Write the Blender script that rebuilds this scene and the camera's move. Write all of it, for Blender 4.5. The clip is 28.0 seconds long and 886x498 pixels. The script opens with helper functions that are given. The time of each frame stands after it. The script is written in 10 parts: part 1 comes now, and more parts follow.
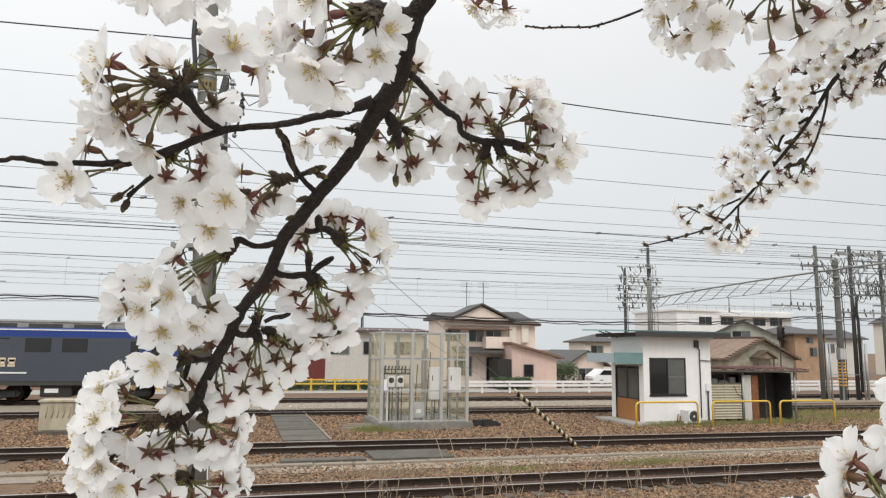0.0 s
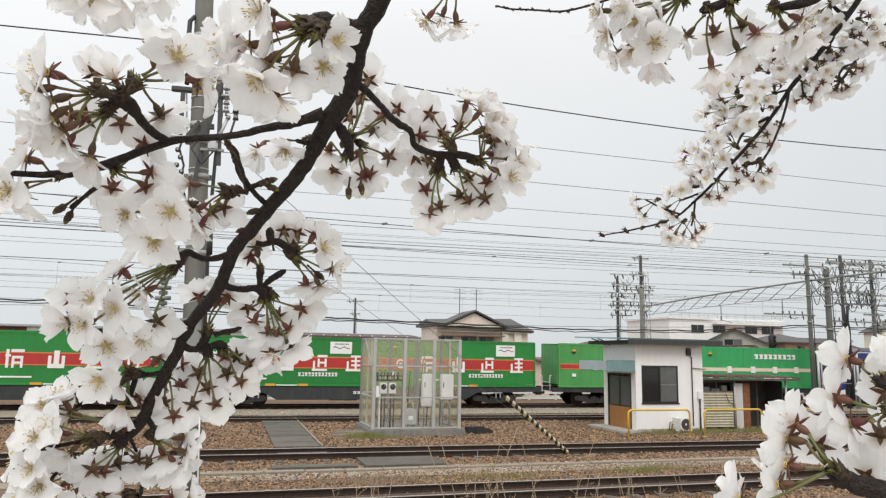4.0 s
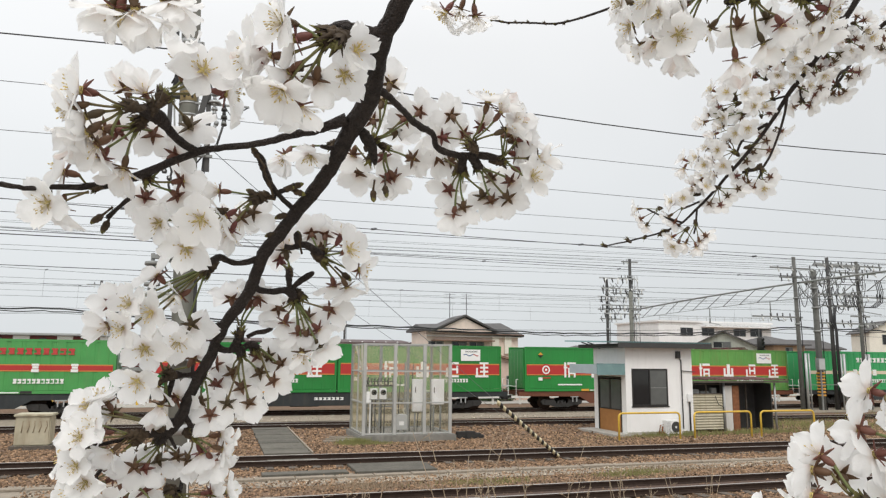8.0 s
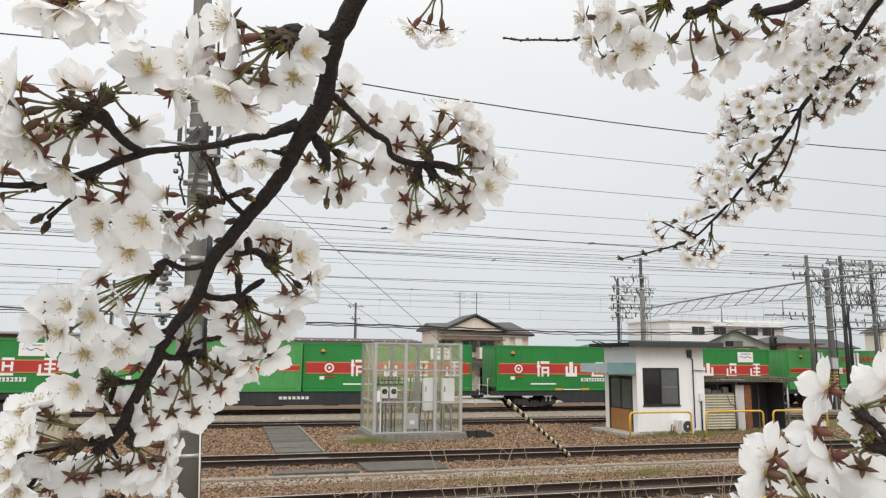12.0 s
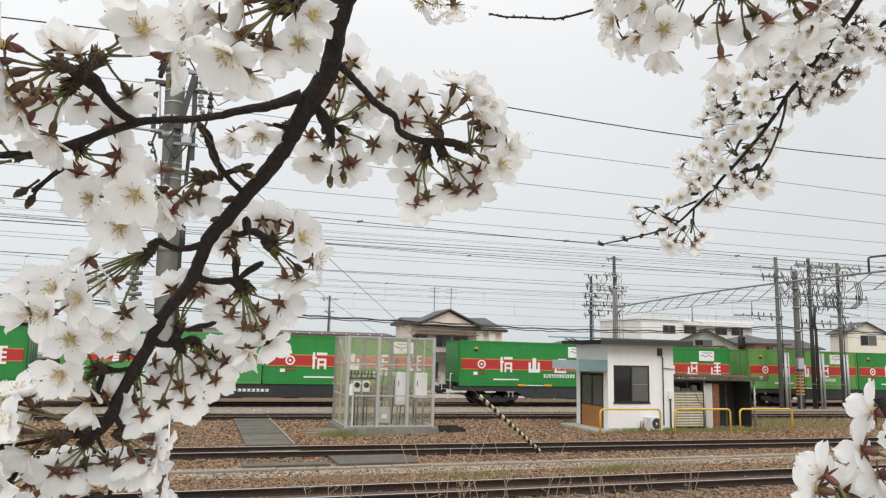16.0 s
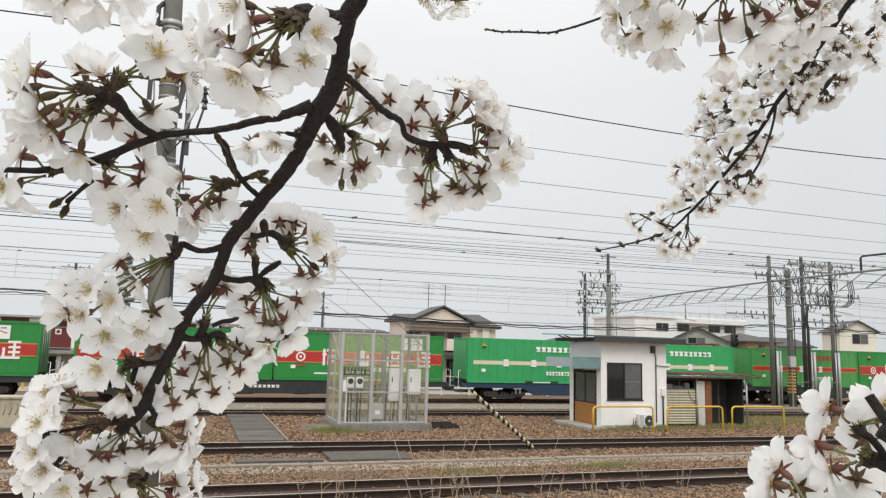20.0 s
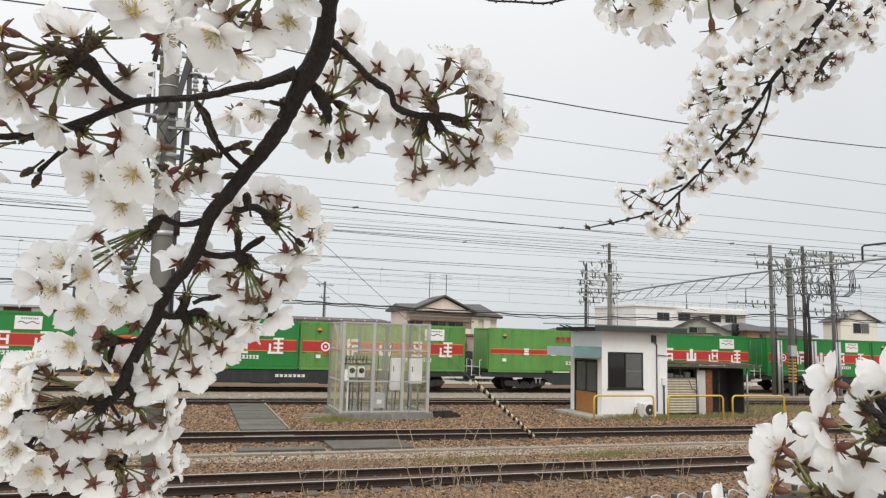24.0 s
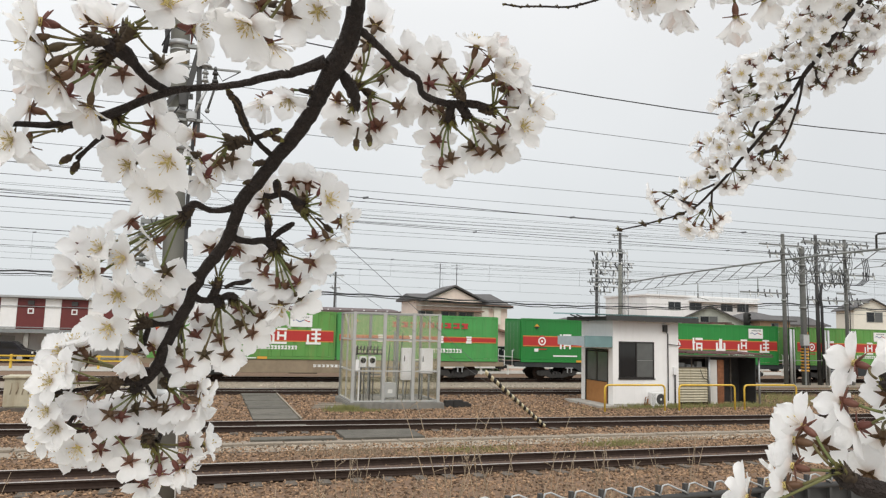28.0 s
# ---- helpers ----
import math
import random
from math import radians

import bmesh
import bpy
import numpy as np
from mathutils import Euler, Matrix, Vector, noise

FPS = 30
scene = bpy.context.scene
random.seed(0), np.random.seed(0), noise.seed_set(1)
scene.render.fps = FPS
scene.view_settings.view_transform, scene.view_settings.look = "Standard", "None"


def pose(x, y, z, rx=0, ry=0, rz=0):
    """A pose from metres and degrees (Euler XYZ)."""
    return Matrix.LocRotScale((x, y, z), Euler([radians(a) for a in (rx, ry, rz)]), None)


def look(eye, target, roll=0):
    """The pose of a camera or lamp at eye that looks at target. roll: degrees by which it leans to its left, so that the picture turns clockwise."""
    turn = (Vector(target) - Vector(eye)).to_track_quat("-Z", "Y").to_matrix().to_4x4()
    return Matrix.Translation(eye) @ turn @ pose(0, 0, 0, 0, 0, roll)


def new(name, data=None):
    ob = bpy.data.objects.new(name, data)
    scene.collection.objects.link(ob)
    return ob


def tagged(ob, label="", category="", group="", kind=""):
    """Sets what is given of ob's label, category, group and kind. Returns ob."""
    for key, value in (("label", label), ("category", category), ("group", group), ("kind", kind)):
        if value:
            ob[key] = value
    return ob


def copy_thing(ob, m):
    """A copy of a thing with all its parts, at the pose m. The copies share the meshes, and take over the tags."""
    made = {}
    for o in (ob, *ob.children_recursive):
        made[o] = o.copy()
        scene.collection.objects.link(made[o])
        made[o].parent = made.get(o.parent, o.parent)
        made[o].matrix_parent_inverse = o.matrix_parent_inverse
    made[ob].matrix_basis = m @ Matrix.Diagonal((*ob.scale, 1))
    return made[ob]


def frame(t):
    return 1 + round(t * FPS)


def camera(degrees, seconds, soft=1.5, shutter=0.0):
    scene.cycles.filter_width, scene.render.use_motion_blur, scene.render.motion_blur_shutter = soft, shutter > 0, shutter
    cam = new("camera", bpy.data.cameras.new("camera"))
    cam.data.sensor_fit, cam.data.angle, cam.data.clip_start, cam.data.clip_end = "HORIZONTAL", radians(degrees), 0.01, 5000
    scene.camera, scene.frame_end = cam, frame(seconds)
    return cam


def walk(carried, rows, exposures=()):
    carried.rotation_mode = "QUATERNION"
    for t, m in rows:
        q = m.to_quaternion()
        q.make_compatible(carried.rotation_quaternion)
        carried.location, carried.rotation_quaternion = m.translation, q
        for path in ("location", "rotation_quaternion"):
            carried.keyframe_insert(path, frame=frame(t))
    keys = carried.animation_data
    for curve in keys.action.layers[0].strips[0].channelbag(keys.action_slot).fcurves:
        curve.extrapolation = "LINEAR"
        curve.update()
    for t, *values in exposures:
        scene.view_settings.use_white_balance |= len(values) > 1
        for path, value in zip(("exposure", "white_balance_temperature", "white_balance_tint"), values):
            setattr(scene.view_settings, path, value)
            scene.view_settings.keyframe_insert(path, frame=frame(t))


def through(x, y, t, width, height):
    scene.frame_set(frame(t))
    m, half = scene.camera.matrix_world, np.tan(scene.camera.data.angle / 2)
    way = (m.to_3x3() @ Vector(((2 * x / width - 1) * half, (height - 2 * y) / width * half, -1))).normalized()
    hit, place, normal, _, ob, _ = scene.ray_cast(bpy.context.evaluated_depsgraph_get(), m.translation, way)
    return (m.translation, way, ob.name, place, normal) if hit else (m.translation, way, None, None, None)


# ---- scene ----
cam = camera(64.2, 28.0, soft=1.25)
EYE = Vector((0.0, 0.0, 3.0))
# t, tilt, lean, turn of the camera held by a standing person
CAM_ROWS = [
    (0.0, 97.96, -0.71, -16.06),
    (0.5, 98.16, -1.07, -16.36),
    (1.0, 97.89, -1.06, -16.33),
    (1.5, 98.16, -0.99, -16.71),
    (2.0, 98.16, -1.11, -16.71),
    (2.5, 98.11, -1.02, -16.93),
    (3.0, 98.40, -0.95, -17.04),
    (3.5, 98.46, -1.07, -16.60),
    (5.5, 98.63, -0.58, -17.06),
    (6.0, 98.48, -0.86, -17.45),
    (6.5, 98.82, -0.27, -16.51),
    (7.0, 98.67, -0.50, -17.34),
    (7.5, 98.76, -0.33, -16.70),
    (8.0, 98.90, -0.51, -17.42),
    (8.5, 98.96, -0.33, -16.80),
    (9.0, 99.06, -0.59, -17.03),
    (9.5, 98.93, -0.53, -16.93),
    (10.0, 98.96, -0.32, -16.29),
    (10.5, 98.73, -0.58, -16.52),
    (11.0, 98.62, -0.35, -16.54),
    (11.5, 98.64, -0.84, -16.56),
    (12.0, 98.82, -0.52, -16.59),
    (12.5, 99.00, -0.83, -17.40),
    (14.5, 98.53, -1.28, -18.15),
    (15.0, 98.80, -1.10, -18.32),
    (15.5, 98.42, -1.40, -18.29),
    (16.0, 98.43, -1.39, -18.73),
    (16.5, 98.15, -1.56, -19.08),
    (17.0, 98.33, -1.57, -18.60),
    (17.5, 98.23, -1.49, -18.87),
    (18.0, 98.14, -1.83, -19.23),
    (18.5, 98.09, -1.52, -19.22),
    (19.0, 98.00, -1.70, -19.14),
    (19.5, 98.22, -1.54, -19.21),
    (20.0, 98.17, -1.65, -19.23),
    (20.5, 98.24, -1.56, -19.80),
    (21.0, 98.11, -1.43, -19.62),
    (21.5, 97.99, -1.70, -19.78),
    (23.5, 97.46, -1.49, -19.51),
    (24.0, 97.33, -1.62, -19.13),
    (24.5, 97.10, -1.70, -18.97),
    (25.0, 97.35, -1.76, -18.95),
    (25.5, 97.25, -1.72, -18.81),
    (26.0, 96.91, -1.73, -18.98),
    (26.5, 96.96, -1.63, -18.79),
    (27.0, 96.97, -1.67, -18.97),
    (27.5, 96.94, -1.50, -18.74),
    (28.0, 96.50, -1.50, -18.28),
]

walk(cam, [(t, pose(EYE.x, EYE.y, EYE.z, a, b, c)) for t, a, b, c in CAM_ROWS], [(0.0, 0.0), (28.0, 0.0)])

# ---------------------------------------------------------------- sky and sun
world = bpy.data.worlds.new("overcast_sky")
scene.world = world
world.use_nodes = True
wn, wl = world.node_tree.nodes, world.node_tree.links
wn.clear()
w_out = wn.new("ShaderNodeOutputWorld")
w_bg = wn.new("ShaderNodeBackground")
w_sky = wn.new("ShaderNodeTexSky")
w_sky.sky_type = "NISHITA"
w_sky.sun_disc = False
w_sky.sun_elevation = radians(52)
w_sky.sun_rotation = radians(200)
w_sky.dust_density = 4.0
w_scale = wn.new("ShaderNodeMix")
w_scale.data_type = "RGBA"
w_scale.blend_type = "MULTIPLY"
w_scale.inputs[0].default_value = 1.0
w_scale.inputs[7].default_value = (0.06, 0.06, 0.06, 1)
w_co = wn.new("ShaderNodeTexCoord")
w_sep = wn.new("ShaderNodeSeparateXYZ")
w_ramp = wn.new("ShaderNodeValToRGB")
w_ramp.color_ramp.elements[0].position = 0.0
w_ramp.color_ramp.elements[0].color = (0.462, 0.485, 0.498, 1)
w_ramp.color_ramp.elements[1].position = 1.0
w_ramp.color_ramp.elements[1].color = (1.0, 1.0, 1.0, 1)
w_mid = w_ramp.color_ramp.elements.new(0.42)
w_mid.color = (0.594, 0.600, 0.603, 1)
w_noise = wn.new("ShaderNodeTexNoise")
w_noise.inputs["Scale"].default_value = 2.2
w_noise.inputs["Detail"].default_value = 3.0
w_cloud = wn.new("ShaderNodeMapRange")
w_cloud.inputs[1].default_value, w_cloud.inputs[2].default_value = 0.3, 0.7
w_cloud.inputs[3].default_value, w_cloud.inputs[4].default_value = 0.96, 1.04
w_mul = wn.new("ShaderNodeMix")
w_mul.data_type, w_mul.blend_type = "RGBA", "MULTIPLY"
w_mul.inputs[0].default_value = 1.0
w_mix = wn.new("ShaderNodeMix")
w_mix.data_type = "RGBA"
w_mix.inputs[0].default_value = 0.92
wl.new(w_sky.outputs[0], w_scale.inputs[6])
wl.new(w_co.outputs["Generated"], w_sep.inputs[0])
wl.new(w_sep.outputs[2], w_ramp.inputs[0])
wl.new(w_co.outputs["Generated"], w_noise.inputs["Vector"])
wl.new(w_noise.outputs["Fac"], w_cloud.inputs[0])
wl.new(w_ramp.outputs[0], w_mul.inputs[6])
wl.new(w_cloud.outputs[0], w_mul.inputs[7])
wl.new(w_scale.outputs[2], w_mix.inputs[6])
w_side = wn.new("ShaderNodeMapRange")
w_side.inputs[1].default_value, w_side.inputs[2].default_value = -1.0, 1.0
w_side.inputs[3].default_value, w_side.inputs[4].default_value = 1.19, 0.94
w_glow = wn.new("ShaderNodeMix")
w_glow.data_type, w_glow.blend_type = "RGBA", "MULTIPLY"
w_glow.inputs[0].default_value = 1.0
wl.new(w_sep.outputs[0], w_side.inputs[0])
wl.new(w_mul.outputs[2], w_glow.inputs[6])
wl.new(w_side.outputs[0], w_glow.inputs[7])
wl.new(w_glow.outputs[2], w_mix.inputs[7])
wl.new(w_mix.outputs[2], w_bg.inputs[0])
w_bg.inputs[1].default_value = 1.54
wl.new(w_bg.outputs[0], w_out.inputs[0])

sun = new("sun", bpy.data.lights.new("sun", "SUN"))
sun.data.energy, sun.data.angle, sun.data.color = 1.25, radians(30), (1.0, 0.97, 0.92)
sun.matrix_basis = look((-6, -16, 30), (0, 10, 0))


# ---------------------------------------------------------------- materials
def mat(name, color, rough=0.8, metal=0.0, var=0.25, scale=6.0, bump=0.0, bscale=40.0, second=None, obj_var=0.0, stain=0.0, stain_color=(0.1, 0.07, 0.05), spec=0.5):
    """A procedural surface: base colour with two scales of variation, stains, bump."""
    m = bpy.data.materials.new(name)
    m.use_nodes = True
    n, l = m.node_tree.nodes, m.node_tree.links
    b = n["Principled BSDF"]
    b.inputs["Roughness"].default_value = rough
    b.inputs["Metallic"].default_value = metal
    b.inputs["Specular IOR Level"].default_value = spec
    co = n.new("ShaderNodeTexCoord")
    big = n.new("ShaderNodeTexNoise")
    big.inputs["Scale"].default_value = scale * 0.22
    big.inputs["Detail"].default_value = 4
    small = n.new("ShaderNodeTexNoise")
    small.inputs["Scale"].default_value = scale
    small.inputs["Detail"].default_value = 6
    l.new(co.outputs["Object"], big.inputs["Vector"])
    l.new(co.outputs["Object"], small.inputs["Vector"])
    c2 = second or tuple(max(0.0, v * (1 - var)) for v in color)
    c1 = tuple(min(1.0, v * (1 + var * 0.5)) for v in color)
    mix = n.new("ShaderNodeMix")
    mix.data_type = "RGBA"
    mix.inputs[6].default_value = (*c1, 1)
    mix.inputs[7].default_value = (*c2, 1)
    add = n.new("ShaderNodeMath")
    add.operation = "MULTIPLY_ADD"
    add.inputs[1].default_value = 0.55
    rng = n.new("ShaderNodeMapRange")
    rng.inputs[1].default_value, rng.inputs[2].default_value = 0.3, 0.75
    half = n.new("ShaderNodeMath")
    half.operation = "MULTIPLY"
    half.inputs[1].default_value = 0.45
    l.new(big.outputs["Fac"], half.inputs[0])
    l.new(small.outputs["Fac"], add.inputs[0])
    l.new(half.outputs[0], add.inputs[2])
    l.new(add.outputs[0], rng.inputs[0])
    l.new(rng.outputs[0], mix.inputs[0])
    last = mix.outputs[2]
    if obj_var:
        info = n.new("ShaderNodeObjectInfo")
        hsv = n.new("ShaderNodeHueSaturation")
        r2 = n.new("ShaderNodeMapRange")
        r2.inputs[3].default_value, r2.inputs[4].default_value = 1 - obj_var, 1 + obj_var
        l.new(info.outputs["Random"], r2.inputs[0])
        l.new(r2.outputs[0], hsv.inputs["Value"])
        l.new(last, hsv.inputs["Color"])
        last = hsv.outputs[0]
    if stain:
        st = n.new("ShaderNodeTexNoise")
        mp = n.new("ShaderNodeMapping")
        mp.inputs["Scale"].default_value = (3.0, 3.0, 0.45)
        st.inputs["Scale"].default_value = 1.7
        st.inputs["Detail"].default_value = 7
        l.new(co.outputs["Object"], mp.inputs[0])
        l.new(mp.outputs[0], st.inputs["Vector"])
        sr = n.new("ShaderNodeMapRange")
        sr.inputs[1].default_value, sr.inputs[2].default_value = 0.5, 0.78
        sr.inputs[4].default_value = stain
        l.new(st.outputs["Fac"], sr.inputs[0])
        sm = n.new("ShaderNodeMix")
        sm.data_type = "RGBA"
        sm.inputs[7].default_value = (*stain_color, 1)
        l.new(sr.outputs[0], sm.inputs[0])
        l.new(last, sm.inputs[6])
        last = sm.outputs[2]
    l.new(last, b.inputs["Base Color"])
    if bump:
        bt = n.new("ShaderNodeTexNoise")
        bt.inputs["Scale"].default_value = bscale
        bt.inputs["Detail"].default_value = 5
        l.new(co.outputs["Object"], bt.inputs["Vector"])
        bp = n.new("ShaderNodeBump")
        bp.inputs["Strength"].default_value = bump
        bp.inputs["Distance"].default_value = 0.02
        l.new(bt.outputs["Fac"], bp.inputs["Height"])
        l.new(bp.outputs[0], b.inputs["Normal"])
    return m


def petal_mat(name, color, through=0.35):
    """Thin petals that let light pass."""
    m = mat(name, color, rough=0.55, var=0.06, scale=60.0, bump=0.15, bscale=300.0, obj_var=0.03, spec=0.3)
    n, l = m.node_tree.nodes, m.node_tree.links
    b = n["Principled BSDF"]
    tr = n.new("ShaderNodeBsdfTranslucent")
    ms = n.new("ShaderNodeMixShader")
    ms.inputs[0].default_value = through
    src = b.inputs["Base Color"].links[0].from_socket
    co = n.new("ShaderNodeTexCoord")
    flat = n.new("ShaderNodeVectorMath")
    flat.operation = "MULTIPLY"
    flat.inputs[1].default_value = (1, 1, 0)
    far = n.new("ShaderNodeVectorMath")
    far.operation = "LENGTH"
    ramp = n.new("ShaderNodeMapRange")
    ramp.inputs[1].default_value, ramp.inputs[2].default_value = 0.001, 0.007
    ramp.inputs[3].default_value, ramp.inputs[4].default_value = 0.6, 0.0
    blush = n.new("ShaderNodeMix")
    blush.data_type = "RGBA"
    blush.inputs[7].default_value = (0.84, 0.70, 0.64, 1)
    l.new(co.outputs["Object"], flat.inputs[0])
    l.new(flat.outputs[0], far.inputs[0])
    l.new(far.outputs["Value"], ramp.inputs[0])
    l.new(ramp.outputs[0], blush.inputs[0])
    l.new(src, blush.inputs[6])
    src = blush.outputs[2]
    l.new(src, b.inputs["Base Color"])
    l.new(src, tr.inputs[0])
    l.new(b.outputs[0], ms.inputs[1])
    l.new(tr.outputs[0], ms.inputs[2])
    l.new(ms.outputs[0], n["Material Output"].inputs[0])
    return m


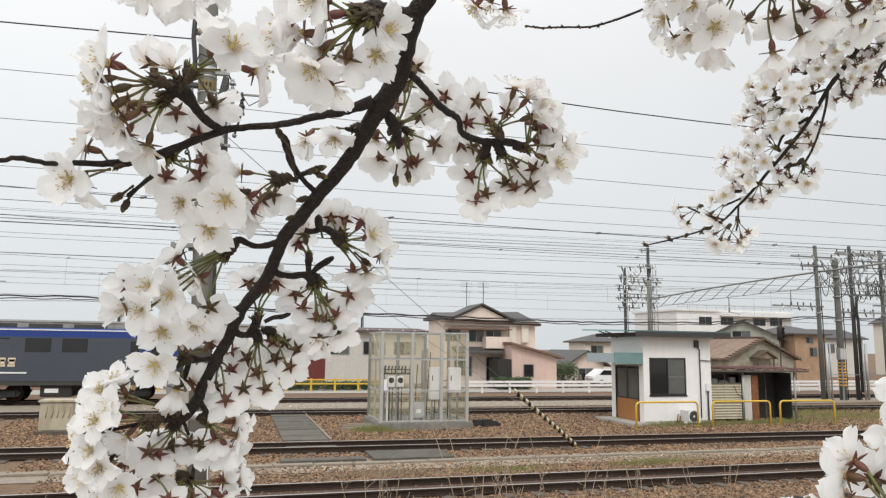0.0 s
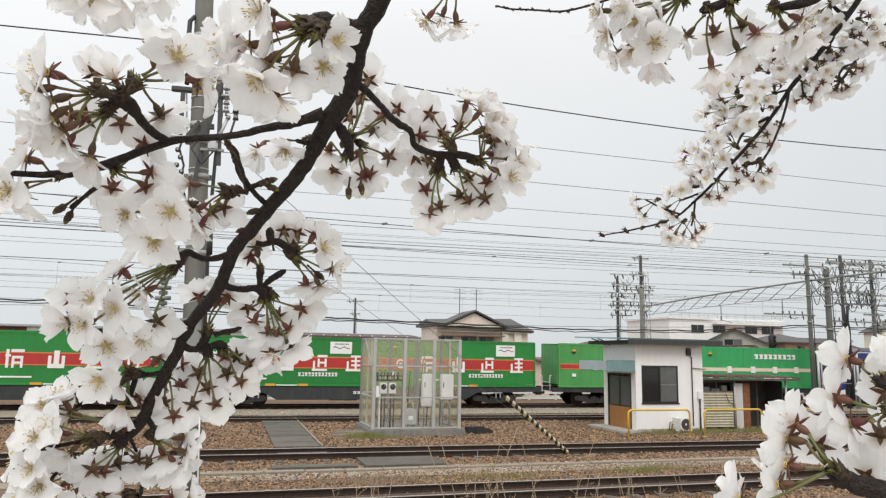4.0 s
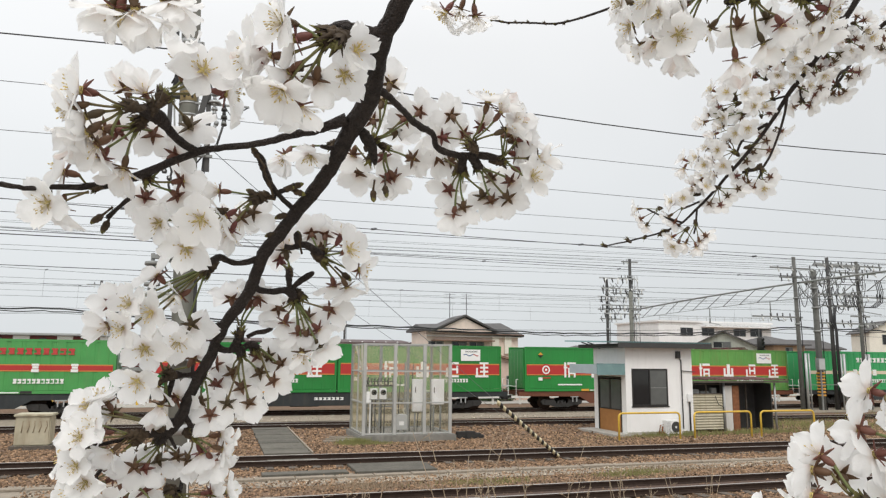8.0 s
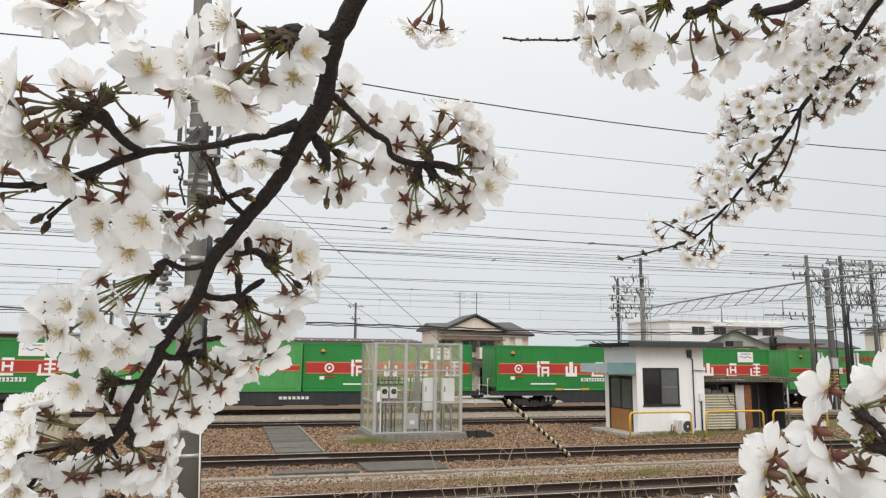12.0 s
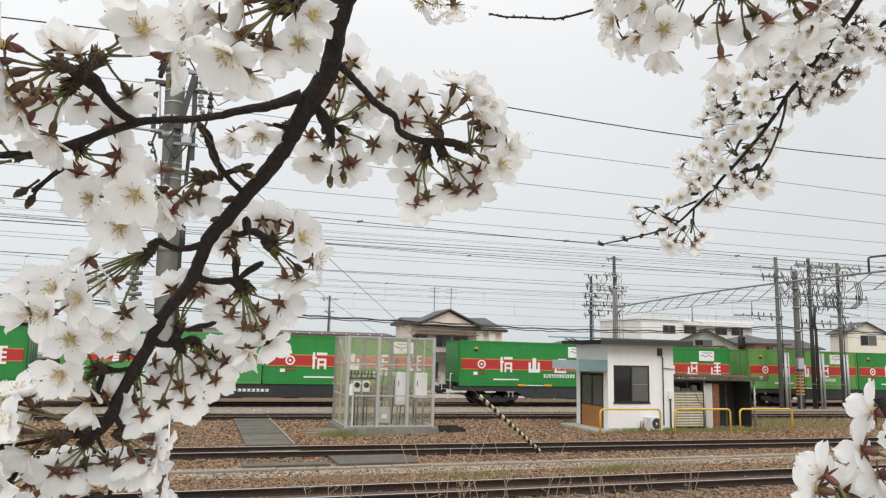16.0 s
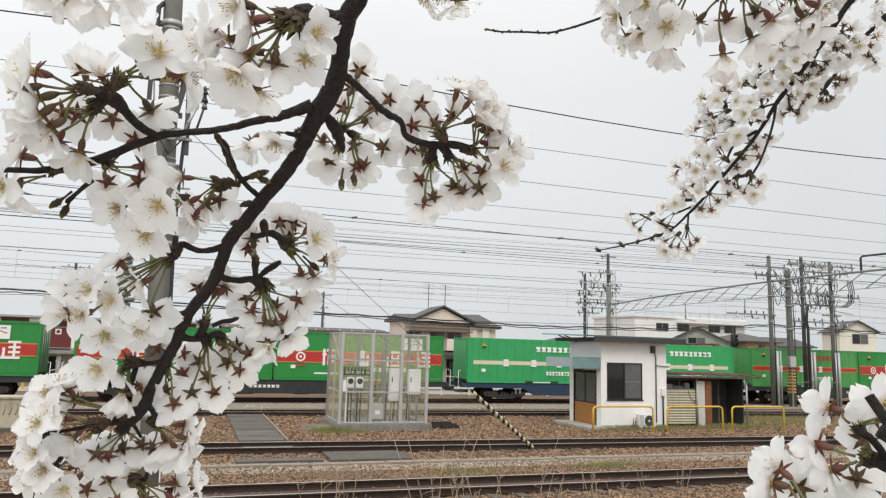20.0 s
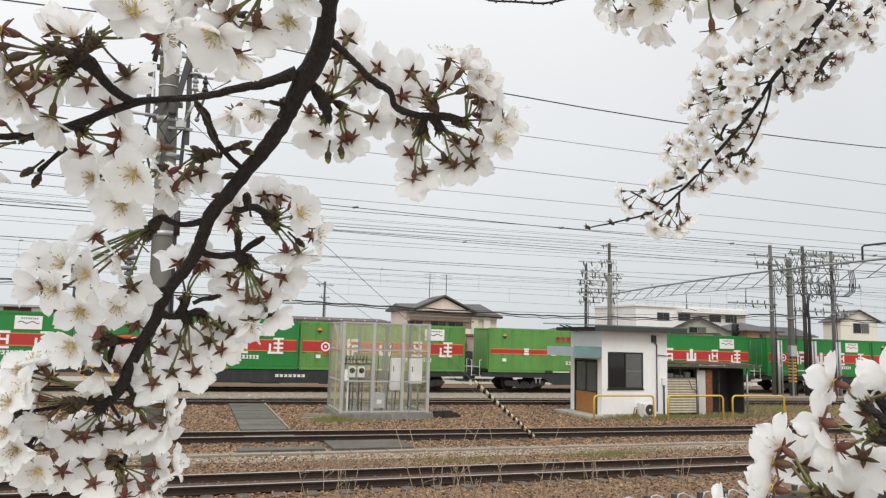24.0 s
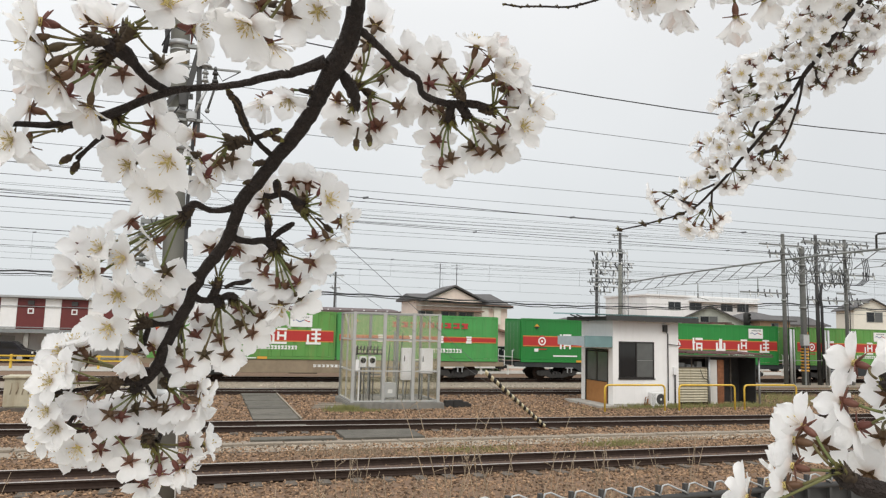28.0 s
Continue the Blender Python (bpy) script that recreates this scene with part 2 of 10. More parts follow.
M = dict(
    ballast=mat("ballast_ground", (0.19, 0.118, 0.072), 0.95, var=0.75, scale=16.0, bump=1.0, bscale=24.0, second=(0.07, 0.043, 0.028), stain=0.35, stain_color=(0.17, 0.13, 0.085)),
    stone=mat("ballast_stone", (0.25, 0.165, 0.098), 0.92, var=0.45, scale=9.0, second=(0.155, 0.092, 0.056)),
    pale_stone=mat("pale_stone", (0.42, 0.36, 0.28), 0.92, var=0.4, scale=9.0),
    path=mat("grey_path", (0.125, 0.115, 0.095), 0.92, var=0.45, scale=5.0, bump=0.5, stain=0.5, stain_color=(0.08, 0.08, 0.055), obj_var=0.18),
    pale_gravel=mat("pale_gravel", (0.30, 0.255, 0.20), 0.95, var=0.35, scale=18.0, bump=0.6, bscale=30.0),
    concrete=mat("concrete", (0.42, 0.40, 0.36), 0.88, var=0.25, scale=7.0, bump=0.3, stain=0.35, stain_color=(0.17, 0.15, 0.12)),
    dark_concrete=mat("weathered_concrete", (0.24, 0.23, 0.205), 0.9, var=0.35, scale=6.0, bump=0.4, stain=0.5, stain_color=(0.09, 0.09, 0.07)),
    pole=mat("pole_concrete", (0.19, 0.19, 0.165), 0.85, var=0.25, scale=5.0, bump=0.15, stain=0.4, stain_color=(0.07, 0.075, 0.06)),
    pole_dark=mat("pole_weathered", (0.135, 0.135, 0.125), 0.85, var=0.3, scale=5.0, bump=0.2, stain=0.5, stain_color=(0.05, 0.05, 0.045)),
    moss_render=mat("stained_render", (0.42, 0.44, 0.38), 0.85, var=0.25, scale=3.0, stain=0.5, stain_color=(0.2, 0.22, 0.17)),
    block_white=mat("block_white", (0.82, 0.82, 0.81), 0.8, var=0.1, scale=1.0, stain=0.3, stain_color=(0.5, 0.5, 0.48)),
    dark_timber=mat("dark_timber_wall", (0.13, 0.10, 0.075), 0.85, var=0.4, scale=3.0, bump=0.3, stain=0.4, stain_color=(0.22, 0.19, 0.15)),
    old_wall=mat("old_mottled_wall", (0.41, 0.39, 0.31), 0.9, var=0.5, scale=2.2, bump=0.3, second=(0.16, 0.12, 0.085), stain=0.6, stain_color=(0.36, 0.38, 0.31)),
    tan_wall=mat("tan_wall", (0.42, 0.28, 0.18), 0.85, var=0.3, scale=2.5, stain=0.4, stain_color=(0.2, 0.14, 0.1)),
    rail=mat("rusty_rail_side", (0.050, 0.034, 0.027), 0.92, 0.0, var=0.4, scale=12.0, bump=0.2, spec=0.15),
    railhead=mat("polished_rail_head", (0.46, 0.43, 0.40), 0.45, 0.8, var=0.1, scale=20.0),
    track_bed=mat("oily_brown_ballast", (0.060, 0.042, 0.034), 0.95, var=0.5, scale=14.0, bump=0.8, bscale=24.0, second=(0.11, 0.065, 0.045)),
    rust=mat("rust", (0.27, 0.11, 0.05), 0.9, 0.1, var=0.5, scale=8.0, bump=0.3),
    wood=mat("sleeper_wood", (0.13, 0.11, 0.09), 0.92, var=0.5, scale=9.0, bump=0.5),
    white_paint=mat("white_wall_paint", (0.91, 0.90, 0.88), 0.6, var=0.05, scale=4.0, bump=0.05, stain=0.14, stain_color=(0.5, 0.48, 0.44)),
    cream=mat("cream_render", (0.82, 0.69, 0.60), 0.8, var=0.12, scale=4.0, stain=0.2, stain_color=(0.35, 0.28, 0.22)),
    pink=mat("pink_render", (0.68, 0.50, 0.43), 0.8, var=0.12, scale=4.0, stain=0.2, stain_color=(0.36, 0.27, 0.23)),
    pale_render=mat("pale_render", (0.62, 0.60, 0.56), 0.8, var=0.12, scale=4.0, stain=0.25, stain_color=(0.4, 0.38, 0.34)),
    yellow_render=mat("yellow_render", (0.80, 0.76, 0.66), 0.8, var=0.12, scale=4.0),
    tile=mat("grey_roof_tile", (0.085, 0.08, 0.078), 0.6, var=0.35, scale=5.0, bump=0.5, bscale=14.0),
    rusty_roof=mat("weathered_brown_roof", (0.25, 0.19, 0.14), 0.85, var=0.6, scale=1.6, bump=0.5, bscale=12.0, second=(0.15, 0.085, 0.06), stain=0.5, stain_color=(0.11, 0.07, 0.05)),
    maroon_roof=mat("maroon_tin_roof", (0.12, 0.042, 0.036), 0.75, var=0.5, scale=3.0, second=(0.07, 0.045, 0.04), obj_var=0.3),
    shed_roof=mat("dark_shed_roof", (0.115, 0.080, 0.078), 0.7, var=0.35, scale=4.0, bump=0.4, bscale=14.0),
    cage_steel=mat("pale_galvanised_posts", (0.50, 0.50, 0.48), 0.55, 0.25, var=0.15, scale=7.0),
    faded_tag=mat("faded_tag", (0.27, 0.20, 0.085), 0.7, var=0.4, scale=30.0),
    brown_tile=mat("brown_roof_tile", (0.22, 0.13, 0.09), 0.75, var=0.4, scale=5.0, bump=0.5, bscale=14.0),
    teal=mat("green_metal_roof", (0.19, 0.31, 0.31), 0.5, 0.0, var=0.25, scale=3.0),
    teal_pale=mat("pale_blue_awning", (0.42, 0.50, 0.53), 0.5, var=0.2, scale=3.0),
    dark_metal=mat("dark_metal", (0.068, 0.067, 0.065), 0.6, 0.3, var=0.3, scale=8.0),
    # grimy black parts, and the painted shade of openings
    black=mat("black_grime", (0.033, 0.031, 0.029), 0.75, var=0.4, scale=6.0, bump=0.1),
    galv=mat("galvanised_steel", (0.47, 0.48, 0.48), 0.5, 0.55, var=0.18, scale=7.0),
    # old steel; also the dimmed copy for the back of the relay cage
    galv_old_dim=mat("old_steel", (0.30, 0.31, 0.30), 0.6, 0.4, var=0.25, scale=6.0),
    grey_box=mat("grey_enclosure", (0.50, 0.51, 0.50), 0.5, var=0.12, scale=6.0),
    white_box=mat("white_enclosure", (0.84, 0.84, 0.83), 0.45, var=0.06, scale=6.0, stain=0.12, stain_color=(0.5, 0.47, 0.4)),
    yellow=mat("yellow_pipe_paint", (0.72, 0.47, 0.06), 0.5, var=0.15, scale=9.0, stain=0.25, stain_color=(0.3, 0.16, 0.05)),
    brown_door=mat("brown_door_panel", (0.40, 0.18, 0.055), 0.55, var=0.2, scale=5.0),
    frame_dark=mat("bronze_window_frame", (0.035, 0.032, 0.03), 0.45, 0.3, var=0.2, scale=5.0),
    corrugated=mat("yellowed_corrugated_sheet", (0.50, 0.46, 0.34), 0.6, 0.1, var=0.2, scale=4.0, stain=0.5, stain_color=(0.25, 0.16, 0.08)),
    guard_pale=mat("guard_pale_yellow", (0.72, 0.64, 0.42), 0.5, var=0.15, scale=6.0),
    grass=mat("rough_grass", (0.15, 0.17, 0.055), 0.9, var=0.5, scale=30.0, second=(0.25, 0.22, 0.09)),
    straw=mat("dry_stalk", (0.37, 0.29, 0.20), 0.9, var=0.5, scale=20.0, obj_var=0.25),
    leaf=mat("bush_leaf", (0.06, 0.10, 0.03), 0.7, var=0.5, scale=10.0, obj_var=0.3),
    bark=mat("cherry_bark", (0.052, 0.038, 0.032), 0.75, var=0.5, scale=220.0, bump=0.9, bscale=420.0, second=(0.020, 0.015, 0.013), spec=0.35),
    spur=mat("spur_scale", (0.058, 0.038, 0.018), 0.8, var=0.5, scale=400.0, second=(0.03, 0.018, 0.012), obj_var=0.3),
    spur_tip=mat("spur_tip_green", (0.15, 0.155, 0.033), 0.75, var=0.5, scale=400.0, second=(0.08, 0.04, 0.018), obj_var=0.35),
    # pale so that the unseen bank top bounces light up onto the blossom
    bank=mat("bank_path", (0.46, 0.43, 0.38), 0.9, var=0.25, scale=4.0, bump=0.3, stain=0.2, stain_color=(0.3, 0.27, 0.22)),
    stalk_green=mat("green_stalk", (0.135, 0.125, 0.042), 0.6, var=0.35, scale=150.0, second=(0.13, 0.06, 0.03), obj_var=0.2),
    calyx=mat("red_brown_calyx", (0.105, 0.070, 0.024), 0.6, var=0.4, scale=160.0, second=(0.085, 0.060, 0.018), obj_var=0.5),
    anther=mat("anther_yellow", (0.66, 0.52, 0.22), 0.7, var=0.3, scale=500.0, obj_var=0.2),
    heart=mat("blossom_heart", (0.50, 0.43, 0.15), 0.7, var=0.3, scale=300.0, second=(0.40, 0.29, 0.12), obj_var=0.3),
    filament=mat("filament", (0.75, 0.68, 0.55), 0.6, var=0.1, scale=300.0),
    bud=mat("pink_bud", (0.66, 0.47, 0.42), 0.55, var=0.2, scale=200.0),
    petal=petal_mat("cherry_petal", (0.96, 0.957, 0.955), 0.52),
    green_a=mat("container_green", (0.022, 0.235, 0.045), 0.42, var=0.12, scale=1.4, obj_var=0.10, stain=0.18, stain_color=(0.05, 0.15, 0.05)),
    green_b=mat("container_mint_green", (0.04, 0.37, 0.12), 0.42, var=0.10, scale=1.4, obj_var=0.05, stain=0.1, stain_color=(0.08, 0.2, 0.1)),
    green_c=mat("container_light_green", (0.073, 0.325, 0.084), 0.5, var=0.16, scale=1.4, obj_var=0.10, stain=0.25, stain_color=(0.16, 0.24, 0.1)),
    green_d=mat("container_faded_green", (0.112, 0.302, 0.067), 0.6, var=0.2, scale=1.4, obj_var=0.14, stain=0.45, stain_color=(0.22, 0.22, 0.07)),
    red=mat("stripe_red", (0.47, 0.035, 0.03), 0.45, var=0.1, scale=2.0),
    orange=mat("stripe_orange", (0.62, 0.24, 0.06), 0.5, var=0.1, scale=2.0),
    pale_stripe=mat("stripe_pale", (0.74, 0.62, 0.47), 0.5, var=0.1, scale=2.0),
    letter=mat("white_lettering", (0.86, 0.86, 0.84), 0.5, var=0.05, scale=5.0),
    red_letter=mat("red_lettering", (0.50, 0.05, 0.045), 0.5, var=0.1, scale=5.0),
    hazard=mat("hazard_orange", (0.72, 0.36, 0.05), 0.5, var=0.1, scale=9.0),
    blue_ink=mat("blue_ink", (0.08, 0.14, 0.30), 0.5, var=0.1, scale=9.0),
    grey_frame=mat("wagon_grey_frame", (0.030, 0.035, 0.037), 0.7, var=0.4, scale=3.0, obj_var=0.2, stain=0.35, stain_color=(0.075, 0.06, 0.045)),
    brown_frame=mat("wagon_brown_frame", (0.16, 0.055, 0.028), 0.7, var=0.3, scale=3.0),
    blue_frame=mat("wagon_blue_frame", (0.018, 0.042, 0.085), 0.65, var=0.3, scale=3.0),
    pale_frame=mat("wagon_dusty_frame", (0.28, 0.22, 0.15), 0.8, var=0.3, scale=3.0),
    loco_grey=mat("loco_grey_paint", (0.062, 0.075, 0.095), 0.4, var=0.12, scale=1.5, stain=0.15, stain_color=(0.1, 0.09, 0.08)),
    loco_blue=mat("loco_blue_paint", (0.016, 0.05, 0.25), 0.35, var=0.15, scale=1.5),
    loco_roof=mat("loco_roof", (0.30, 0.30, 0.28), 0.6, var=0.25, scale=2.0, stain=0.4),
    glass=mat("dark_glass", (0.018, 0.020, 0.022), 0.08, 0.0, var=0.2, scale=3.0),
    pale_glass=mat("dull_glass", (0.13, 0.135, 0.13), 0.18, 0.0, var=0.2, scale=3.0),
    headlight=mat("lamp_glass", (0.85, 0.85, 0.80), 0.2, var=0.05, scale=9.0),
    maroon=mat("maroon_panel", (0.155, 0.030, 0.028), 0.55, var=0.15, scale=2.0),
    car_dark=mat("car_paint_dark", (0.02, 0.02, 0.025), 0.25, var=0.1, scale=2.0),
    car_white=mat("car_paint_white", (0.78, 0.78, 0.78), 0.3, var=0.05, scale=2.0),
    tyre=mat("tyre_rubber", (0.02, 0.02, 0.02), 0.9, var=0.2, scale=9.0),
    porcelain=mat("porcelain", (0.72, 0.72, 0.70), 0.25, var=0.08, scale=9.0),
    wire=mat("cable_sheath", (0.03, 0.03, 0.032), 0.6, var=0.2, scale=3.0),
    wire_pale=mat("bare_wire", (0.16, 0.17, 0.18), 0.5, 0.4, var=0.2, scale=3.0),
    far_hill=mat("far_hill", (0.22, 0.27, 0.30), 1.0, var=0.2, scale=0.02),
)


def mesh_sheet_mat(name, color, cell, wire):
    """Expanded wire netting: a grid of wires with open cells between."""
    m = bpy.data.materials.new(name)
    m.use_nodes = True
    n, l = m.node_tree.nodes, m.node_tree.links
    b = n["Principled BSDF"]
    b.inputs["Base Color"].default_value = (*color, 1)
    b.inputs["Roughness"].default_value = 0.6
    co = n.new("ShaderNodeTexCoord")
    sep = n.new("ShaderNodeSeparateXYZ")
    l.new(co.outputs["Object"], sep.inputs[0])
    hor = n.new("ShaderNodeMath")
    hor.operation = "ADD"
    l.new(sep.outputs[0], hor.inputs[0])
    l.new(sep.outputs[1], hor.inputs[1])
    hits = []
    for sign in (1, -1):
        d = n.new("ShaderNodeMath")
        d.operation = "MULTIPLY_ADD"
        d.inputs[1].default_value = sign
        l.new(sep.outputs[2], d.inputs[0])
        l.new(hor.outputs[0], d.inputs[2])
        sc = n.new("ShaderNodeMath")
        sc.operation = "MULTIPLY"
        sc.inputs[1].default_value = 1 / cell
        l.new(d.outputs[0], sc.inputs[0])
        fr = n.new("ShaderNodeMath")
        fr.operation = "FRACT"
        l.new(sc.outputs[0], fr.inputs[0])
        lt = n.new("ShaderNodeMath")
        lt.operation = "LESS_THAN"
        lt.inputs[1].default_value = wire
        l.new(fr.outputs[0], lt.inputs[0])
        hits.append(lt)
    mx = n.new("ShaderNodeMath")
    mx.operation = "MAXIMUM"
    l.new(hits[0].outputs[0], mx.inputs[0])
    l.new(hits[1].outputs[0], mx.inputs[1])
    l.new(mx.outputs[0], b.inputs["Alpha"])
    return m


M["netting"] = mesh_sheet_mat("weathered_wire_netting", (0.62, 0.55, 0.34), 0.05, 0.11)
M["fine_netting"] = mesh_sheet_mat("thin_wire_netting", (0.60, 0.57, 0.45), 0.05, 0.03)


# ---------------------------------------------------------------- mesh helpers
def box(bm, x0, y0, z0, x1, y1, z1, bevel=0.0):
    vs = [bm.verts.new(c) for c in ((x0, y0, z0), (x1, y0, z0), (x1, y1, z0), (x0, y1, z0), (x0, y0, z1), (x1, y0, z1), (x1, y1, z1), (x0, y1, z1))]
    fs = [bm.faces.new([vs[i] for i in f]) for f in ((3, 2, 1, 0), (4, 5, 6, 7), (0, 1, 5, 4), (1, 2, 6, 5), (2, 3, 7, 6), (3, 0, 4, 7))]
    if bevel:
        bmesh.ops.bevel(bm, geom=list({e for f in fs for e in f.edges}), offset=bevel, segments=2, affect="EDGES")
    return bm


def tube(bm, pts, radii, n=8, cap=True):
    """A round limb along pts with a radius at each."""
    pts = [Vector(p) for p in pts]
    rings = []
    side = None
    for i, p in enumerate(pts):
        d = (pts[min(i + 1, len(pts) - 1)] - pts[max(i - 1, 0)]).normalized()
        if side is None:
            side = d.orthogonal().normalized()
        else:
            side = (side - d * side.dot(d)).normalized()
        other = d.cross(side)
        r = radii[i] if hasattr(radii, "__len__") else radii
        rings.append([bm.verts.new(p + r * (math.cos(2 * math.pi * k / n) * side + math.sin(2 * math.pi * k / n) * other)) for k in range(n)])
    for a, b in zip(rings, rings[1:]):
        for k in range(n):
            f = bm.faces.new((a[k], a[(k + 1) % n], b[(k + 1) % n], b[k]))
            f.smooth = True
    if cap:
        bm.faces.new(list(reversed(rings[0])))
        bm.faces.new(rings[-1])
    return bm


def prism(bm, prof, y0, y1):
    """A profile of (x, z) drawn out from y0 to y1."""
    a = [bm.verts.new((x, y0, z)) for x, z in prof]
    b = [bm.verts.new((x, y1, z)) for x, z in prof]
    n = len(prof)
    bm.faces.new(a)
    bm.faces.new(list(reversed(b)))
    for i in range(n):
        bm.faces.new((a[i], b[i], b[(i + 1) % n], a[(i + 1) % n]))
    bmesh.ops.recalc_face_normals(bm, faces=bm.faces)
    return bm


def prism_x(bm, prof, x0, x1):
    """A profile of (y, z) drawn out from x0 to x1."""
    a = [bm.verts.new((x0, y, z)) for y, z in prof]
    b = [bm.verts.new((x1, y, z)) for y, z in prof]
    n = len(prof)
    bm.faces.new(a)
    bm.faces.new(list(reversed(b)))
    for i in range(n):
        bm.faces.new((a[i], b[i], b[(i + 1) % n], a[(i + 1) % n]))
    bmesh.ops.recalc_face_normals(bm, faces=bm.faces)
    return bm


def ring(bm, cx, y, cz, r0, r1, depth, n=24):
    """A flat ring standing in the x-z plane."""
    vs = []
    for yy in (y, y + depth):
        for r in (r0, r1):
            vs.append([bm.verts.new((cx + r * math.cos(2 * math.pi * k / n), yy, cz + r * math.sin(2 * math.pi * k / n))) for k in range(n)])
    fi, fo, bi, bo = vs
    for k in range(n):
        j = (k + 1) % n
        bm.faces.new((fi[k], fi[j], fo[j], fo[k]))
        bm.faces.new((fo[k], fo[j], bo[j], bo[k]))
        bm.faces.new((bi[j], bi[k], fi[k], fi[j]))
    return bm


def link_mesh(name, bm, material):
    me = bpy.data.meshes.new(name)
    bm.to_mesh(me)
    bm.free()
    for m in material if isinstance(material, (list, tuple)) else [material]:
        me.materials.append(m)
    return new(name, me)


def part(name, bm, material, parent, label=""):
    ob = link_mesh(name, bm, material)
    ob.parent = parent
    if label:
        ob["label"] = label
    return ob


def again(ob, parent, m):
    """Another part on the same mesh."""
    o = new(ob.name.split(".")[0], ob.data)
    o.parent = parent
    o.matrix_basis = m
    if "label" in ob:
        o["label"] = ob["label"]
    return o


def thing(name, label, category, m=None, group="", kind=""):
    ob = new(name)
    ob.empty_display_size = 0.1
    if m is not None:
        ob.matrix_basis = m
    return tagged(ob, label, category, group, kind)


def solid(name, bm, material, label, category, group="", kind=""):
    return tagged(link_mesh(name, bm, material), label, category, group, kind)


B = bmesh.new


def boxes(rows, bevel=0.0):
    bm = B()
    for r in rows:
        box(bm, *r, bevel=bevel)
    return bm


# ---------------------------------------------------------------- ground and tracks
# Unseen pale sheet under the viewer, added as a reflector for the petals.
def bank_top():
    bm = B()
    g = 3000.0
    bm.faces.new([bm.verts.new(p) for p in ((-g, -g, 1.3), (g, -g, 1.3), (g, 3.2, 1.25), (-g, 3.2, 1.25))])
    bm.faces.new([bm.verts.new(p) for p in ((-g, 3.2, 1.25), (g, 3.2, 1.25), (g, 3.2, 0.9), (-g, 3.2, 0.9))])
    return bm


def ground():
    bm = B()
    g = 3000.0
    vs = [bm.verts.new(p) for p in ((-g, 9.0, 0), (g, 9.0, 0), (g, g, -0.4), (-g, g, -0.4))]
    bm.faces.new(vs)
    # the bank on which the cherry trees stand
    us = [bm.verts.new(p) for p in ((-g, 6.0, 1.25), (g, 6.0, 1.25), (-g, 3.1, 1.245), (g, 3.1, 1.245))]
    bm.faces.new((us[2], us[3], us[1], us[0]))
    bm.faces.new((us[0], us[1], vs[1], vs[0]))
    us[0].co.z = us[1].co.z = 1.25
    tagged(link_mesh("pavement", bank_top(), M["bank"]), "pale surface added out of view on the bank to bounce light up", "path", kind="structure")
    return tagged(link_mesh("ground", bm, M["ballast"]), "brown ballast and gravel ground of a railway yard", "ground", kind="structure")


ground()
STRIPS = (
    # name, material, y0, y1, x0, x1, z, label, category
    ("pavement", "pale_gravel", 35.0, 38.5, -60, 120, 0.03, "pale gravel walkway beside the main line", "walkway"),
    ("pavement", "pale_gravel", 17.6, 19.2, -40, 80, 0.012, "pale trodden gravel strip between the tracks", "walkway"),
    ("road", "concrete", 46.5, 51.0, -90, 140, 0.02, "pale road along the far side of the yard", "road"),
)
for nm, mt, y0, y1, x0, x1, z, lab, cat in STRIPS:
    bm = B()
    nx = 60
    lower, upper = [], []
    for i in range(nx + 1):
        x = x0 + (x1 - x0) * i / nx
        j = 0.16 * noise.noise((x * 0.7, y0, 0))
        k = 0.16 * noise.noise((x * 0.7, y1, 4))
        lower.append(bm.verts.new((x, y0 + j, z)))
        upper.append(bm.verts.new((x, y1 + k, z)))
    for i in range(nx):
        bm.faces.new((lower[i], lower[i + 1], upper[i + 1], upper[i]))
    tagged(link_mesh(nm, bm, M[mt]), lab, cat, kind="structure")


def rail_profile():
    return [(-0.064, 0.0), (0.064, 0.0), (0.064, 0.014), (0.012, 0.035), (0.010, 0.105), (0.033, 0.115), (0.033, 0.148), (-0.033, 0.148), (-0.033, 0.115), (-0.010, 0.105), (-0.012, 0.035), (-0.064, 0.014)]


def track(yc, turn, x0, x1, label):
    """A narrow-gauge track: two rails with worn heads on sleepers."""
    t = thing("railway_track", label, "track", pose(0, yc, 0, 0, 0, turn), "yard tracks")
    for s in (-0.5665, 0.5665):
        bm = B()
        prism_x(bm, [(s + y, 0.032 + z) for y, z in rail_profile()], x0, x1)
        r = part("rail", bm, M["rail"], t)
        bm = B()
        prism_x(bm, [(s - 0.031, 0.1805), (s + 0.031, 0.1805), (s + 0.026, 0.185), (s - 0.026, 0.185)], x0, x1)
        part("rail_head", bm, M["railhead"], r, "polished steel running surface")
    # a darker brown strip between the rails
    bm = boxes([(x0, -0.50, 0.0, x1, 0.50, 0.035)])
    part("track_bed", bm, M["track_bed"], t, "dark brown ballast between the rails")
    bm = B()
    box(bm, -0.11, -1.0, -0.10, 0.11, 1.0, 0.032)
    first = part("sleeper", bm, M["wood"], t, "weathered sleeper sunk in ballast")
    first.matrix_basis = pose(x0 + 0.3, 0, 0)
    n = min(150, int((x1 - x0) / 0.64))
    for i in range(1, n):
        again(first, t, pose(x0 + 0.3 + 0.64 * i, 0, 0))
    return t


track(14.83, 0.6, -14, 60, "near railway track with polished rails and dark rusty sides")
track(21.35, -1.3, -18, 70, "yard siding with rusty dark rails in brown ballast")
track(32.3, -2.0, -25, 70, "rusty yard track behind the relay cage")
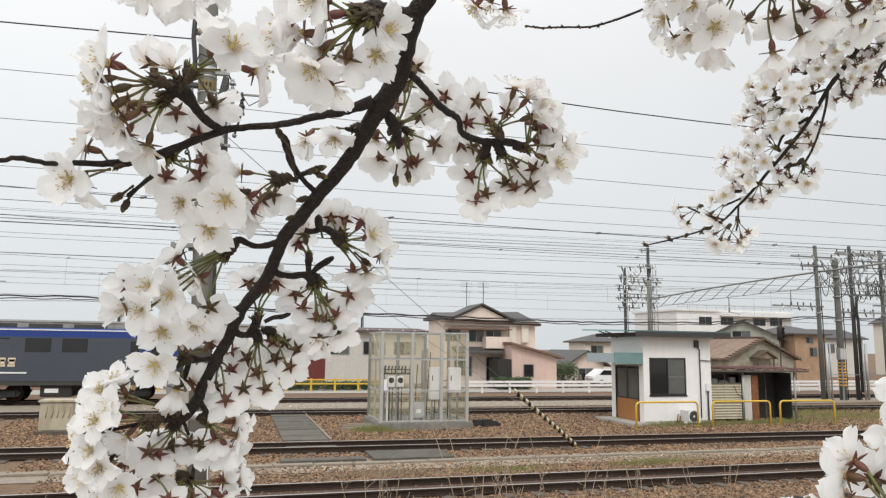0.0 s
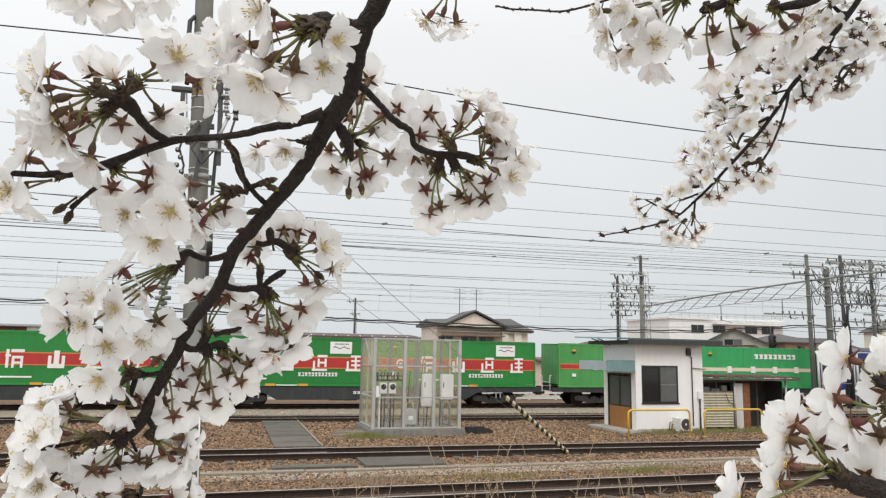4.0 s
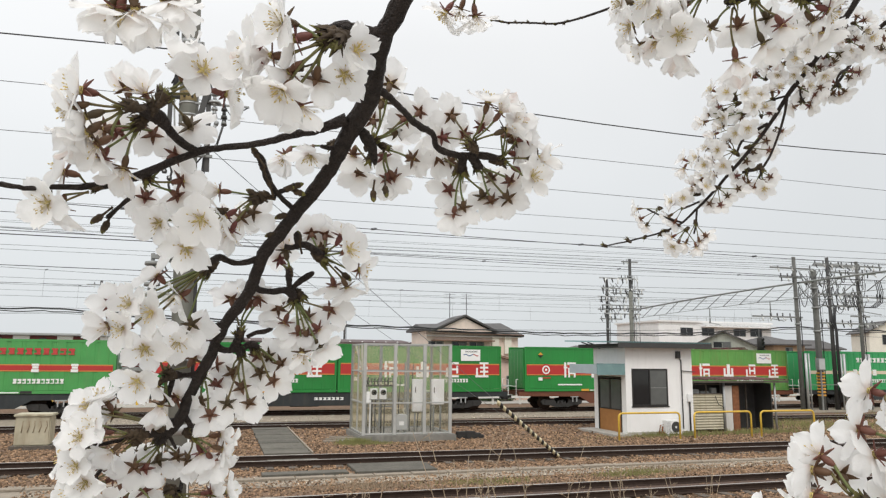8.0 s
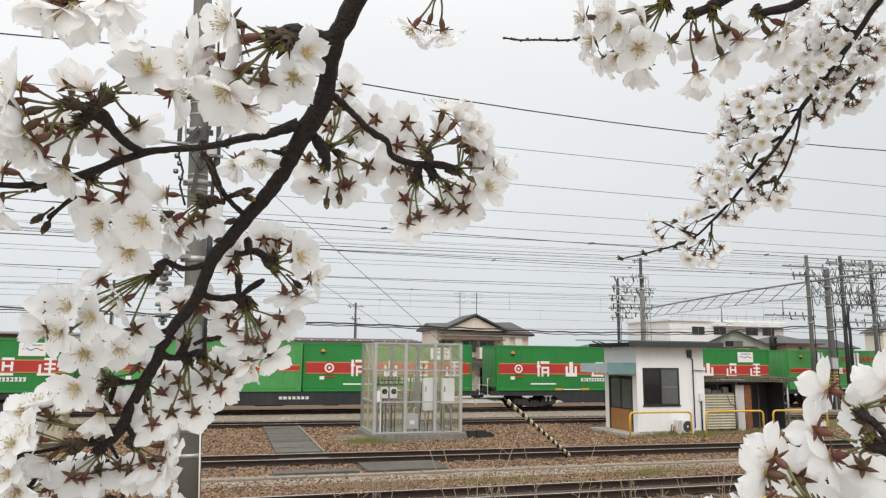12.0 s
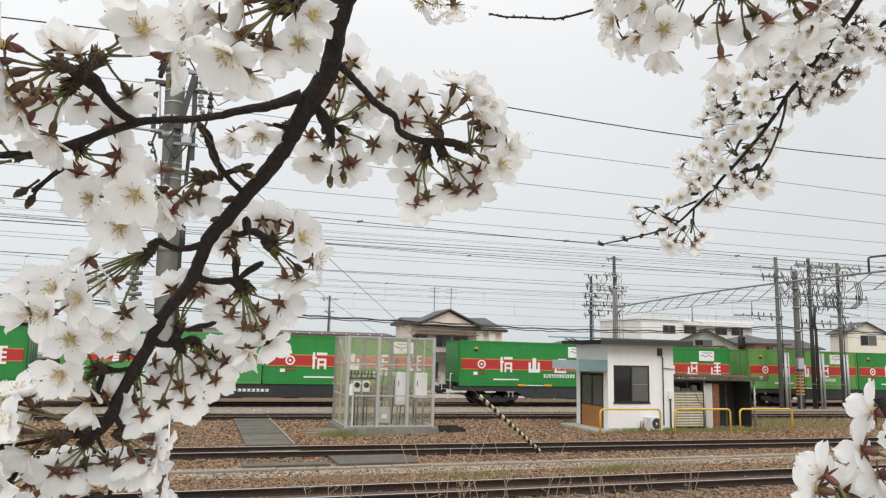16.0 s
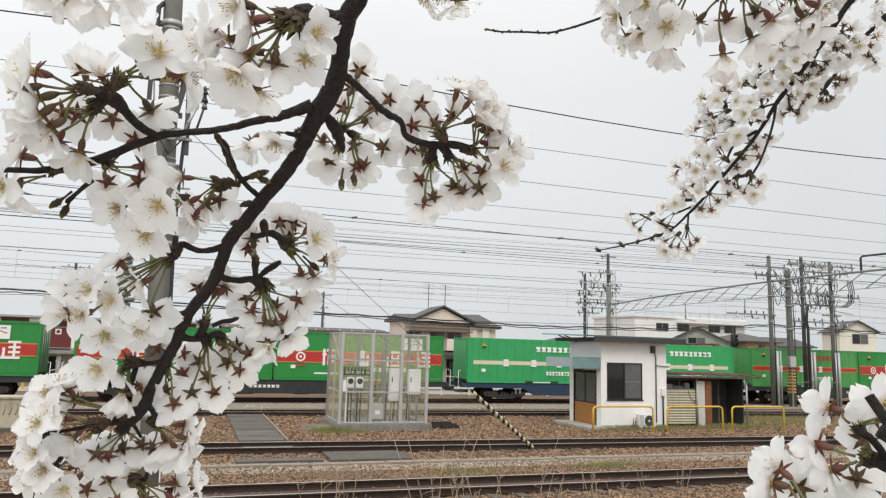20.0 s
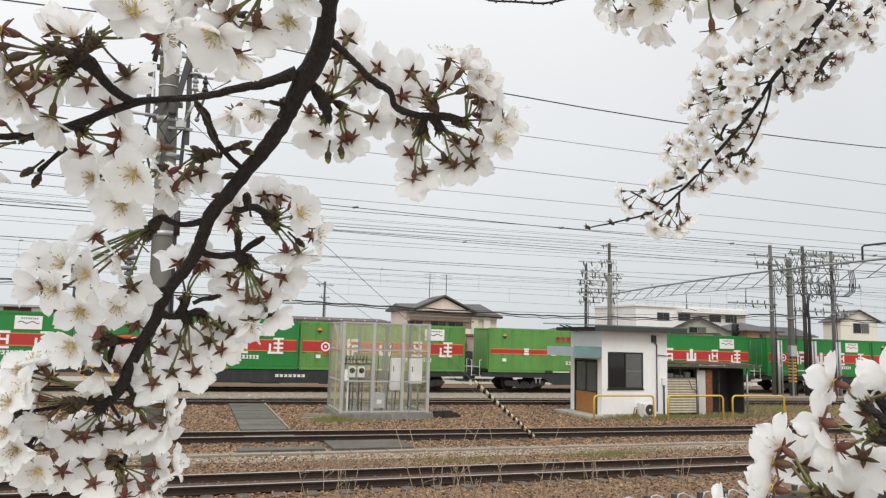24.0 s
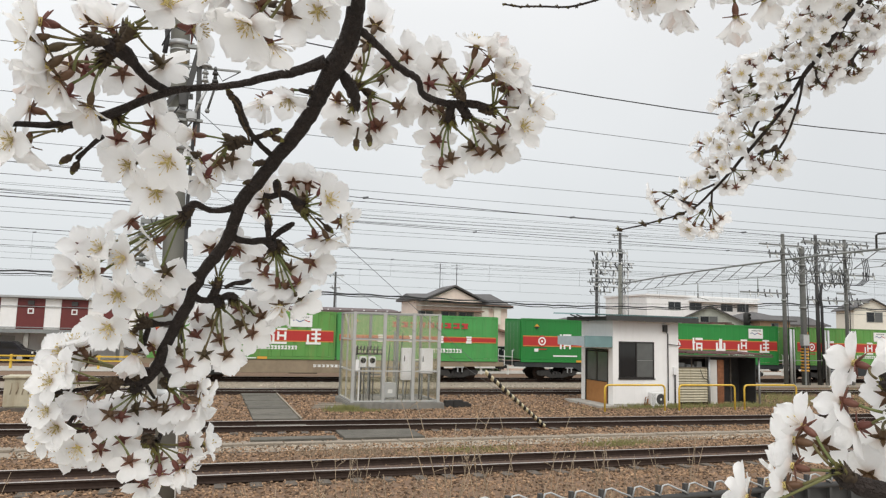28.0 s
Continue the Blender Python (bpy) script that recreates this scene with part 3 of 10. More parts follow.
track(39.65, 0.0, -50, 46, "main line track that carries the freight train")

# ---------------------------------------------------------------- train
TRAIN_Y = 39.65
DECK = 1.22
# seconds and metres by which the head of the train runs off its even speed
TRAIN_DRIFT = [(0, 0), (2.5, -0.15), (3.5, 0), (6, 0.2), (7, 0.2), (8, 0.7), (9, 0.7), (10, 0.6), (11, 0.5), (11.5, 0.05), (12, -0.35), (12.5, -0.5), (14.5, -0.8), (15.5, -0.7), (16, -0.4), (17, -0.25), (17.5, -0.85), (18, -0.9), (19.5, 0.05), (21, 0.05), (21.5, -0.3), (23.5, 0.5), (24, 0.45), (24.5, 0.1), (25.5, -0.45), (26, 0.15), (26.5, 0.3), (28, 0)]


def train_at(t, drift):
    return 20.0 + 14.46 * t + 0.025 * t * t + drift


CL, CW, CH = 9.41, 2.45, 2.56


def strokes(bm, cx, cz, w, h, bars, y):
    for x0, z0, x1, z1 in bars:
        box(bm, cx + (x0 - 0.5) * w, y, cz + (z0 - 0.5) * h, cx + (x1 - 0.5) * w, y + 0.006, cz + (z1 - 0.5) * h)


MARKS = (
    [(.04, .0, .2, 1), (.3, .84, 1, 1), (.36, .5, .96, .64), (.36, .0, .5, .5), (.82, .0, .96, .5), (.5, .22, .82, .34), (.0, .6, .3, .72)],
    [(.04, .0, .96, .24), (.04, .24, .22, .68), (.78, .24, .96, .68), (.35, .24, .65, .96)],
    [(.0, .0, 1, .13), (.06, .13, .2, .6), (.34, .82, 1, .96), (.36, .24, .5, .74), (.82, .24, .96, .74), (.5, .44, .82, .56)],
    [(.0, .0, 1, .13), (.06, .13, .2, .6), (.32, .84, 1, .96), (.36, .3, .98, .42), (.36, .56, .98, .68), (.6, .13, .74, .84)],
)


def text_bars(bm, x0, x1, z, h, y, n):
    """Small unreadable lettering as a row of little bars."""
    w = (x1 - x0) / n
    rr = random.Random(int(x0 * 100) + n)
    for i in range(n):
        a = x0 + w * i
        box(bm, a + w * 0.10, y, z + h * rr.uniform(0.55, 0.75), a + w * 0.86, y + 0.004, z + h)
        box(bm, a + w * 0.10, y, z, a + w * 0.86, y + 0.004, z + h * rr.uniform(0.15, 0.35))
        box(bm, a + w * rr.uniform(0.2, 0.6), y, z + h * 0.2, a + w * 0.8, y + 0.004, z + h * 0.8)


def container(kind, label):
    """A thirty-one foot freight container; its side faces -y, its origin is the middle of its floor."""
    c = thing("freight_container", label, "container", group="containers of the freight train")
    green = M[{"a": "green_a", "r": "green_d", "b": "green_b", "c": "green_c", "d": "green_c", "f": "green_d"}[kind]]
    x, y = CL / 2, CW / 2
    ribs = {"a": 18, "r": 14, "b": 16, "c": 14, "d": 14, "f": 14}[kind]
    proud = {"a": 0.010, "r": 0.034, "b": 0.032, "c": 0.022, "d": 0.022, "f": 0.032}[kind]
    pitch = (CL - 0.5) / ribs
    w = pitch * (0.40 if kind != "a" else 0.46)
    front = [(-x + 0.05, -y + 0.035)]
    for i in range(ribs):
        cx = -x + 0.25 + pitch * (i + 0.5)
        front += [(cx - w, -y + 0.035), (cx - w + 0.05, -y + 0.035 - proud), (cx + w - 0.05, -y + 0.035 - proud), (cx + w, -y + 0.035)]
    front.append((x - 0.05, -y + 0.035))
    outline = front + [(a, -b) for a, b in reversed(front)]
    bm = B()
    lo = [bm.verts.new((a, b, 0.16)) for a, b in outline]
    hi = [bm.verts.new((a, b, CH - 0.10)) for a, b in outline]
    for k in range(len(outline)):
        j = (k + 1) % len(outline)
        bm.faces.new((lo[k], lo[j], hi[j], hi[k]))
    bm.faces.new(hi)
    bm.faces.new(list(reversed(lo)))
    part("body", bm, green, c)
    for sx in (-1, 1):
        for sy in (-1, 1):
            bm = boxes([(sx * x - 0.10 * (sx > 0), sy * y - 0.10 * (sy > 0), 0, sx * x + 0.10 * (sx < 0), sy * y + 0.10 * (sy < 0), CH)])
            part("corner_post", bm, green, c)
    for sy in (-1, 1):
        bm = boxes([(-x + 0.1, sy * y - 0.07 * (sy > 0), 0.0, x - 0.1, sy * y + 0.07 * (sy < 0), 0.15)])
        part("bottom_rail", bm, green, c)
        bm = boxes([(-x + 0.1, sy * y - 0.06 * (sy > 0), CH - 0.1, x - 0.1, sy * y + 0.06 * (sy < 0), CH + 0.012)])
        part("top_rail", bm, green, c, "sun-bleached top rail")
    bm = B()
    for i in range(8):
        a = -x + 0.2 + i * (CL - 0.4) / 8
        box(bm, a, -y + 0.08, CH - 0.062, a + (CL - 0.4) / 8 - 0.03, y - 0.08, CH - 0.02)
    part("roof", bm, green, c)
    f = -y - 0.003
    if kind in "ar":
        band, edge = (0.98, 1.50), 0.055
    elif kind == "b":
        band, edge = (1.05, 1.27), 0.0
    else:
        band, edge = (1.10, 1.33), 0.05
    bx0, bx1 = (-x + 0.12, x - 0.12) if kind != "b" else (-x + 0.35, x - 0.5)
    part("stripe", boxes([(bx0, f - 0.004, band[0], bx1, f + 0.03, band[1])]), M["pale_stripe" if kind == "b" else "red"], c, "pale painted stripe" if kind == "b" else "red painted stripe")
    if edge:
        for z in (band[0] - edge, band[1]):
            part("stripe_edge", boxes([(bx0, f - 0.003, z, bx1, f + 0.03, z + edge)]), M["orange"], c, "orange edge of the stripe")
    zc = (band[0] + band[1]) / 2
    if kind in "ar":
        for i, cx in enumerate((2.9, 4.7, 6.42, 8.22)):
            bm = B()
            strokes(bm, cx - x, zc, 0.80, 0.88, MARKS[i], f - 0.012)
            part("mark", bm, M["letter"], c, "large white painted mark")
        bm = B()
        ring(bm, 1.35 - x, f - 0.012, zc, 0.17, 0.25, 0.01)
        ring(bm, 1.35 - x, f - 0.012, zc, 0.0, 0.07, 0.01, 12)
        part("emblem", bm, M["letter"], c, "round white emblem")
        bm = B()
        ring(bm, 1.35 - x, f - 0.010, zc, 0.28, 0.34, 0.008)
        box(bm, 1.05 - x, f - 0.010, zc - 0.50, 1.65 - x, f, zc - 0.44)
        part("emblem_ring", bm, M["red"], c, "red ring round the emblem")
        pl = part("plate", boxes([(6.95 - x, f - 0.014, 1.72, 8.12 - x, f, 2.36)], 0.01), M["letter"], c, "white notice plate")
        bm = B()
        for k in range(9):
            a = 7.1 - x + k * 0.1
            b1, b2 = 0.05 * math.sin(k * 1.3), 0.05 * math.sin((k + 1) * 1.3)
            vs = [bm.verts.new(v) for v in ((a, f - 0.018, 2.02 + b1), (a + 0.1, f - 0.018, 2.02 + b2), (a + 0.1, f - 0.018, 2.07 + b2), (a, f - 0.018, 2.07 + b1))]
            bm.faces.new(vs).material_index = 1 if k > 5 else 0
        part("wave_line", bm, [M["blue_ink"], M["red"]], pl)
        bm = B()
        text_bars(bm, 7.2 - x, 7.95 - x, 2.2, 0.07, f - 0.018, 8)
        part("small_text", bm, M["dark_metal"], pl)
        bm = B()
        text_bars(bm, 5.3 - x, 7.4 - x, 0.52, 0.20, f - 0.004, 12)
        part("lettering", bm, M["letter"], c)
        part("white_line", boxes([(2.1 - x, f - 0.004, 0.34, 3.7 - x, f, 0.42)]), M["letter"], c)
    else:
        ink = M["letter"] if kind == "b" else M["red_letter"]
        bm = B()
        text_bars(bm, 4.3 - x if kind != "d" else 3.0 - x, 7.6 - x, 1.85, 0.30, f - 0.034, 9)
        part("lettering", bm, ink, c)
        for cx in (2.4, 4.2, 5.9, 7.6):
            bm = B()
            box(bm, cx - 0.16 - x, f - 0.036, zc - 0.2, cx + 0.16 - x, f, zc - 0.06)
            box(bm, cx - 0.12 - x, f - 0.036, zc - 0.03, cx + 0.14 - x, f, zc + 0.08)
            box(bm, cx - 0.16 - x, f - 0.036, zc + 0.10, cx + 0.16 - x, f, zc + 0.2)
            part("mark", bm, M["letter"], c, "small white mark")
        bm = B()
        text_bars(bm, 5.0 - x, 7.2 - x, 0.48, 0.22, f - 0.034, 11)
        part("lettering", bm, M["letter"], c)
    bm = B()
    for z0, z1, mi in ((2.1, 2.26, 0), (1.94, 2.1, 1)):
        d = 0.16
        cx = 1.0 - x
        pts = [(cx - d, 2.1), (cx, 2.1 + (d if mi == 0 else -d)), (cx + d, 2.1)]
        vs = [bm.verts.new((a, f - 0.036, b)) for a, b in pts]
        fc = bm.faces.new(vs)
        fc.material_index = mi
        ws = [bm.verts.new((a, f, b)) for a, b in pts]
        for k in range(3):
            q = bm.faces.new((vs[k], ws[k], ws[(k + 1) % 3], vs[(k + 1) % 3]))
            q.material_index = mi
    bmesh.ops.recalc_face_normals(bm, faces=bm.faces)
    part("hazard_plate", bm, [M["hazard"], M["black"]], c, "orange and black diamond plate")
    part("label_patch", boxes([(0.85 - x, f - 0.034, 0.62, 1.1 - x, f, 0.80)]), M["letter"], c)
    for a in (3.65, 5.35):
        part("fork_pocket", boxes([(a - x, f - 0.006, 0.01, a + 0.5 - x, f + 0.02, 0.13)]), M["hazard"] if kind in "ar" else M["black"], c, "forklift pocket in the bottom rail")
    part("bottom_edge", boxes([(4.2 - x, f - 0.006, 0.03, 5.3 - x, f + 0.02, 0.08)]), M["letter"], c)
    for sx in (-1, 1):
        door = part("door", boxes([(sx * x - 0.045, -y + 0.12, 0.18, sx * x + 0.005, y - 0.12, CH - 0.12)]), green, c)
        for yy in (-0.75, -0.25, 0.25, 0.75):
            bm = B()
            tube(bm, [(sx * (x + 0.03), yy, 0.22), (sx * (x + 0.03), yy, CH - 0.2)], 0.018, 6)
            part("lock_rod", bm, M["galv"], door)
    return c


def bogie(bm_frame, bm_wheel, cx):
    """Frames of a two-axle bogie; bm_wheel holds one mesh for each axle."""
    for side in (-1, 1):
        y = side * 0.95
        prism(bm_frame, [(cx - 1.35, 0.62), (cx - 1.2, 0.74), (cx - 0.5, 0.72), (cx - 0.35, 0.5), (cx + 0.35, 0.5), (cx + 0.5, 0.72), (cx + 1.2, 0.74), (cx + 1.35, 0.62), (cx + 1.25, 0.45), (cx + 0.75, 0.40), (cx + 0.45, 0.3), (cx - 0.45, 0.3), (cx - 0.75, 0.40), (cx - 1.25, 0.45)], y - 0.06, y + 0.06)
        for wx in (-0.95, 0.95):
            box(bm_frame, cx + wx - 0.16, y - 0.11, 0.42, cx + wx + 0.16, y + 0.11, 0.70)
            tube(bm_wheel[wx > 0], [(cx + wx, side * 0.50, 0.585), (cx + wx, side * 0.60, 0.585), (cx + wx, side * 0.62, 0.585), (cx + wx, side * 0.63, 0.585)], [0.43, 0.43, 0.41, 0.30], 20)
        for sx in (-0.22, 0, 0.22):
            tube(bm_frame, [(cx + sx, y, 0.32), (cx + sx, y, 0.62)], 0.07, 8)
    box(bm_frame, cx - 0.18, -0.9, 0.48, cx + 0.18, 0.9, 0.68)
    for wx in (-0.95, 0.95):
        tube(bm_wheel[wx > 0], [(cx + wx, -0.5, 0.585), (cx + wx, 0.5, 0.585)], 0.08, 8)


def wagon(tone, label):
    """A flat container wagon; origin on the track under its middle."""
    w = thing("container_wagon", label, "railway wagon", group="wagons of the freight train")
    L = 9.85
    bm = B()
    for s in (-1, 1):
        y = s * 1.12
        prism(bm, [(-L, 1.20), (L, 1.20), (L, 0.95), (5.9, 0.90), (5.2, 0.52), (-5.2, 0.52), (-5.9, 0.90), (-L, 0.95)], y - 0.05, y + 0.05)
    for i in range(15):
        a = -L + 0.05 + i * (2 * L - 0.2) / 14
        box(bm, a, -1.06, 1.0, a + 0.1, 1.06, 1.18)
    box(bm, -L, -1.15, 1.0, -L + 0.12, 1.15, 1.19)
    box(bm, L - 0.12, -1.15, 1.0, L, 1.15, 1.19)
    box(bm, -6, -0.2, 0.85, 6, 0.2, 1.1)
    part("underframe", bm, M[tone], w)
    bm, wh = B(), (B(), B())
    bogie(bm, wh, 7.0)
    part("bogie", bm, M["black"], w)
    for one in wh:
        part("wheelset", one, M["rail"], w)
    bm, wh = B(), (B(), B())
    bogie(bm, wh, -7.0)
    part("bogie", bm, M["black"], w)
    for one in wh:
        part("wheelset", one, M["rail"], w)
    for s in (-1, 1):
        bm = B()
        tube(bm, [(s * L, 0, 0.88), (s * (L + 0.2), 0, 0.88)], 0.1, 8)
        box(bm, s * (L + 0.2) - 0.02, -0.14, 0.72, s * (L + 0.33) + 0.02, 0.14, 1.02)
        part("coupler", bm, M["black"], w)
        bm = B()
        for y in (-1.05, 1.05):
            tube(bm, [(s * (L - 0.02), y, 1.0), (s * (L + 0.1), y, 1.0), (s * (L + 0.1), y, 1.9), (s * (L - 0.02), y, 1.9)], 0.02, 6)
        tube(bm, [(s * (L + 0.1), -1.05, 1.5), (s * (L + 0.1), 1.05, 1.5)], 0.02, 6)
        part("handrail", bm, M["letter"], w, "white end handrail")
    for a, b in ((-2.4, -0.9), (1.2, 2.0)):
        bm = B()
        tube(bm, [(a, -0.75, 0.62), (b, -0.75, 0.62)], 0.17, 10)
        part("air_tank", bm, M["black"], w)
    bm = B()
    text_bars(bm, -1.2, 0.4, 0.82, 0.14, -1.175, 7)
    part("lettering", bm, M["letter"], w)
    for a in (-6.5, 6.9):
        bm = B()
        box(bm, a, -1.19, 0.86, a + 0.5, -1.12, 0.92)
        box(bm, a + 0.1, -1.19, 0.60, a + 0.16, -1.15, 0.88)
        box(bm, a + 0.36, -1.19, 0.60, a + 0.42, -1.15, 0.88)
        part("step", bm, M["galv"], w, "pale step irons")
    return w


def locomotive():
    """A six-axle electric freight locomotive; origin under its middle."""
    e = thing("electric_locomotive", "blue and grey electric freight locomotive on the main line", "locomotive")
    L, W = 8.6, 1.42
    z0, z1 = 1.18, 3.62
    bm = B()
    prism(bm, [(-L + 1.6, z0), (L - 1.6, z0), (L - 1.6, z1 - 0.34), (-L + 1.6, z1 - 0.34)], -W, W)
    part("body", bm, M["loco_grey"], e, "grey side panels")
    bm = B()
    prism_x(bm, [(-W - 0.004, z1 - 0.34), (W + 0.004, z1 - 0.34), (W + 0.004, z1 - 0.02), (W - 0.12, z1 + 0.08), (-W + 0.12, z1 + 0.08), (-W - 0.004, z1 - 0.02)], -L + 1.6, L - 1.6)
    part("cant_rail", bm, M["loco_blue"], e, "blue band under the roof")
    part("rain_gutter", boxes([(-L + 1.0, -W - 0.03, z1 - 0.03, L - 1.0, -W + 0.02, z1 + 0.02), (-L + 1.0, W - 0.02, z1 - 0.03, L - 1.0, W + 0.03, z1 + 0.02)]), M["letter"], e)
    for s in (1, -1):
        bm = B()
        prism(bm, [(s * (L - 1.595), z0 + 0.03), (s * (L - 0.1), z0 + 0.03), (s * L, z0 + 0.55), (s * (L - 0.02), z0 + 1.15), (s * (L - 0.62), z1 + 0.02), (s * (L - 1.9), z1 + 0.02), (s * (L - 2.2), z1 - 0.35), (s * (L - 1.9), z0 + 1.2)], -W - 0.006, W + 0.006)
        cab = part("cab", bm, M["loco_blue"], e, "blue driver's cab with slanted nose")
        bm = B()
        vs = [(s * (L - 0.075), -W + 0.16, z0 + 1.25), (s * (L - 0.075), W - 0.16, z0 + 1.25), (s * (L - 0.56), W - 0.2, z1 - 0.12), (s * (L - 0.56), -W + 0.2, z1 - 0.12)]
        off = Vector((s * 0.03, 0, 0.02))
        f1 = [bm.verts.new(Vector(v)) for v in vs]
        f2 = [bm.verts.new(Vector(v) + off) for v in vs]
        bm.faces.new(f2)
        for k in range(4):
            bm.faces.new((f1[k], f1[(k + 1) % 4], f2[(k + 1) % 4], f2[k]))
        bmesh.ops.recalc_face_normals(bm, faces=bm.faces)
        part("windscreen", bm, M["glass"], cab)
        bm = B()
        prism(bm, [(s * (L - 1.55), z0 + 1.2), (s * (L - 0.55), z0 + 1.2), (s * (L - 0.9), z1 - 0.22), (s * (L - 1.55), z1 - 0.22)], -W - 0.012, W + 0.012)
        part("side_window", bm, M["glass"], cab)
        bm = B()
        box(bm, s * (L - 0.12) - 0.06, -W + 0.08, z0 + 0.86, s * (L - 0.02) + 0.03, W - 0.08, z0 + 1.14, 0.02)
        part("light_panel", bm, M["headlight"], cab, "white headlight band")
        bm = B()
        prism(bm, [(s * (L - 0.7), 0.35), (s * (L - 0.15), 0.35), (s * (L + 0.1), z0 - 0.05), (s * (L - 0.8), z0 - 0.02)], -W + 0.15, W - 0.15)
        part("snow_plough", bm, M["galv_old_dim"], e, "grey pilot under the cab")
        bm = B()
        box(bm, s * L - 0.05, -0.15, 0.75, s * (L + 0.5) + 0.05, 0.15, 1.05)
        part("coupler", bm, M["black"], e)
        bm = B()
        for y in (-W + 0.05, W - 0.05):
            tube(bm, [(s * (L + 0.02), y, 0.9), (s * (L + 0.10), y, 1.0), (s * (L + 0.10), y, 1.9)], 0.02, 6)
        part("handrail", bm, M["letter"], e)
        bm = B()
        prism_x(bm, [(-W + 0.15, z1), (W - 0.15, z1), (W - 0.35, z1 + 0.30), (-W + 0.35, z1 + 0.30)], min(s * (L - 2.5), s * (L - 0.85)), max(s * (L - 2.5), s * (L - 0.85)))
        part("roof_fairing", bm, M["loco_roof"], e, "pale roof cover over the cab")
    bm = B()
    box(bm, -5.9, -0.95, z1 + 0.06, 5.9, 0.95, z1 + 0.34, 0.05)
    part("roof_cover", bm, M["loco_roof"], e)
    bm = B()
    for a in (-4.6, -2.6, -0.6, 1.4, 3.4):
        box(bm, a, -0.97, z1 + 0.12, a + 1.5, 0.97, z1 + 0.30)
    part("roof_vents", bm, M["dark_metal"], e)
    for s in (-1, 1):
        bm = B()
        c = s * 6.3
        for y in (-0.5, 0.5):
            tube(bm, [(c - 0.5, y, z1 + 0.2), (c + 0.55, y, z1 + 0.75), (c - 0.25, y * 0.6, z1 + 1.45)], 0.025, 6)
        tube(bm, [(c - 0.25, -0.85, z1 + 1.45), (c - 0.25, 0.85, z1 + 1.45)], 0.03, 6)
        tube(bm, [(c - 0.5, -0.5, z1 + 0.2), (c - 0.5, 0.5, z1 + 0.2)], 0.03, 6)
        for y in (-0.6, 0.6):
            tube(bm, [(c - 0.5, y, z1), (c - 0.5, y, z1 + 0.2)], 0.07, 8)
        part("pantograph", bm, M["dark_metal"], e)
    for a in (-4.95,):
        for side in (-1, 1):
            y = side * (W + 0.004)
            fr = part("louvre", boxes([(a, y - 0.012, z0 + 0.62, a + 1.35, y + 0.012, z0 + 1.42)]), M["galv_old_dim"], e)
            bm = B()
            for k in range(6):
                box(bm, a + 0.05, y - 0.02, z0 + 0.68 + k * 0.12, a + 1.3, y + 0.02, z0 + 0.77 + k * 0.12)
            part("slats", bm, M["rust"] if a < 0 else M["dark_metal"], fr)
    for a in (-6.35, 6.0):
        for side in (-1, 1):
            y = side * (W + 0.004)
            part("cab_door", boxes([(a, y - 0.012, z0 + 0.1, a + 0.62, y + 0.012, z1 - 0.4)]), M["loco_grey"], e)
            part("door_window", boxes([(a + 0.1, y - 0.02, z0 + 1.15, a + 0.52, y + 0.02, z1 - 0.5)]), M["glass"], e)
    for a, w, zz in ((-2.1, 0.6, 0.5), (0.2, 0.6, 0.5), (1.4, 1.2, 1.1), (3.0, 1.2, 1.1)):
        bm = B()
        box(bm, a, -W - 0.014, z1 - zz, a + w, W + 0.014, z1 - 0.36, 0.04)
        part("round_window", bm, M["glass"], e)
    bm = B()
    f = -W - 0.02
    for x0, x1 in ((-2.55, -1.9), (-1.82, -1.12), (-1.04, -0.45)):
        bm = B()
        for za, zb, sh in ((0.92, 1.06, 0.0), (1.06, 1.2, 0.05), (1.2, 1.42, 0.12)):
            vs = [bm.verts.new(v) for v in ((x0 + sh, f, z0 + za - 0.3), (x1 + sh, f, z0 + za - 0.3), (x1 + sh + 0.06, f, z0 + zb - 0.3), (x0 + sh + 0.06, f, z0 + zb - 0.3))]
            bm.faces.new(vs)
        part("emblem", bm, M["letter"], e, "slanted white operator mark")
    bm = B()
    vs = [bm.verts.new(v) for v in ((-2.2, f, z0 + 0.36), (1.6, f, z0 + 0.36), (1.62, f, z0 + 0.43), (-2.18, f, z0 + 0.43))]
    bm.faces.new(vs)
    part("emblem_line", bm, M["letter"], e)
    bm = B()
    text_bars(bm, -0.1, 1.15, z0 + 0.68, 0.42, f, 3)
    part("emblem", bm, M["pale_stripe"], e, "pale painted name")
    part("sole_bar", boxes([(-L + 0.8, -W + 0.02, 0.98, L - 0.8, W - 0.02, 1.179)]), M["dark_metal"], e)
    for cx in (-5.8, 0.0, 5.8):
        bm, wh = B(), (B(), B())
        bogie(bm, wh, cx)
        part("bogie", bm, M["black"], e)
        for one in wh:
            part("wheelset", one, M["rail"], e)
    for a in (-3.6, 2.2):
        part("equipment_box", boxes([(a, -1.25, 0.42, a + 1.4, 1.25, 1.0)], 0.04), M["black"], e)
        part("data_plate", boxes([(a + 0.2, -1.262, 0.62, a + 0.8, -1.24, 0.82)]), M["letter"], e)
    return e


LABEL = {
    "a": "dark green freight container with red stripe and white marks",
    "r": "faded green corrugated container with red stripe and white marks",
    "b": "mint green corrugated container with pale stripe",
    "c": "light green container with narrow red stripe and red lettering",
    "d": "light green parcel container with long red lettering",
    "f": "yellowed green container with narrow red stripe",
}
PROTO = {k: container(k, v) for k, v in LABEL.items()}
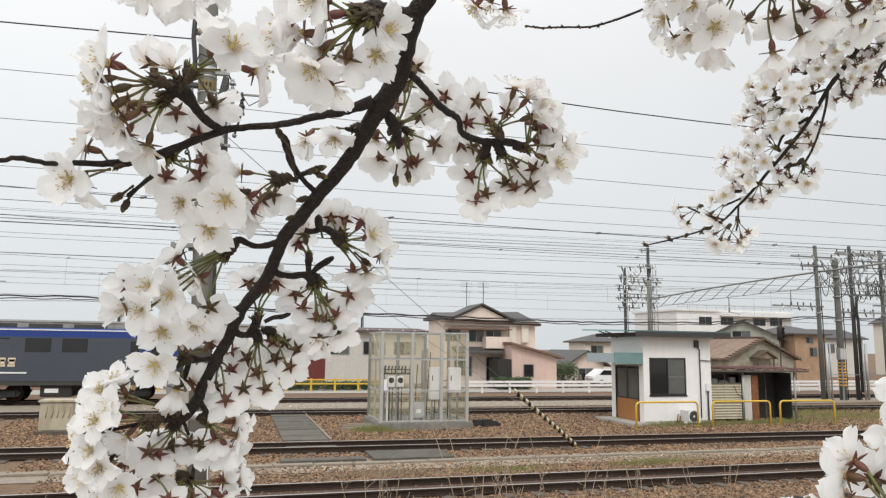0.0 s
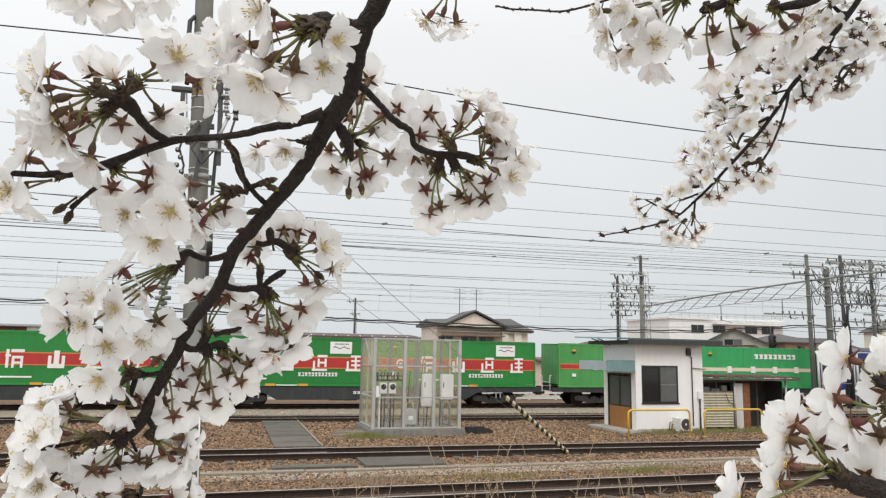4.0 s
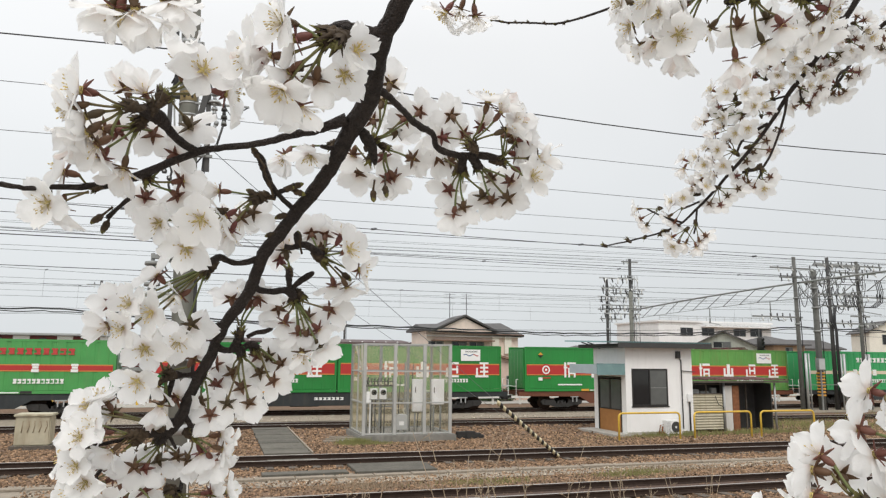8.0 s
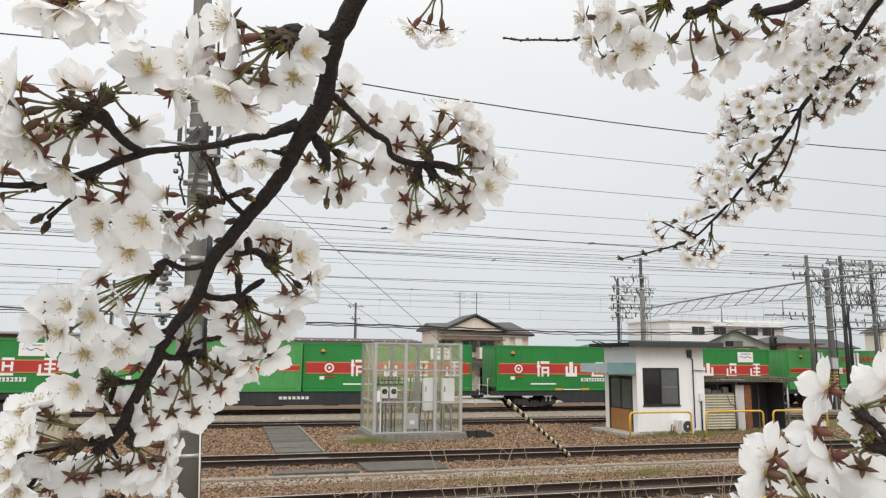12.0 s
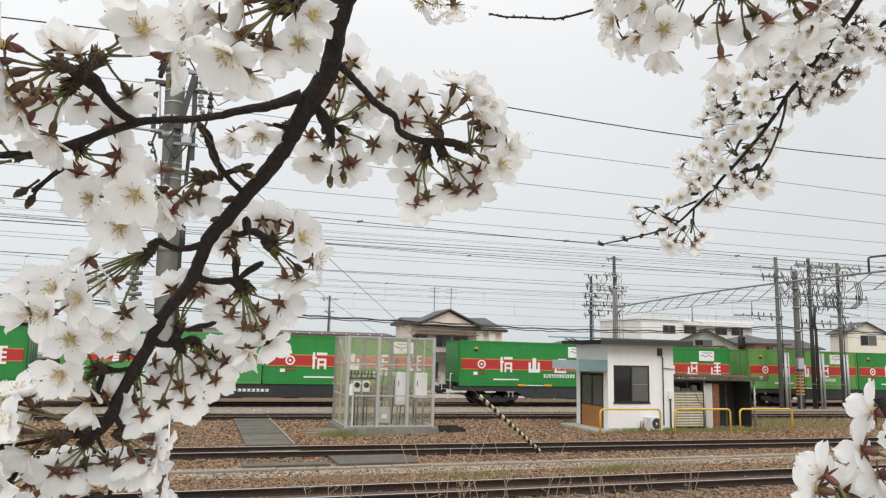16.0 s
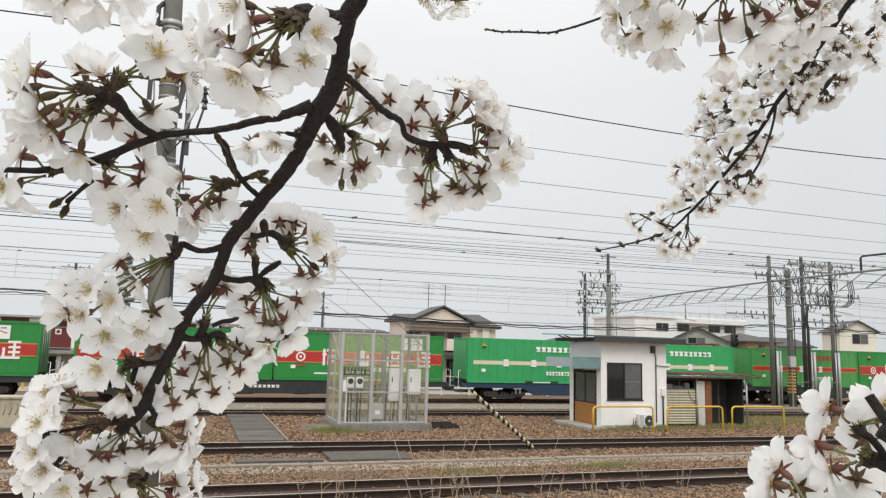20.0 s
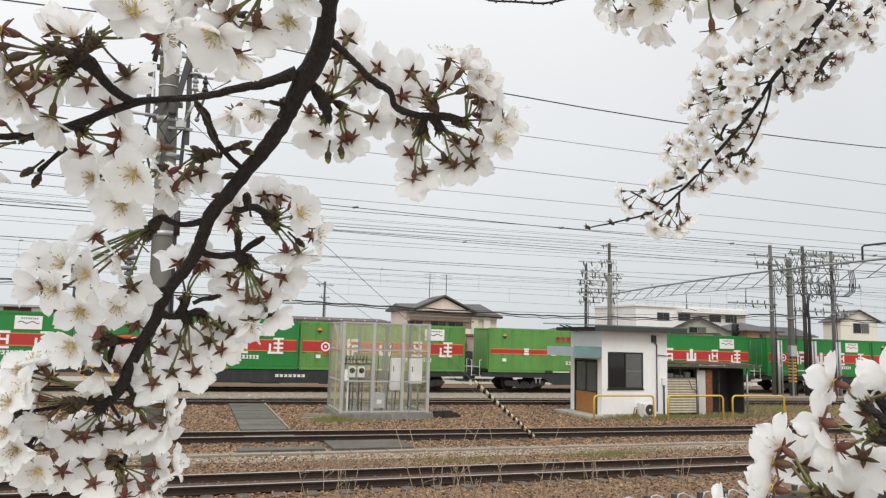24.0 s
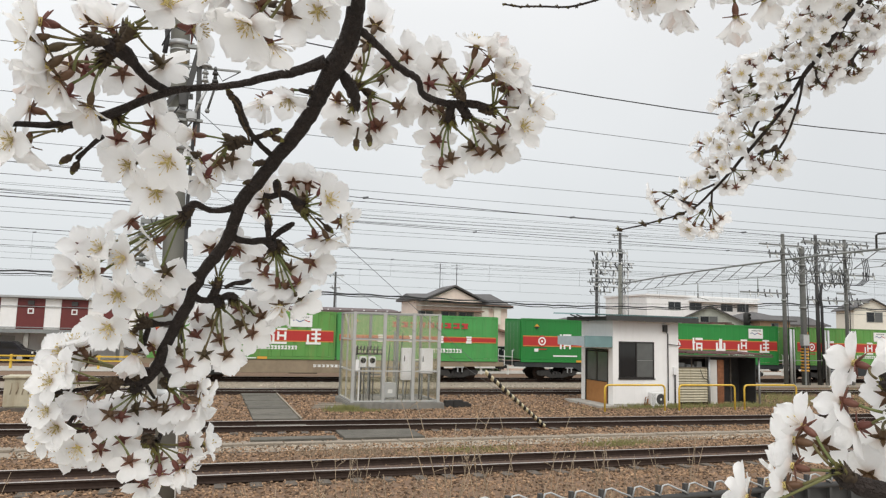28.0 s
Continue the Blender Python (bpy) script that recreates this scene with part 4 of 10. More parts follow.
WAGON = {k: wagon(k, v) for k, v in (("grey_frame", "grey flat container wagon with black bogies"), ("brown_frame", "red-brown flat container wagon"), ("blue_frame", "blue flat container wagon"), ("pale_frame", "dusty brown flat container wagon"))}
# front and rear container of each wagon, and the wagon's colour
CONSIST = [("b", "d", "grey_frame"), ("a", "a", "grey_frame"), ("a", "b", "grey_frame"), ("r", "a", "brown_frame"), ("a", "a", "grey_frame"), ("c", "c", "grey_frame"), ("a", "a", "grey_frame"), ("a", "c", "grey_frame"), ("a", "r", "grey_frame"), ("a", "a", "grey_frame"), ("a", "c", "grey_frame"), ("a", "c", "grey_frame"), ("b", "b", "blue_frame"), ("a", "a", "grey_frame"), ("a", "a", "grey_frame"), ("a", "f", "grey_frame"), ("r", "a", "grey_frame"), ("a", "r", "grey_frame"), ("a", "a", "grey_frame"), ("d", "r", "pale_frame")]
TRAIN = []
used = set()


def placed(proto, offset, z):
    ob = proto if proto not in used else copy_thing(proto, Matrix())
    used.add(proto)
    TRAIN.append((ob, offset, z))
    return ob


loco = locomotive()
TRAIN.append((loco, -22.6 - 8.6, 0.0))
for k, (fr, rr, tone) in enumerate(CONSIST):
    front = -20.4 * (k + 2)
    placed(WAGON[tone], front - 9.45, 0.0)
    placed(PROTO[fr], front - CL / 2, DECK)
    placed(PROTO[rr], front - CL * 1.5 - 0.09, DECK)

# ---------------------------------------------------------------- signal hut
def sliding_window(parent, x0, x1, z0, z1, y, dark=True):
    w = part("window", boxes([(x0, y - 0.03, z0, x1, y + 0.04, z0 + 0.06), (x0, y - 0.03, z1 - 0.06, x1, y + 0.04, z1), (x0, y - 0.03, z0 + 0.06, x0 + 0.06, y + 0.04, z1 - 0.06), (x1 - 0.06, y - 0.03, z0 + 0.06, x1, y + 0.04, z1 - 0.06)]), M["frame_dark"], parent, "dark framed sliding window")
    xm = (x0 + x1) / 2
    part("pane", boxes([(x0 + 0.06, y + 0.005, z0 + 0.06, xm, y + 0.015, z1 - 0.06)]), M["glass"], w)
    part("pane", boxes([(xm, y - 0.012, z0 + 0.06, x1 - 0.06, y - 0.002, z1 - 0.06)]), M["pale_glass"] if dark else M["glass"], w)
    part("mullion", boxes([(xm - 0.03, y - 0.02, z0 + 0.06, xm + 0.03, y + 0.02, z1 - 0.06)]), M["frame_dark"], w)
    part("rail_bar", boxes([(xm + 0.03, y - 0.018, (z0 + z1) / 2 - 0.03, x1 - 0.06, y - 0.012, (z0 + z1) / 2 - 0.01)]), M["galv_old_dim"], w)
    return w


def hut():
    h = thing("signal_hut", "small white-painted railway hut with flat metal roof", "hut")
    x0, x1, y0, y1, top = 16.0, 19.22, 25.9, 28.5, 3.56
    wz0, wz1, wx0, wx1 = 1.18, 2.70, 16.28, 18.0
    t = 0.12
    bm = boxes([(x0, y0, 0, wx0, y0 + t, top), (wx1, y0, 0, x1, y0 + t, top), (wx0, y0, 0, wx1, y0 + t, wz0), (wx0, y0, wz1, wx1, y0 + t, top)])
    part("front_wall", bm, M["white_paint"], h)
    part("back_wall", boxes([(x0, y1 - t, 0, x1, y1, top)]), M["white_paint"], h)
    part("side_wall", boxes([(x1 - t, y0 + t, 0, x1, y1 - t, top)]), M["white_paint"], h)
    dy0, dy1, dz = 26.25, 28.15, 2.36
    part("side_wall", boxes([(x0, y0 + t, 0, x0 + t, dy0, top), (x0, dy1, 0, x0 + t, y1 - t, top), (x0, dy0, dz, x0 + t, dy1, top)]), M["white_paint"], h)
    part("floor", boxes([(x0 + t, y0 + t, 0.05, x1 - t, y1 - t, 0.15)]), M["concrete"], h)
    sliding_window(h, wx0, wx1, wz0, wz1, y0 + 0.02)
    part("sill", boxes([(wx0 - 0.03, y0 - 0.04, wz0 - 0.05, wx1 + 0.03, y0 + 0.001, wz0)]), M["frame_dark"], h)
    # two sliding door leaves on the platform end
    dm = (dy0 + dy1) / 2
    part("door_frame", boxes([(x0 - 0.01, dy0, 0, x0 + 0.06, dy0 + 0.07, dz), (x0 - 0.01, dy1 - 0.07, 0, x0 + 0.06, dy1, dz), (x0 - 0.01, dy0 + 0.07, dz - 0.08, x0 + 0.06, dy1 - 0.07, dz)]), M["frame_dark"], h)
    for a, b in ((dy0 + 0.07, dm), (dm, dy1 - 0.07)):
        d = part("door", boxes([(x0 + 0.02, a, 0.05, x0 + 0.05, b, 0.98)]), M["brown_door"], h, "brown lower panel of a sliding door")
        part("door_pane", boxes([(x0 + 0.025, a + 0.06, 1.02, x0 + 0.045, b - 0.06, dz - 0.12)]), M["pale_glass"], d)
        part("door_stile", boxes([(x0 + 0.012, a, 0.98, x0 + 0.055, a + 0.06, dz - 0.08), (x0 + 0.012, b - 0.06, 0.98, x0 + 0.055, b, dz - 0.08), (x0 + 0.012, a + 0.06, 0.98, x0 + 0.055, b - 0.06, 1.03)]), M["frame_dark"], d)
    # awning over the door
    bm = B()
    prism_x(bm, [(25.95, 2.48), (28.4, 2.48), (28.4, 2.86), (25.95, 2.86)], 14.75, 15.99)
    part("awning", bm, M["teal_pale"], h, "pale blue metal awning over the door")
    part("awning_trim", boxes([(14.70, 25.90, 2.44, 15.985, 25.948, 2.90)]), M["teal"], h)
    # roof slab and corrugated cover
    part("roof", boxes([(15.45, 25.45, 3.57, 19.85, 28.9, 3.72)], 0.02), M["dark_metal"], h)
    n = 40
    for i in range(n):
        a = 14.85 + i * (19.9 - 14.85) / n
        st = (19.9 - 14.85) / n
        bm = B()
        prof = [(a, 3.80), (a + st * 0.3, 3.80), (a + st * 0.45, 3.86), (a + st * 0.85, 3.86), (a + st, 3.80)]
        lo = [bm.verts.new((x, 25.42, z - 0.055)) for x, z in prof]
        hi = [bm.verts.new((x, 29.1, z + 0.05)) for x, z in prof]
        for k in range(4):
            bm.faces.new((lo[k], lo[k + 1], hi[k + 1], hi[k]))
        part("roof_sheet", bm, M["teal"], h, "green corrugated roof sheet" if i == 0 else "")
    part("fascia", boxes([(15.4, 25.40, 3.55, 19.9, 25.448, 3.75)]), M["dark_metal"], h)
    bm = B()
    for x in (15.1, 15.4):
        tube(bm, [(x, 27.9, 3.80), (x + 0.9, 27.9, 3.55)], 0.025, 6)
    part("bracket", bm, M["dark_metal"], h)
    bm = B()
    tube(bm, [(18.52, y0 - 0.05, 3.42), (18.52, y0 - 0.05, 3.2), (18.66, y0 - 0.05, 3.05), (18.66, y0 - 0.05, 0.25)], 0.025, 6)
    part("conduit", bm, M["dark_metal"], h)
    part("junction_box", boxes([(18.42, y0 - 0.1, 3.14, 18.62, y0 - 0.001, 3.44)], 0.01), M["dark_metal"], h)
    bm = B()
    tube(bm, [(18.66, y0 - 0.05, 2.62), (19.2, y0 - 0.05, 2.58), (19.35, y0 - 0.05, 2.58)], 0.018, 6)
    part("cable", bm, M["dark_metal"], h)
    bm = B()
    tube(bm, [(19.0, y0 - 0.06, 0.05), (19.0, y0 - 0.06, 1.42)], 0.035, 8)
    part("standpipe", bm, M["dark_metal"], h)
    part("meter_box", boxes([(18.9, y0 - 0.12, 1.34, 19.1, y0 - 0.001, 1.66)], 0.015), M["white_box"], h)
    part("step", boxes([(15.2, 25.6, 0.0, 15.99, 28.6, 0.10)]), M["concrete"], h, "concrete doorstep")
    part("plinth", boxes([(16.05, y0 - 0.02, -0.02, 19.20, y0 - 0.001, 0.14)]), M["concrete"], h)
    return h


hut()


def air_unit():
    a = thing("air_conditioner_unit", "white outdoor air conditioner unit on the ground by the hut", "air conditioner", pose(17.9, 25.55, 0.05))
    part("casing", boxes([(-0.38, -0.14, 0.04, 0.38, 0.14, 0.58)], 0.015), M["white_box"], a)
    bm = B()
    ring(bm, 0.08, -0.152, 0.31, 0.05, 0.22, 0.012, 20)
    part("fan_guard", bm, M["dark_metal"], a)
    part("grille", boxes([(-0.36 + 0.05 * k, -0.148, 0.08, -0.345 + 0.05 * k, -0.141, 0.54) for k in range(4)]), M["galv_old_dim"], a)
    for x in (-0.3, 0.3):
        part("foot", boxes([(x - 0.04, -0.16, -0.06, x + 0.04, 0.16, 0.04)]), M["concrete"], a)
    return a


air_unit()
bm = B()
tube(bm, [(17.3, 25.6, 0.0), (17.36, 25.6, 0.42), (17.55, 25.6, 0.46), (17.6, 25.6, 0.0)], 0.02, 6)
tube(bm, [(17.42, 25.62, 0.0), (17.48, 25.6, 0.38)], 0.03, 6)
box(bm, 17.35, 25.5, 0.0, 17.6, 25.7, 0.16, 0.02)
solid("water_tap_stand", bm, M["rust"], "rusty tap and pipe stand beside the hut", "tap")


# ---------------------------------------------------------------- yellow pipe barriers
def barrier(m):
    b = thing("pipe_barrier", "yellow painted steel hoop barrier set in the ground", "barrier", m, "yellow hoop barriers")
    bm = B()
    w, h, r = 1.35, 1.04, 0.16
    pts = [(-w, 0, -0.1), (-w, 0, h - r)]
    for k in range(1, 6):
        a = math.pi / 2 * k / 5
        pts.append((-w + r - r * math.cos(a), 0, h - r + r * math.sin(a)))
    for k in range(0, 6):
        a = math.pi / 2 * k / 5
        pts.append((w - r + r * math.sin(a), 0, h - r + r * math.cos(a)))
    pts.append((w, 0, -0.1))
    tube(bm, pts, 0.038, 8)
    part("hoop", bm, M["yellow"], b)
    for s in (-1, 1):
        bm = B()
        tube(bm, [(s * w, 0, -0.02), (s * w, 0, 0.03)], 0.09, 10)
        part("footing", bm, M["concrete"], b)
    return b


first_barrier = barrier(pose(15.95, 24.2, 0))
for x in (19.32, 22.5):
    copy_thing(first_barrier, pose(x, 24.2, 0))


# ---------------------------------------------------------------- tin shelter
def shelter():
    s = thing("tin_shelter", "rusty corrugated tin shelter beside the hut", "shed")
    y = 26.3

    def sheet(name, x0, x1, z0, z1, mt, label, yy=y):
        bm = B()
        n = max(6, int((z1 - z0) / 0.11))
        rows = []
        for k in range(2 * n + 1):
            z = z0 + (z1 - z0) * k / (2 * n)
            o = 0.02 if k % 2 else -0.012
            rows.append([bm.verts.new((x, yy + o, z)) for x in (x0, x1)])
        for a, b in zip(rows, rows[1:]):
            bm.faces.new((a[0], a[1], b[1], b[0]))
        return part(name, bm, mt, s, label)

    sheet("wall_sheet", 19.45, 21.02, 0.15, 1.62, M["corrugated"], "yellowed corrugated wall sheet")
    part("window_frame", boxes([(19.5, y + 0.02, 1.62, 21.0, y + 0.06, 1.66), (19.5, y + 0.02, 2.02, 21.0, y + 0.06, 2.06), (20.2, y + 0.02, 1.66, 20.24, y + 0.06, 2.02)]), M["wood"], s)
    part("clutter", boxes([(19.6, y + 0.2, 1.60, 20.0, y + 0.45, 1.82), (20.1, y + 0.25, 1.60, 20.55, y + 0.5, 1.74), (20.62, y + 0.2, 1.60, 20.9, y + 0.4, 1.88)], 0.02), M["galv_old_dim"], s, "grey odds and ends on a ledge")
    # Inner walls in a dark colour that stands for the bay's shade.
    part("inner_wall", boxes([(21.9, 27.55, 0, 23.78, 27.6, 2.08)]), M["dark_metal"], s, "inner wall coloured dark for the shade in the open bay")
    part("inner_wall", boxes([(23.78, 26.5, 0, 23.83, 28.0, 2.08)]), M["dark_metal"], s)
    part("wall_board", boxes([(21.12, y - 0.01, 0.05, 21.52, y + 0.02, 1.98)]), M["pale_render"], s, "pale board")
    part("rusted_panel", boxes([(21.53, y - 0.03, 0.05, 21.88, y + 0.03, 1.98)], 0.012), M["rust"], s, "orange rusted steel panel")
    for x in (19.42, 21.07, 23.78):
        bm = B()
        tube(bm, [(x, y - 0.05, 0), (x, y - 0.05, 2.1)], 0.045, 8)
        part("post", bm, M["galv"], s)
    part("shelf_post", boxes([(22.75, 26.9, 0, 22.81, 26.96, 2.05)]), M["wood"], s)
    part("back_wall", boxes([(19.4, 28.0, 0, 23.83, 28.08, 2.1)]), M["dark_metal"], s)
    part("end_wall", boxes([(19.3, 26.4, 0, 19.38, 28.0, 2.1)]), M["corrugated"], s)
    n = 26
    for i in range(n):
        a = 19.3 + i * 5.05 / n
        st = 5.05 / n
        bm = B()
        prof = [(a, 0), (a + st * 0.35, 0), (a + st * 0.5, 0.035), (a + st * 0.85, 0.035), (a + st, 0)]
        lo = [bm.verts.new((x, 25.95, 2.24 + z + 0.02 * math.sin(i * 1.7))) for x, z in prof]
        hi = [bm.verts.new((x, 28.2, 2.30 + z)) for x, z in prof]
        for k in range(4):
            bm.faces.new((lo[k], lo[k + 1], hi[k + 1], hi[k]))
        part("roof_sheet", bm, M["maroon_roof"], s, "rusty maroon corrugated roof sheet" if i == 0 else "")
    part("eave_beam", boxes([(19.3, 26.0, 2.12, 24.35, 26.1, 2.2)]), M["wood"], s)
    bm = B()
    tube(bm, [(20.6, y - 0.06, 1.55), (20.75, y - 0.06, 1.2), (21.05, y - 0.06, 1.05)], 0.015, 6)
    part("cable", bm, M["wire"], s)
    return s


shelter()


# ---------------------------------------------------------------- relay cage
def relay_cage():
    c = thing("relay_cage", "wire mesh cage on a concrete base with signal equipment", "equipment cage")
    x0, x1, y0, y1 = 5.15, 8.45, 26.0, 28.5
    top, bot = 3.58, 0.26
    part("base", boxes([(5.0, 25.78, -0.05, 8.65, 28.8, 0.25)], 0.03), M["dark_concrete"], c, "concrete base slab")
    part("step_slab", boxes([(4.3, 25.95, -0.05, 4.98, 27.2, 0.09)], 0.02), M["dark_concrete"], c)
    # The back row's darker steel paints in its dimming behind the mesh.
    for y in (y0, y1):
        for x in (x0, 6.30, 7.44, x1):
            part("post", boxes([(x - 0.055, y - 0.055, bot, x + 0.055, y + 0.055, top)]), M["cage_steel" if y < 27 else "galv_old_dim"], c)
    for y in (y0 + (y1 - y0) / 2,):
        for x in (x0, x1):
            part("post", boxes([(x - 0.03, y - 0.03, bot, x + 0.03, y + 0.03, top)]), M["cage_steel"], c)
    for z in (0.30, 1.40, 2.55, top - 0.03):
        for y in (y0, y1):
            part("rail", boxes([(x0, y - 0.025, z - 0.025, x1, y + 0.025, z + 0.025)]), M["cage_steel" if y < 27 else "galv_old_dim"], c)
        for x in (x0, x1):
            part("rail", boxes([(x - 0.025, y0, z - 0.025, x + 0.025, y1, z + 0.025)]), M["cage_steel"], c)
    for y in (y0 + 0.01, y1 - 0.01):
        for a, b in ((x0, 6.30), (6.30, 7.44), (7.44, x1)):
            part("mesh_panel", boxes([(a + 0.045, y - 0.002, bot + 0.05, b - 0.045, y + 0.002, top - 0.06)]), M["fine_netting" if y < 27 else "netting"], c, "yellowed wire mesh panel")
    for x in (x0, x1):
        part("mesh_panel", boxes([(x - 0.002, y0 + 0.045, bot + 0.05, x + 0.002, y1 - 0.045, top - 0.06)]), M["netting"], c, "yellowed wire mesh panel")
    bm = B()
    for a, b in (((x0 + 0.3, y0 + 1.6, bot), (x0 + 0.06, y0 + 1.0, top)), ((x0 + 0.06, y1 - 0.1, top), (x0 + 0.9, y0 + 1.5, bot))):
        tube(bm, [a, b], 0.03, 6)
    part("brace", bm, M["cage_steel"], c)
    # equipment
    for x in (5.58, 5.93):
        m = part("meter", boxes([(x - 0.13, 26.30, 1.52, x + 0.13, 26.45, 1.92)], 0.02), M["white_box"], c, "pale meter with dark dial")
        bm = B()
        ring(bm, x, 26.285, 1.77, 0.0, 0.105, 0.014, 14)
        part("dial", bm, M["glass"], m)
        bm = B()
        tube(bm, [(x - 0.05, 26.4, 0.25), (x - 0.05, 26.4, 1.52)], 0.03, 6)
        tube(bm, [(x + 0.07, 26.4, 0.25), (x + 0.07, 26.4, 1.52)], 0.022, 6)
        part("pipe", bm, M["dark_metal"], m)
    part("white_pipe", boxes([(5.42, 26.3, 0.25, 5.47, 26.36, 1.5)]), M["white_box"], c)
    bm = B()
    for k in range(7):
        x = 5.42 + 0.13 * k
        tube(bm, [(x, 26.7, 2.0), (x, 26.7, 2.22), (x + 0.03, 26.7, 2.3)], 0.03, 6)
    box(bm, 5.35, 26.65, 1.97, 6.4, 26.75, 2.03)
    box(bm, 5.35, 26.65, 2.14, 6.4, 26.72, 2.18)
    part("terminal_rack", bm, M["dark_metal"], c, "rack of terminals and insulators")
    bm = B()
    for k in range(5):
        tube(bm, [(5.5 + 0.2 * k, 26.62, 2.03), (5.5 + 0.2 * k, 26.62, 2.14)], [0.05, 0.03], 8)
    part("insulator", bm, M["corrugated"], c)
    for a, b, za, zb in ((7.08, 7.58, 1.05, 2.26), (7.82, 8.30, 1.30, 2.25)):
        e = part("cabinet", boxes([(a, 26.25, za, b, 26.5, zb)], 0.02), M["white_box"], c, "white steel control cabinet")
        part("cabinet_door", boxes([(a + 0.03, 26.238, za + 0.03, b - 0.03, 26.252, zb - 0.03)]), M["white_box"], e)
        part("handle", boxes([(a + 0.06, 26.22, zb - 0.5, a + 0.09, 26.238, zb - 0.3)]), M["dark_metal"], e)
        for x in (a + 0.1, b - 0.1):
            bm = B()
            tube(bm, [(x, 26.4, 0.25), (x, 26.4, za)], 0.035, 6)
            part("leg", bm, M["galv_old_dim"], e)
    e = part("transformer", boxes([(6.42, 26.3, 0.38, 6.88, 26.7, 0.95)], 0.03), M["grey_box"], c, "grey transformer box")
    bm = B()
    for x in (6.52, 6.78):
        tube(bm, [(x, 26.5, 0.95), (x, 26.5, 1.0), (x - 0.03, 26.48, 1.12), (x + 0.05, 26.48, 1.16)], [0.05, 0.04, 0.03, 0.03], 8)
    part("bushing", bm, M["corrugated"], e)
    part("data_plate", boxes([(6.56, 26.285, 0.56, 6.74, 26.30, 0.70)]), M["letter"], e)
    for x in (6.48, 6.82):
        part("leg", boxes([(x - 0.03, 26.4, 0.25, x + 0.03, 26.6, 0.38)]), M["galv_old_dim"], e)
    part("steel_frame", boxes([(5.38, 26.72, 0.25, 5.43, 26.78, 2.3), (6.38, 26.72, 0.25, 6.43, 26.78, 2.3), (6.9, 26.9, 0.25, 6.95, 26.96, 2.9), (5.43, 26.73, 1.2, 6.38, 26.77, 1.25), (6.95, 26.9, 1.7, 8.3, 26.95, 1.75)]), M["galv_old_dim"], c)
    bm = B()
    rr = random.Random(5)
    for k in range(4):
        x = 5.5 + rr.random() * 2.7
        tube(bm, [(x, 27.2, 0.25), (x + rr.uniform(-0.05, 0.05), 27.2, 1.2), (x + rr.uniform(-0.2, 0.2), 27.1, rr.uniform(1.6, 2.9))], 0.02, 5)
    part("cables", bm, M["dark_metal"], c)
    part("sign_plate", boxes([(5.22, 25.93, 1.42, 5.34, 25.945, 1.82)]), M["letter"], c)
    return c


relay_cage()


# ---------------------------------------------------------------- left: marker block, small yard things
def edge_post():
    p = thing("concrete_post", "short grey concrete post beside the yard siding", "post", pose(-1.56, 25.4, 0))
    bm = B()
    prism(bm, [(-0.22, -0.05), (0.22, -0.05), (0.20, 1.62), (0.13, 1.70), (-0.13, 1.70), (-0.20, 1.62)], -0.12, 0.12)
    part("post_body", bm, M["concrete"], p)
    part("foot", boxes([(-0.36, -0.22, -0.06, 0.34, 0.22, 0.08)], 0.02), M["dark_concrete"], p)


edge_post()


def marker_block():
    b = thing("concrete_block", "old cream concrete box beside the yard path", "concrete box")
    bm = B()
    box(bm, -6.15, 26.4, 0.12, -5.12, 27.2, 1.08, 0.04)
    part("box_body", bm, M["corrugated"], b)
    part("lid", boxes([(-6.2, 26.35, 1.05, -5.07, 27.25, 1.13)], 0.02), M["corrugated"], b)
    bm = B()
    rr = random.Random(3)
    for k in range(5):
        x = -5.95 + 0.17 * k
        tube(bm, [(x, 26.39, 0.55), (x + rr.uniform(0, 0.1), 26.39, 0.75), (x + 0.03, 26.39, 0.92)], 0.012, 5)
    part("scrawl", bm, M["straw"], b, "scratched unreadable marks")
    part("foot", boxes([(-6.25, 26.3, -0.05, -5.02, 27.3, 0.12)]), M["wood"], b)


marker_block()


def path_boards():
    p = thing("board_crossing", "grey plank foot crossing over the yard tracks", "crossing")
    rr = random.Random(9)
    y = 23.0
    while y < 33.6:
        w = rr.uniform(0.55, 0.95)
        if not (31.6 < y < 31.9):
            bm = boxes([(1.5 + rr.uniform(-0.02, 0.02), y, 0.0, 2.92 + rr.uniform(-0.02, 0.02), y + w - 0.02, 0.08 + rr.uniform(0, 0.012))], 0.008)
            part("plank", bm, M["path"], p)
        y += w
    part("edge_board", boxes([(2.94, 23.0, 0.0, 3.0, 33.5, 0.11)]), M["pale_gravel"], p, "pale edge board")
    for x, y, w, d in ((3.6, 18.9, 2.2, 1.5), (1.5, 21.0, 1.45, 0.7), (1.5, 22.15, 1.45, 0.6), (1.2, 18.9, 2.2, 0.5)):
        part("plank", boxes([(x, y, 0.0, x + w, y + d, 0.09)], 0.01), M["path"], p)
    return p


path_boards()


def trough():
    t = thing("cable_trough", "concrete cable trough lids running along the track", "cable trough")
    bm = boxes([(0, 0, 0, 0.98, 0.30, 0.055)], 0.012)
    f = part("lid", bm, M["pale_gravel"], t)
    f.matrix_basis = pose(-14, 18.35, 0.0)
    rr = random.Random(2)
    for i in range(1, 60):
        again(f, t, pose(-14 + i, 18.35 + rr.uniform(-0.015, 0.015) + 0.006 * i, rr.uniform(-0.012, 0.012), 0, 0, rr.uniform(-0.8, 0.8) + 0.5))
    return t


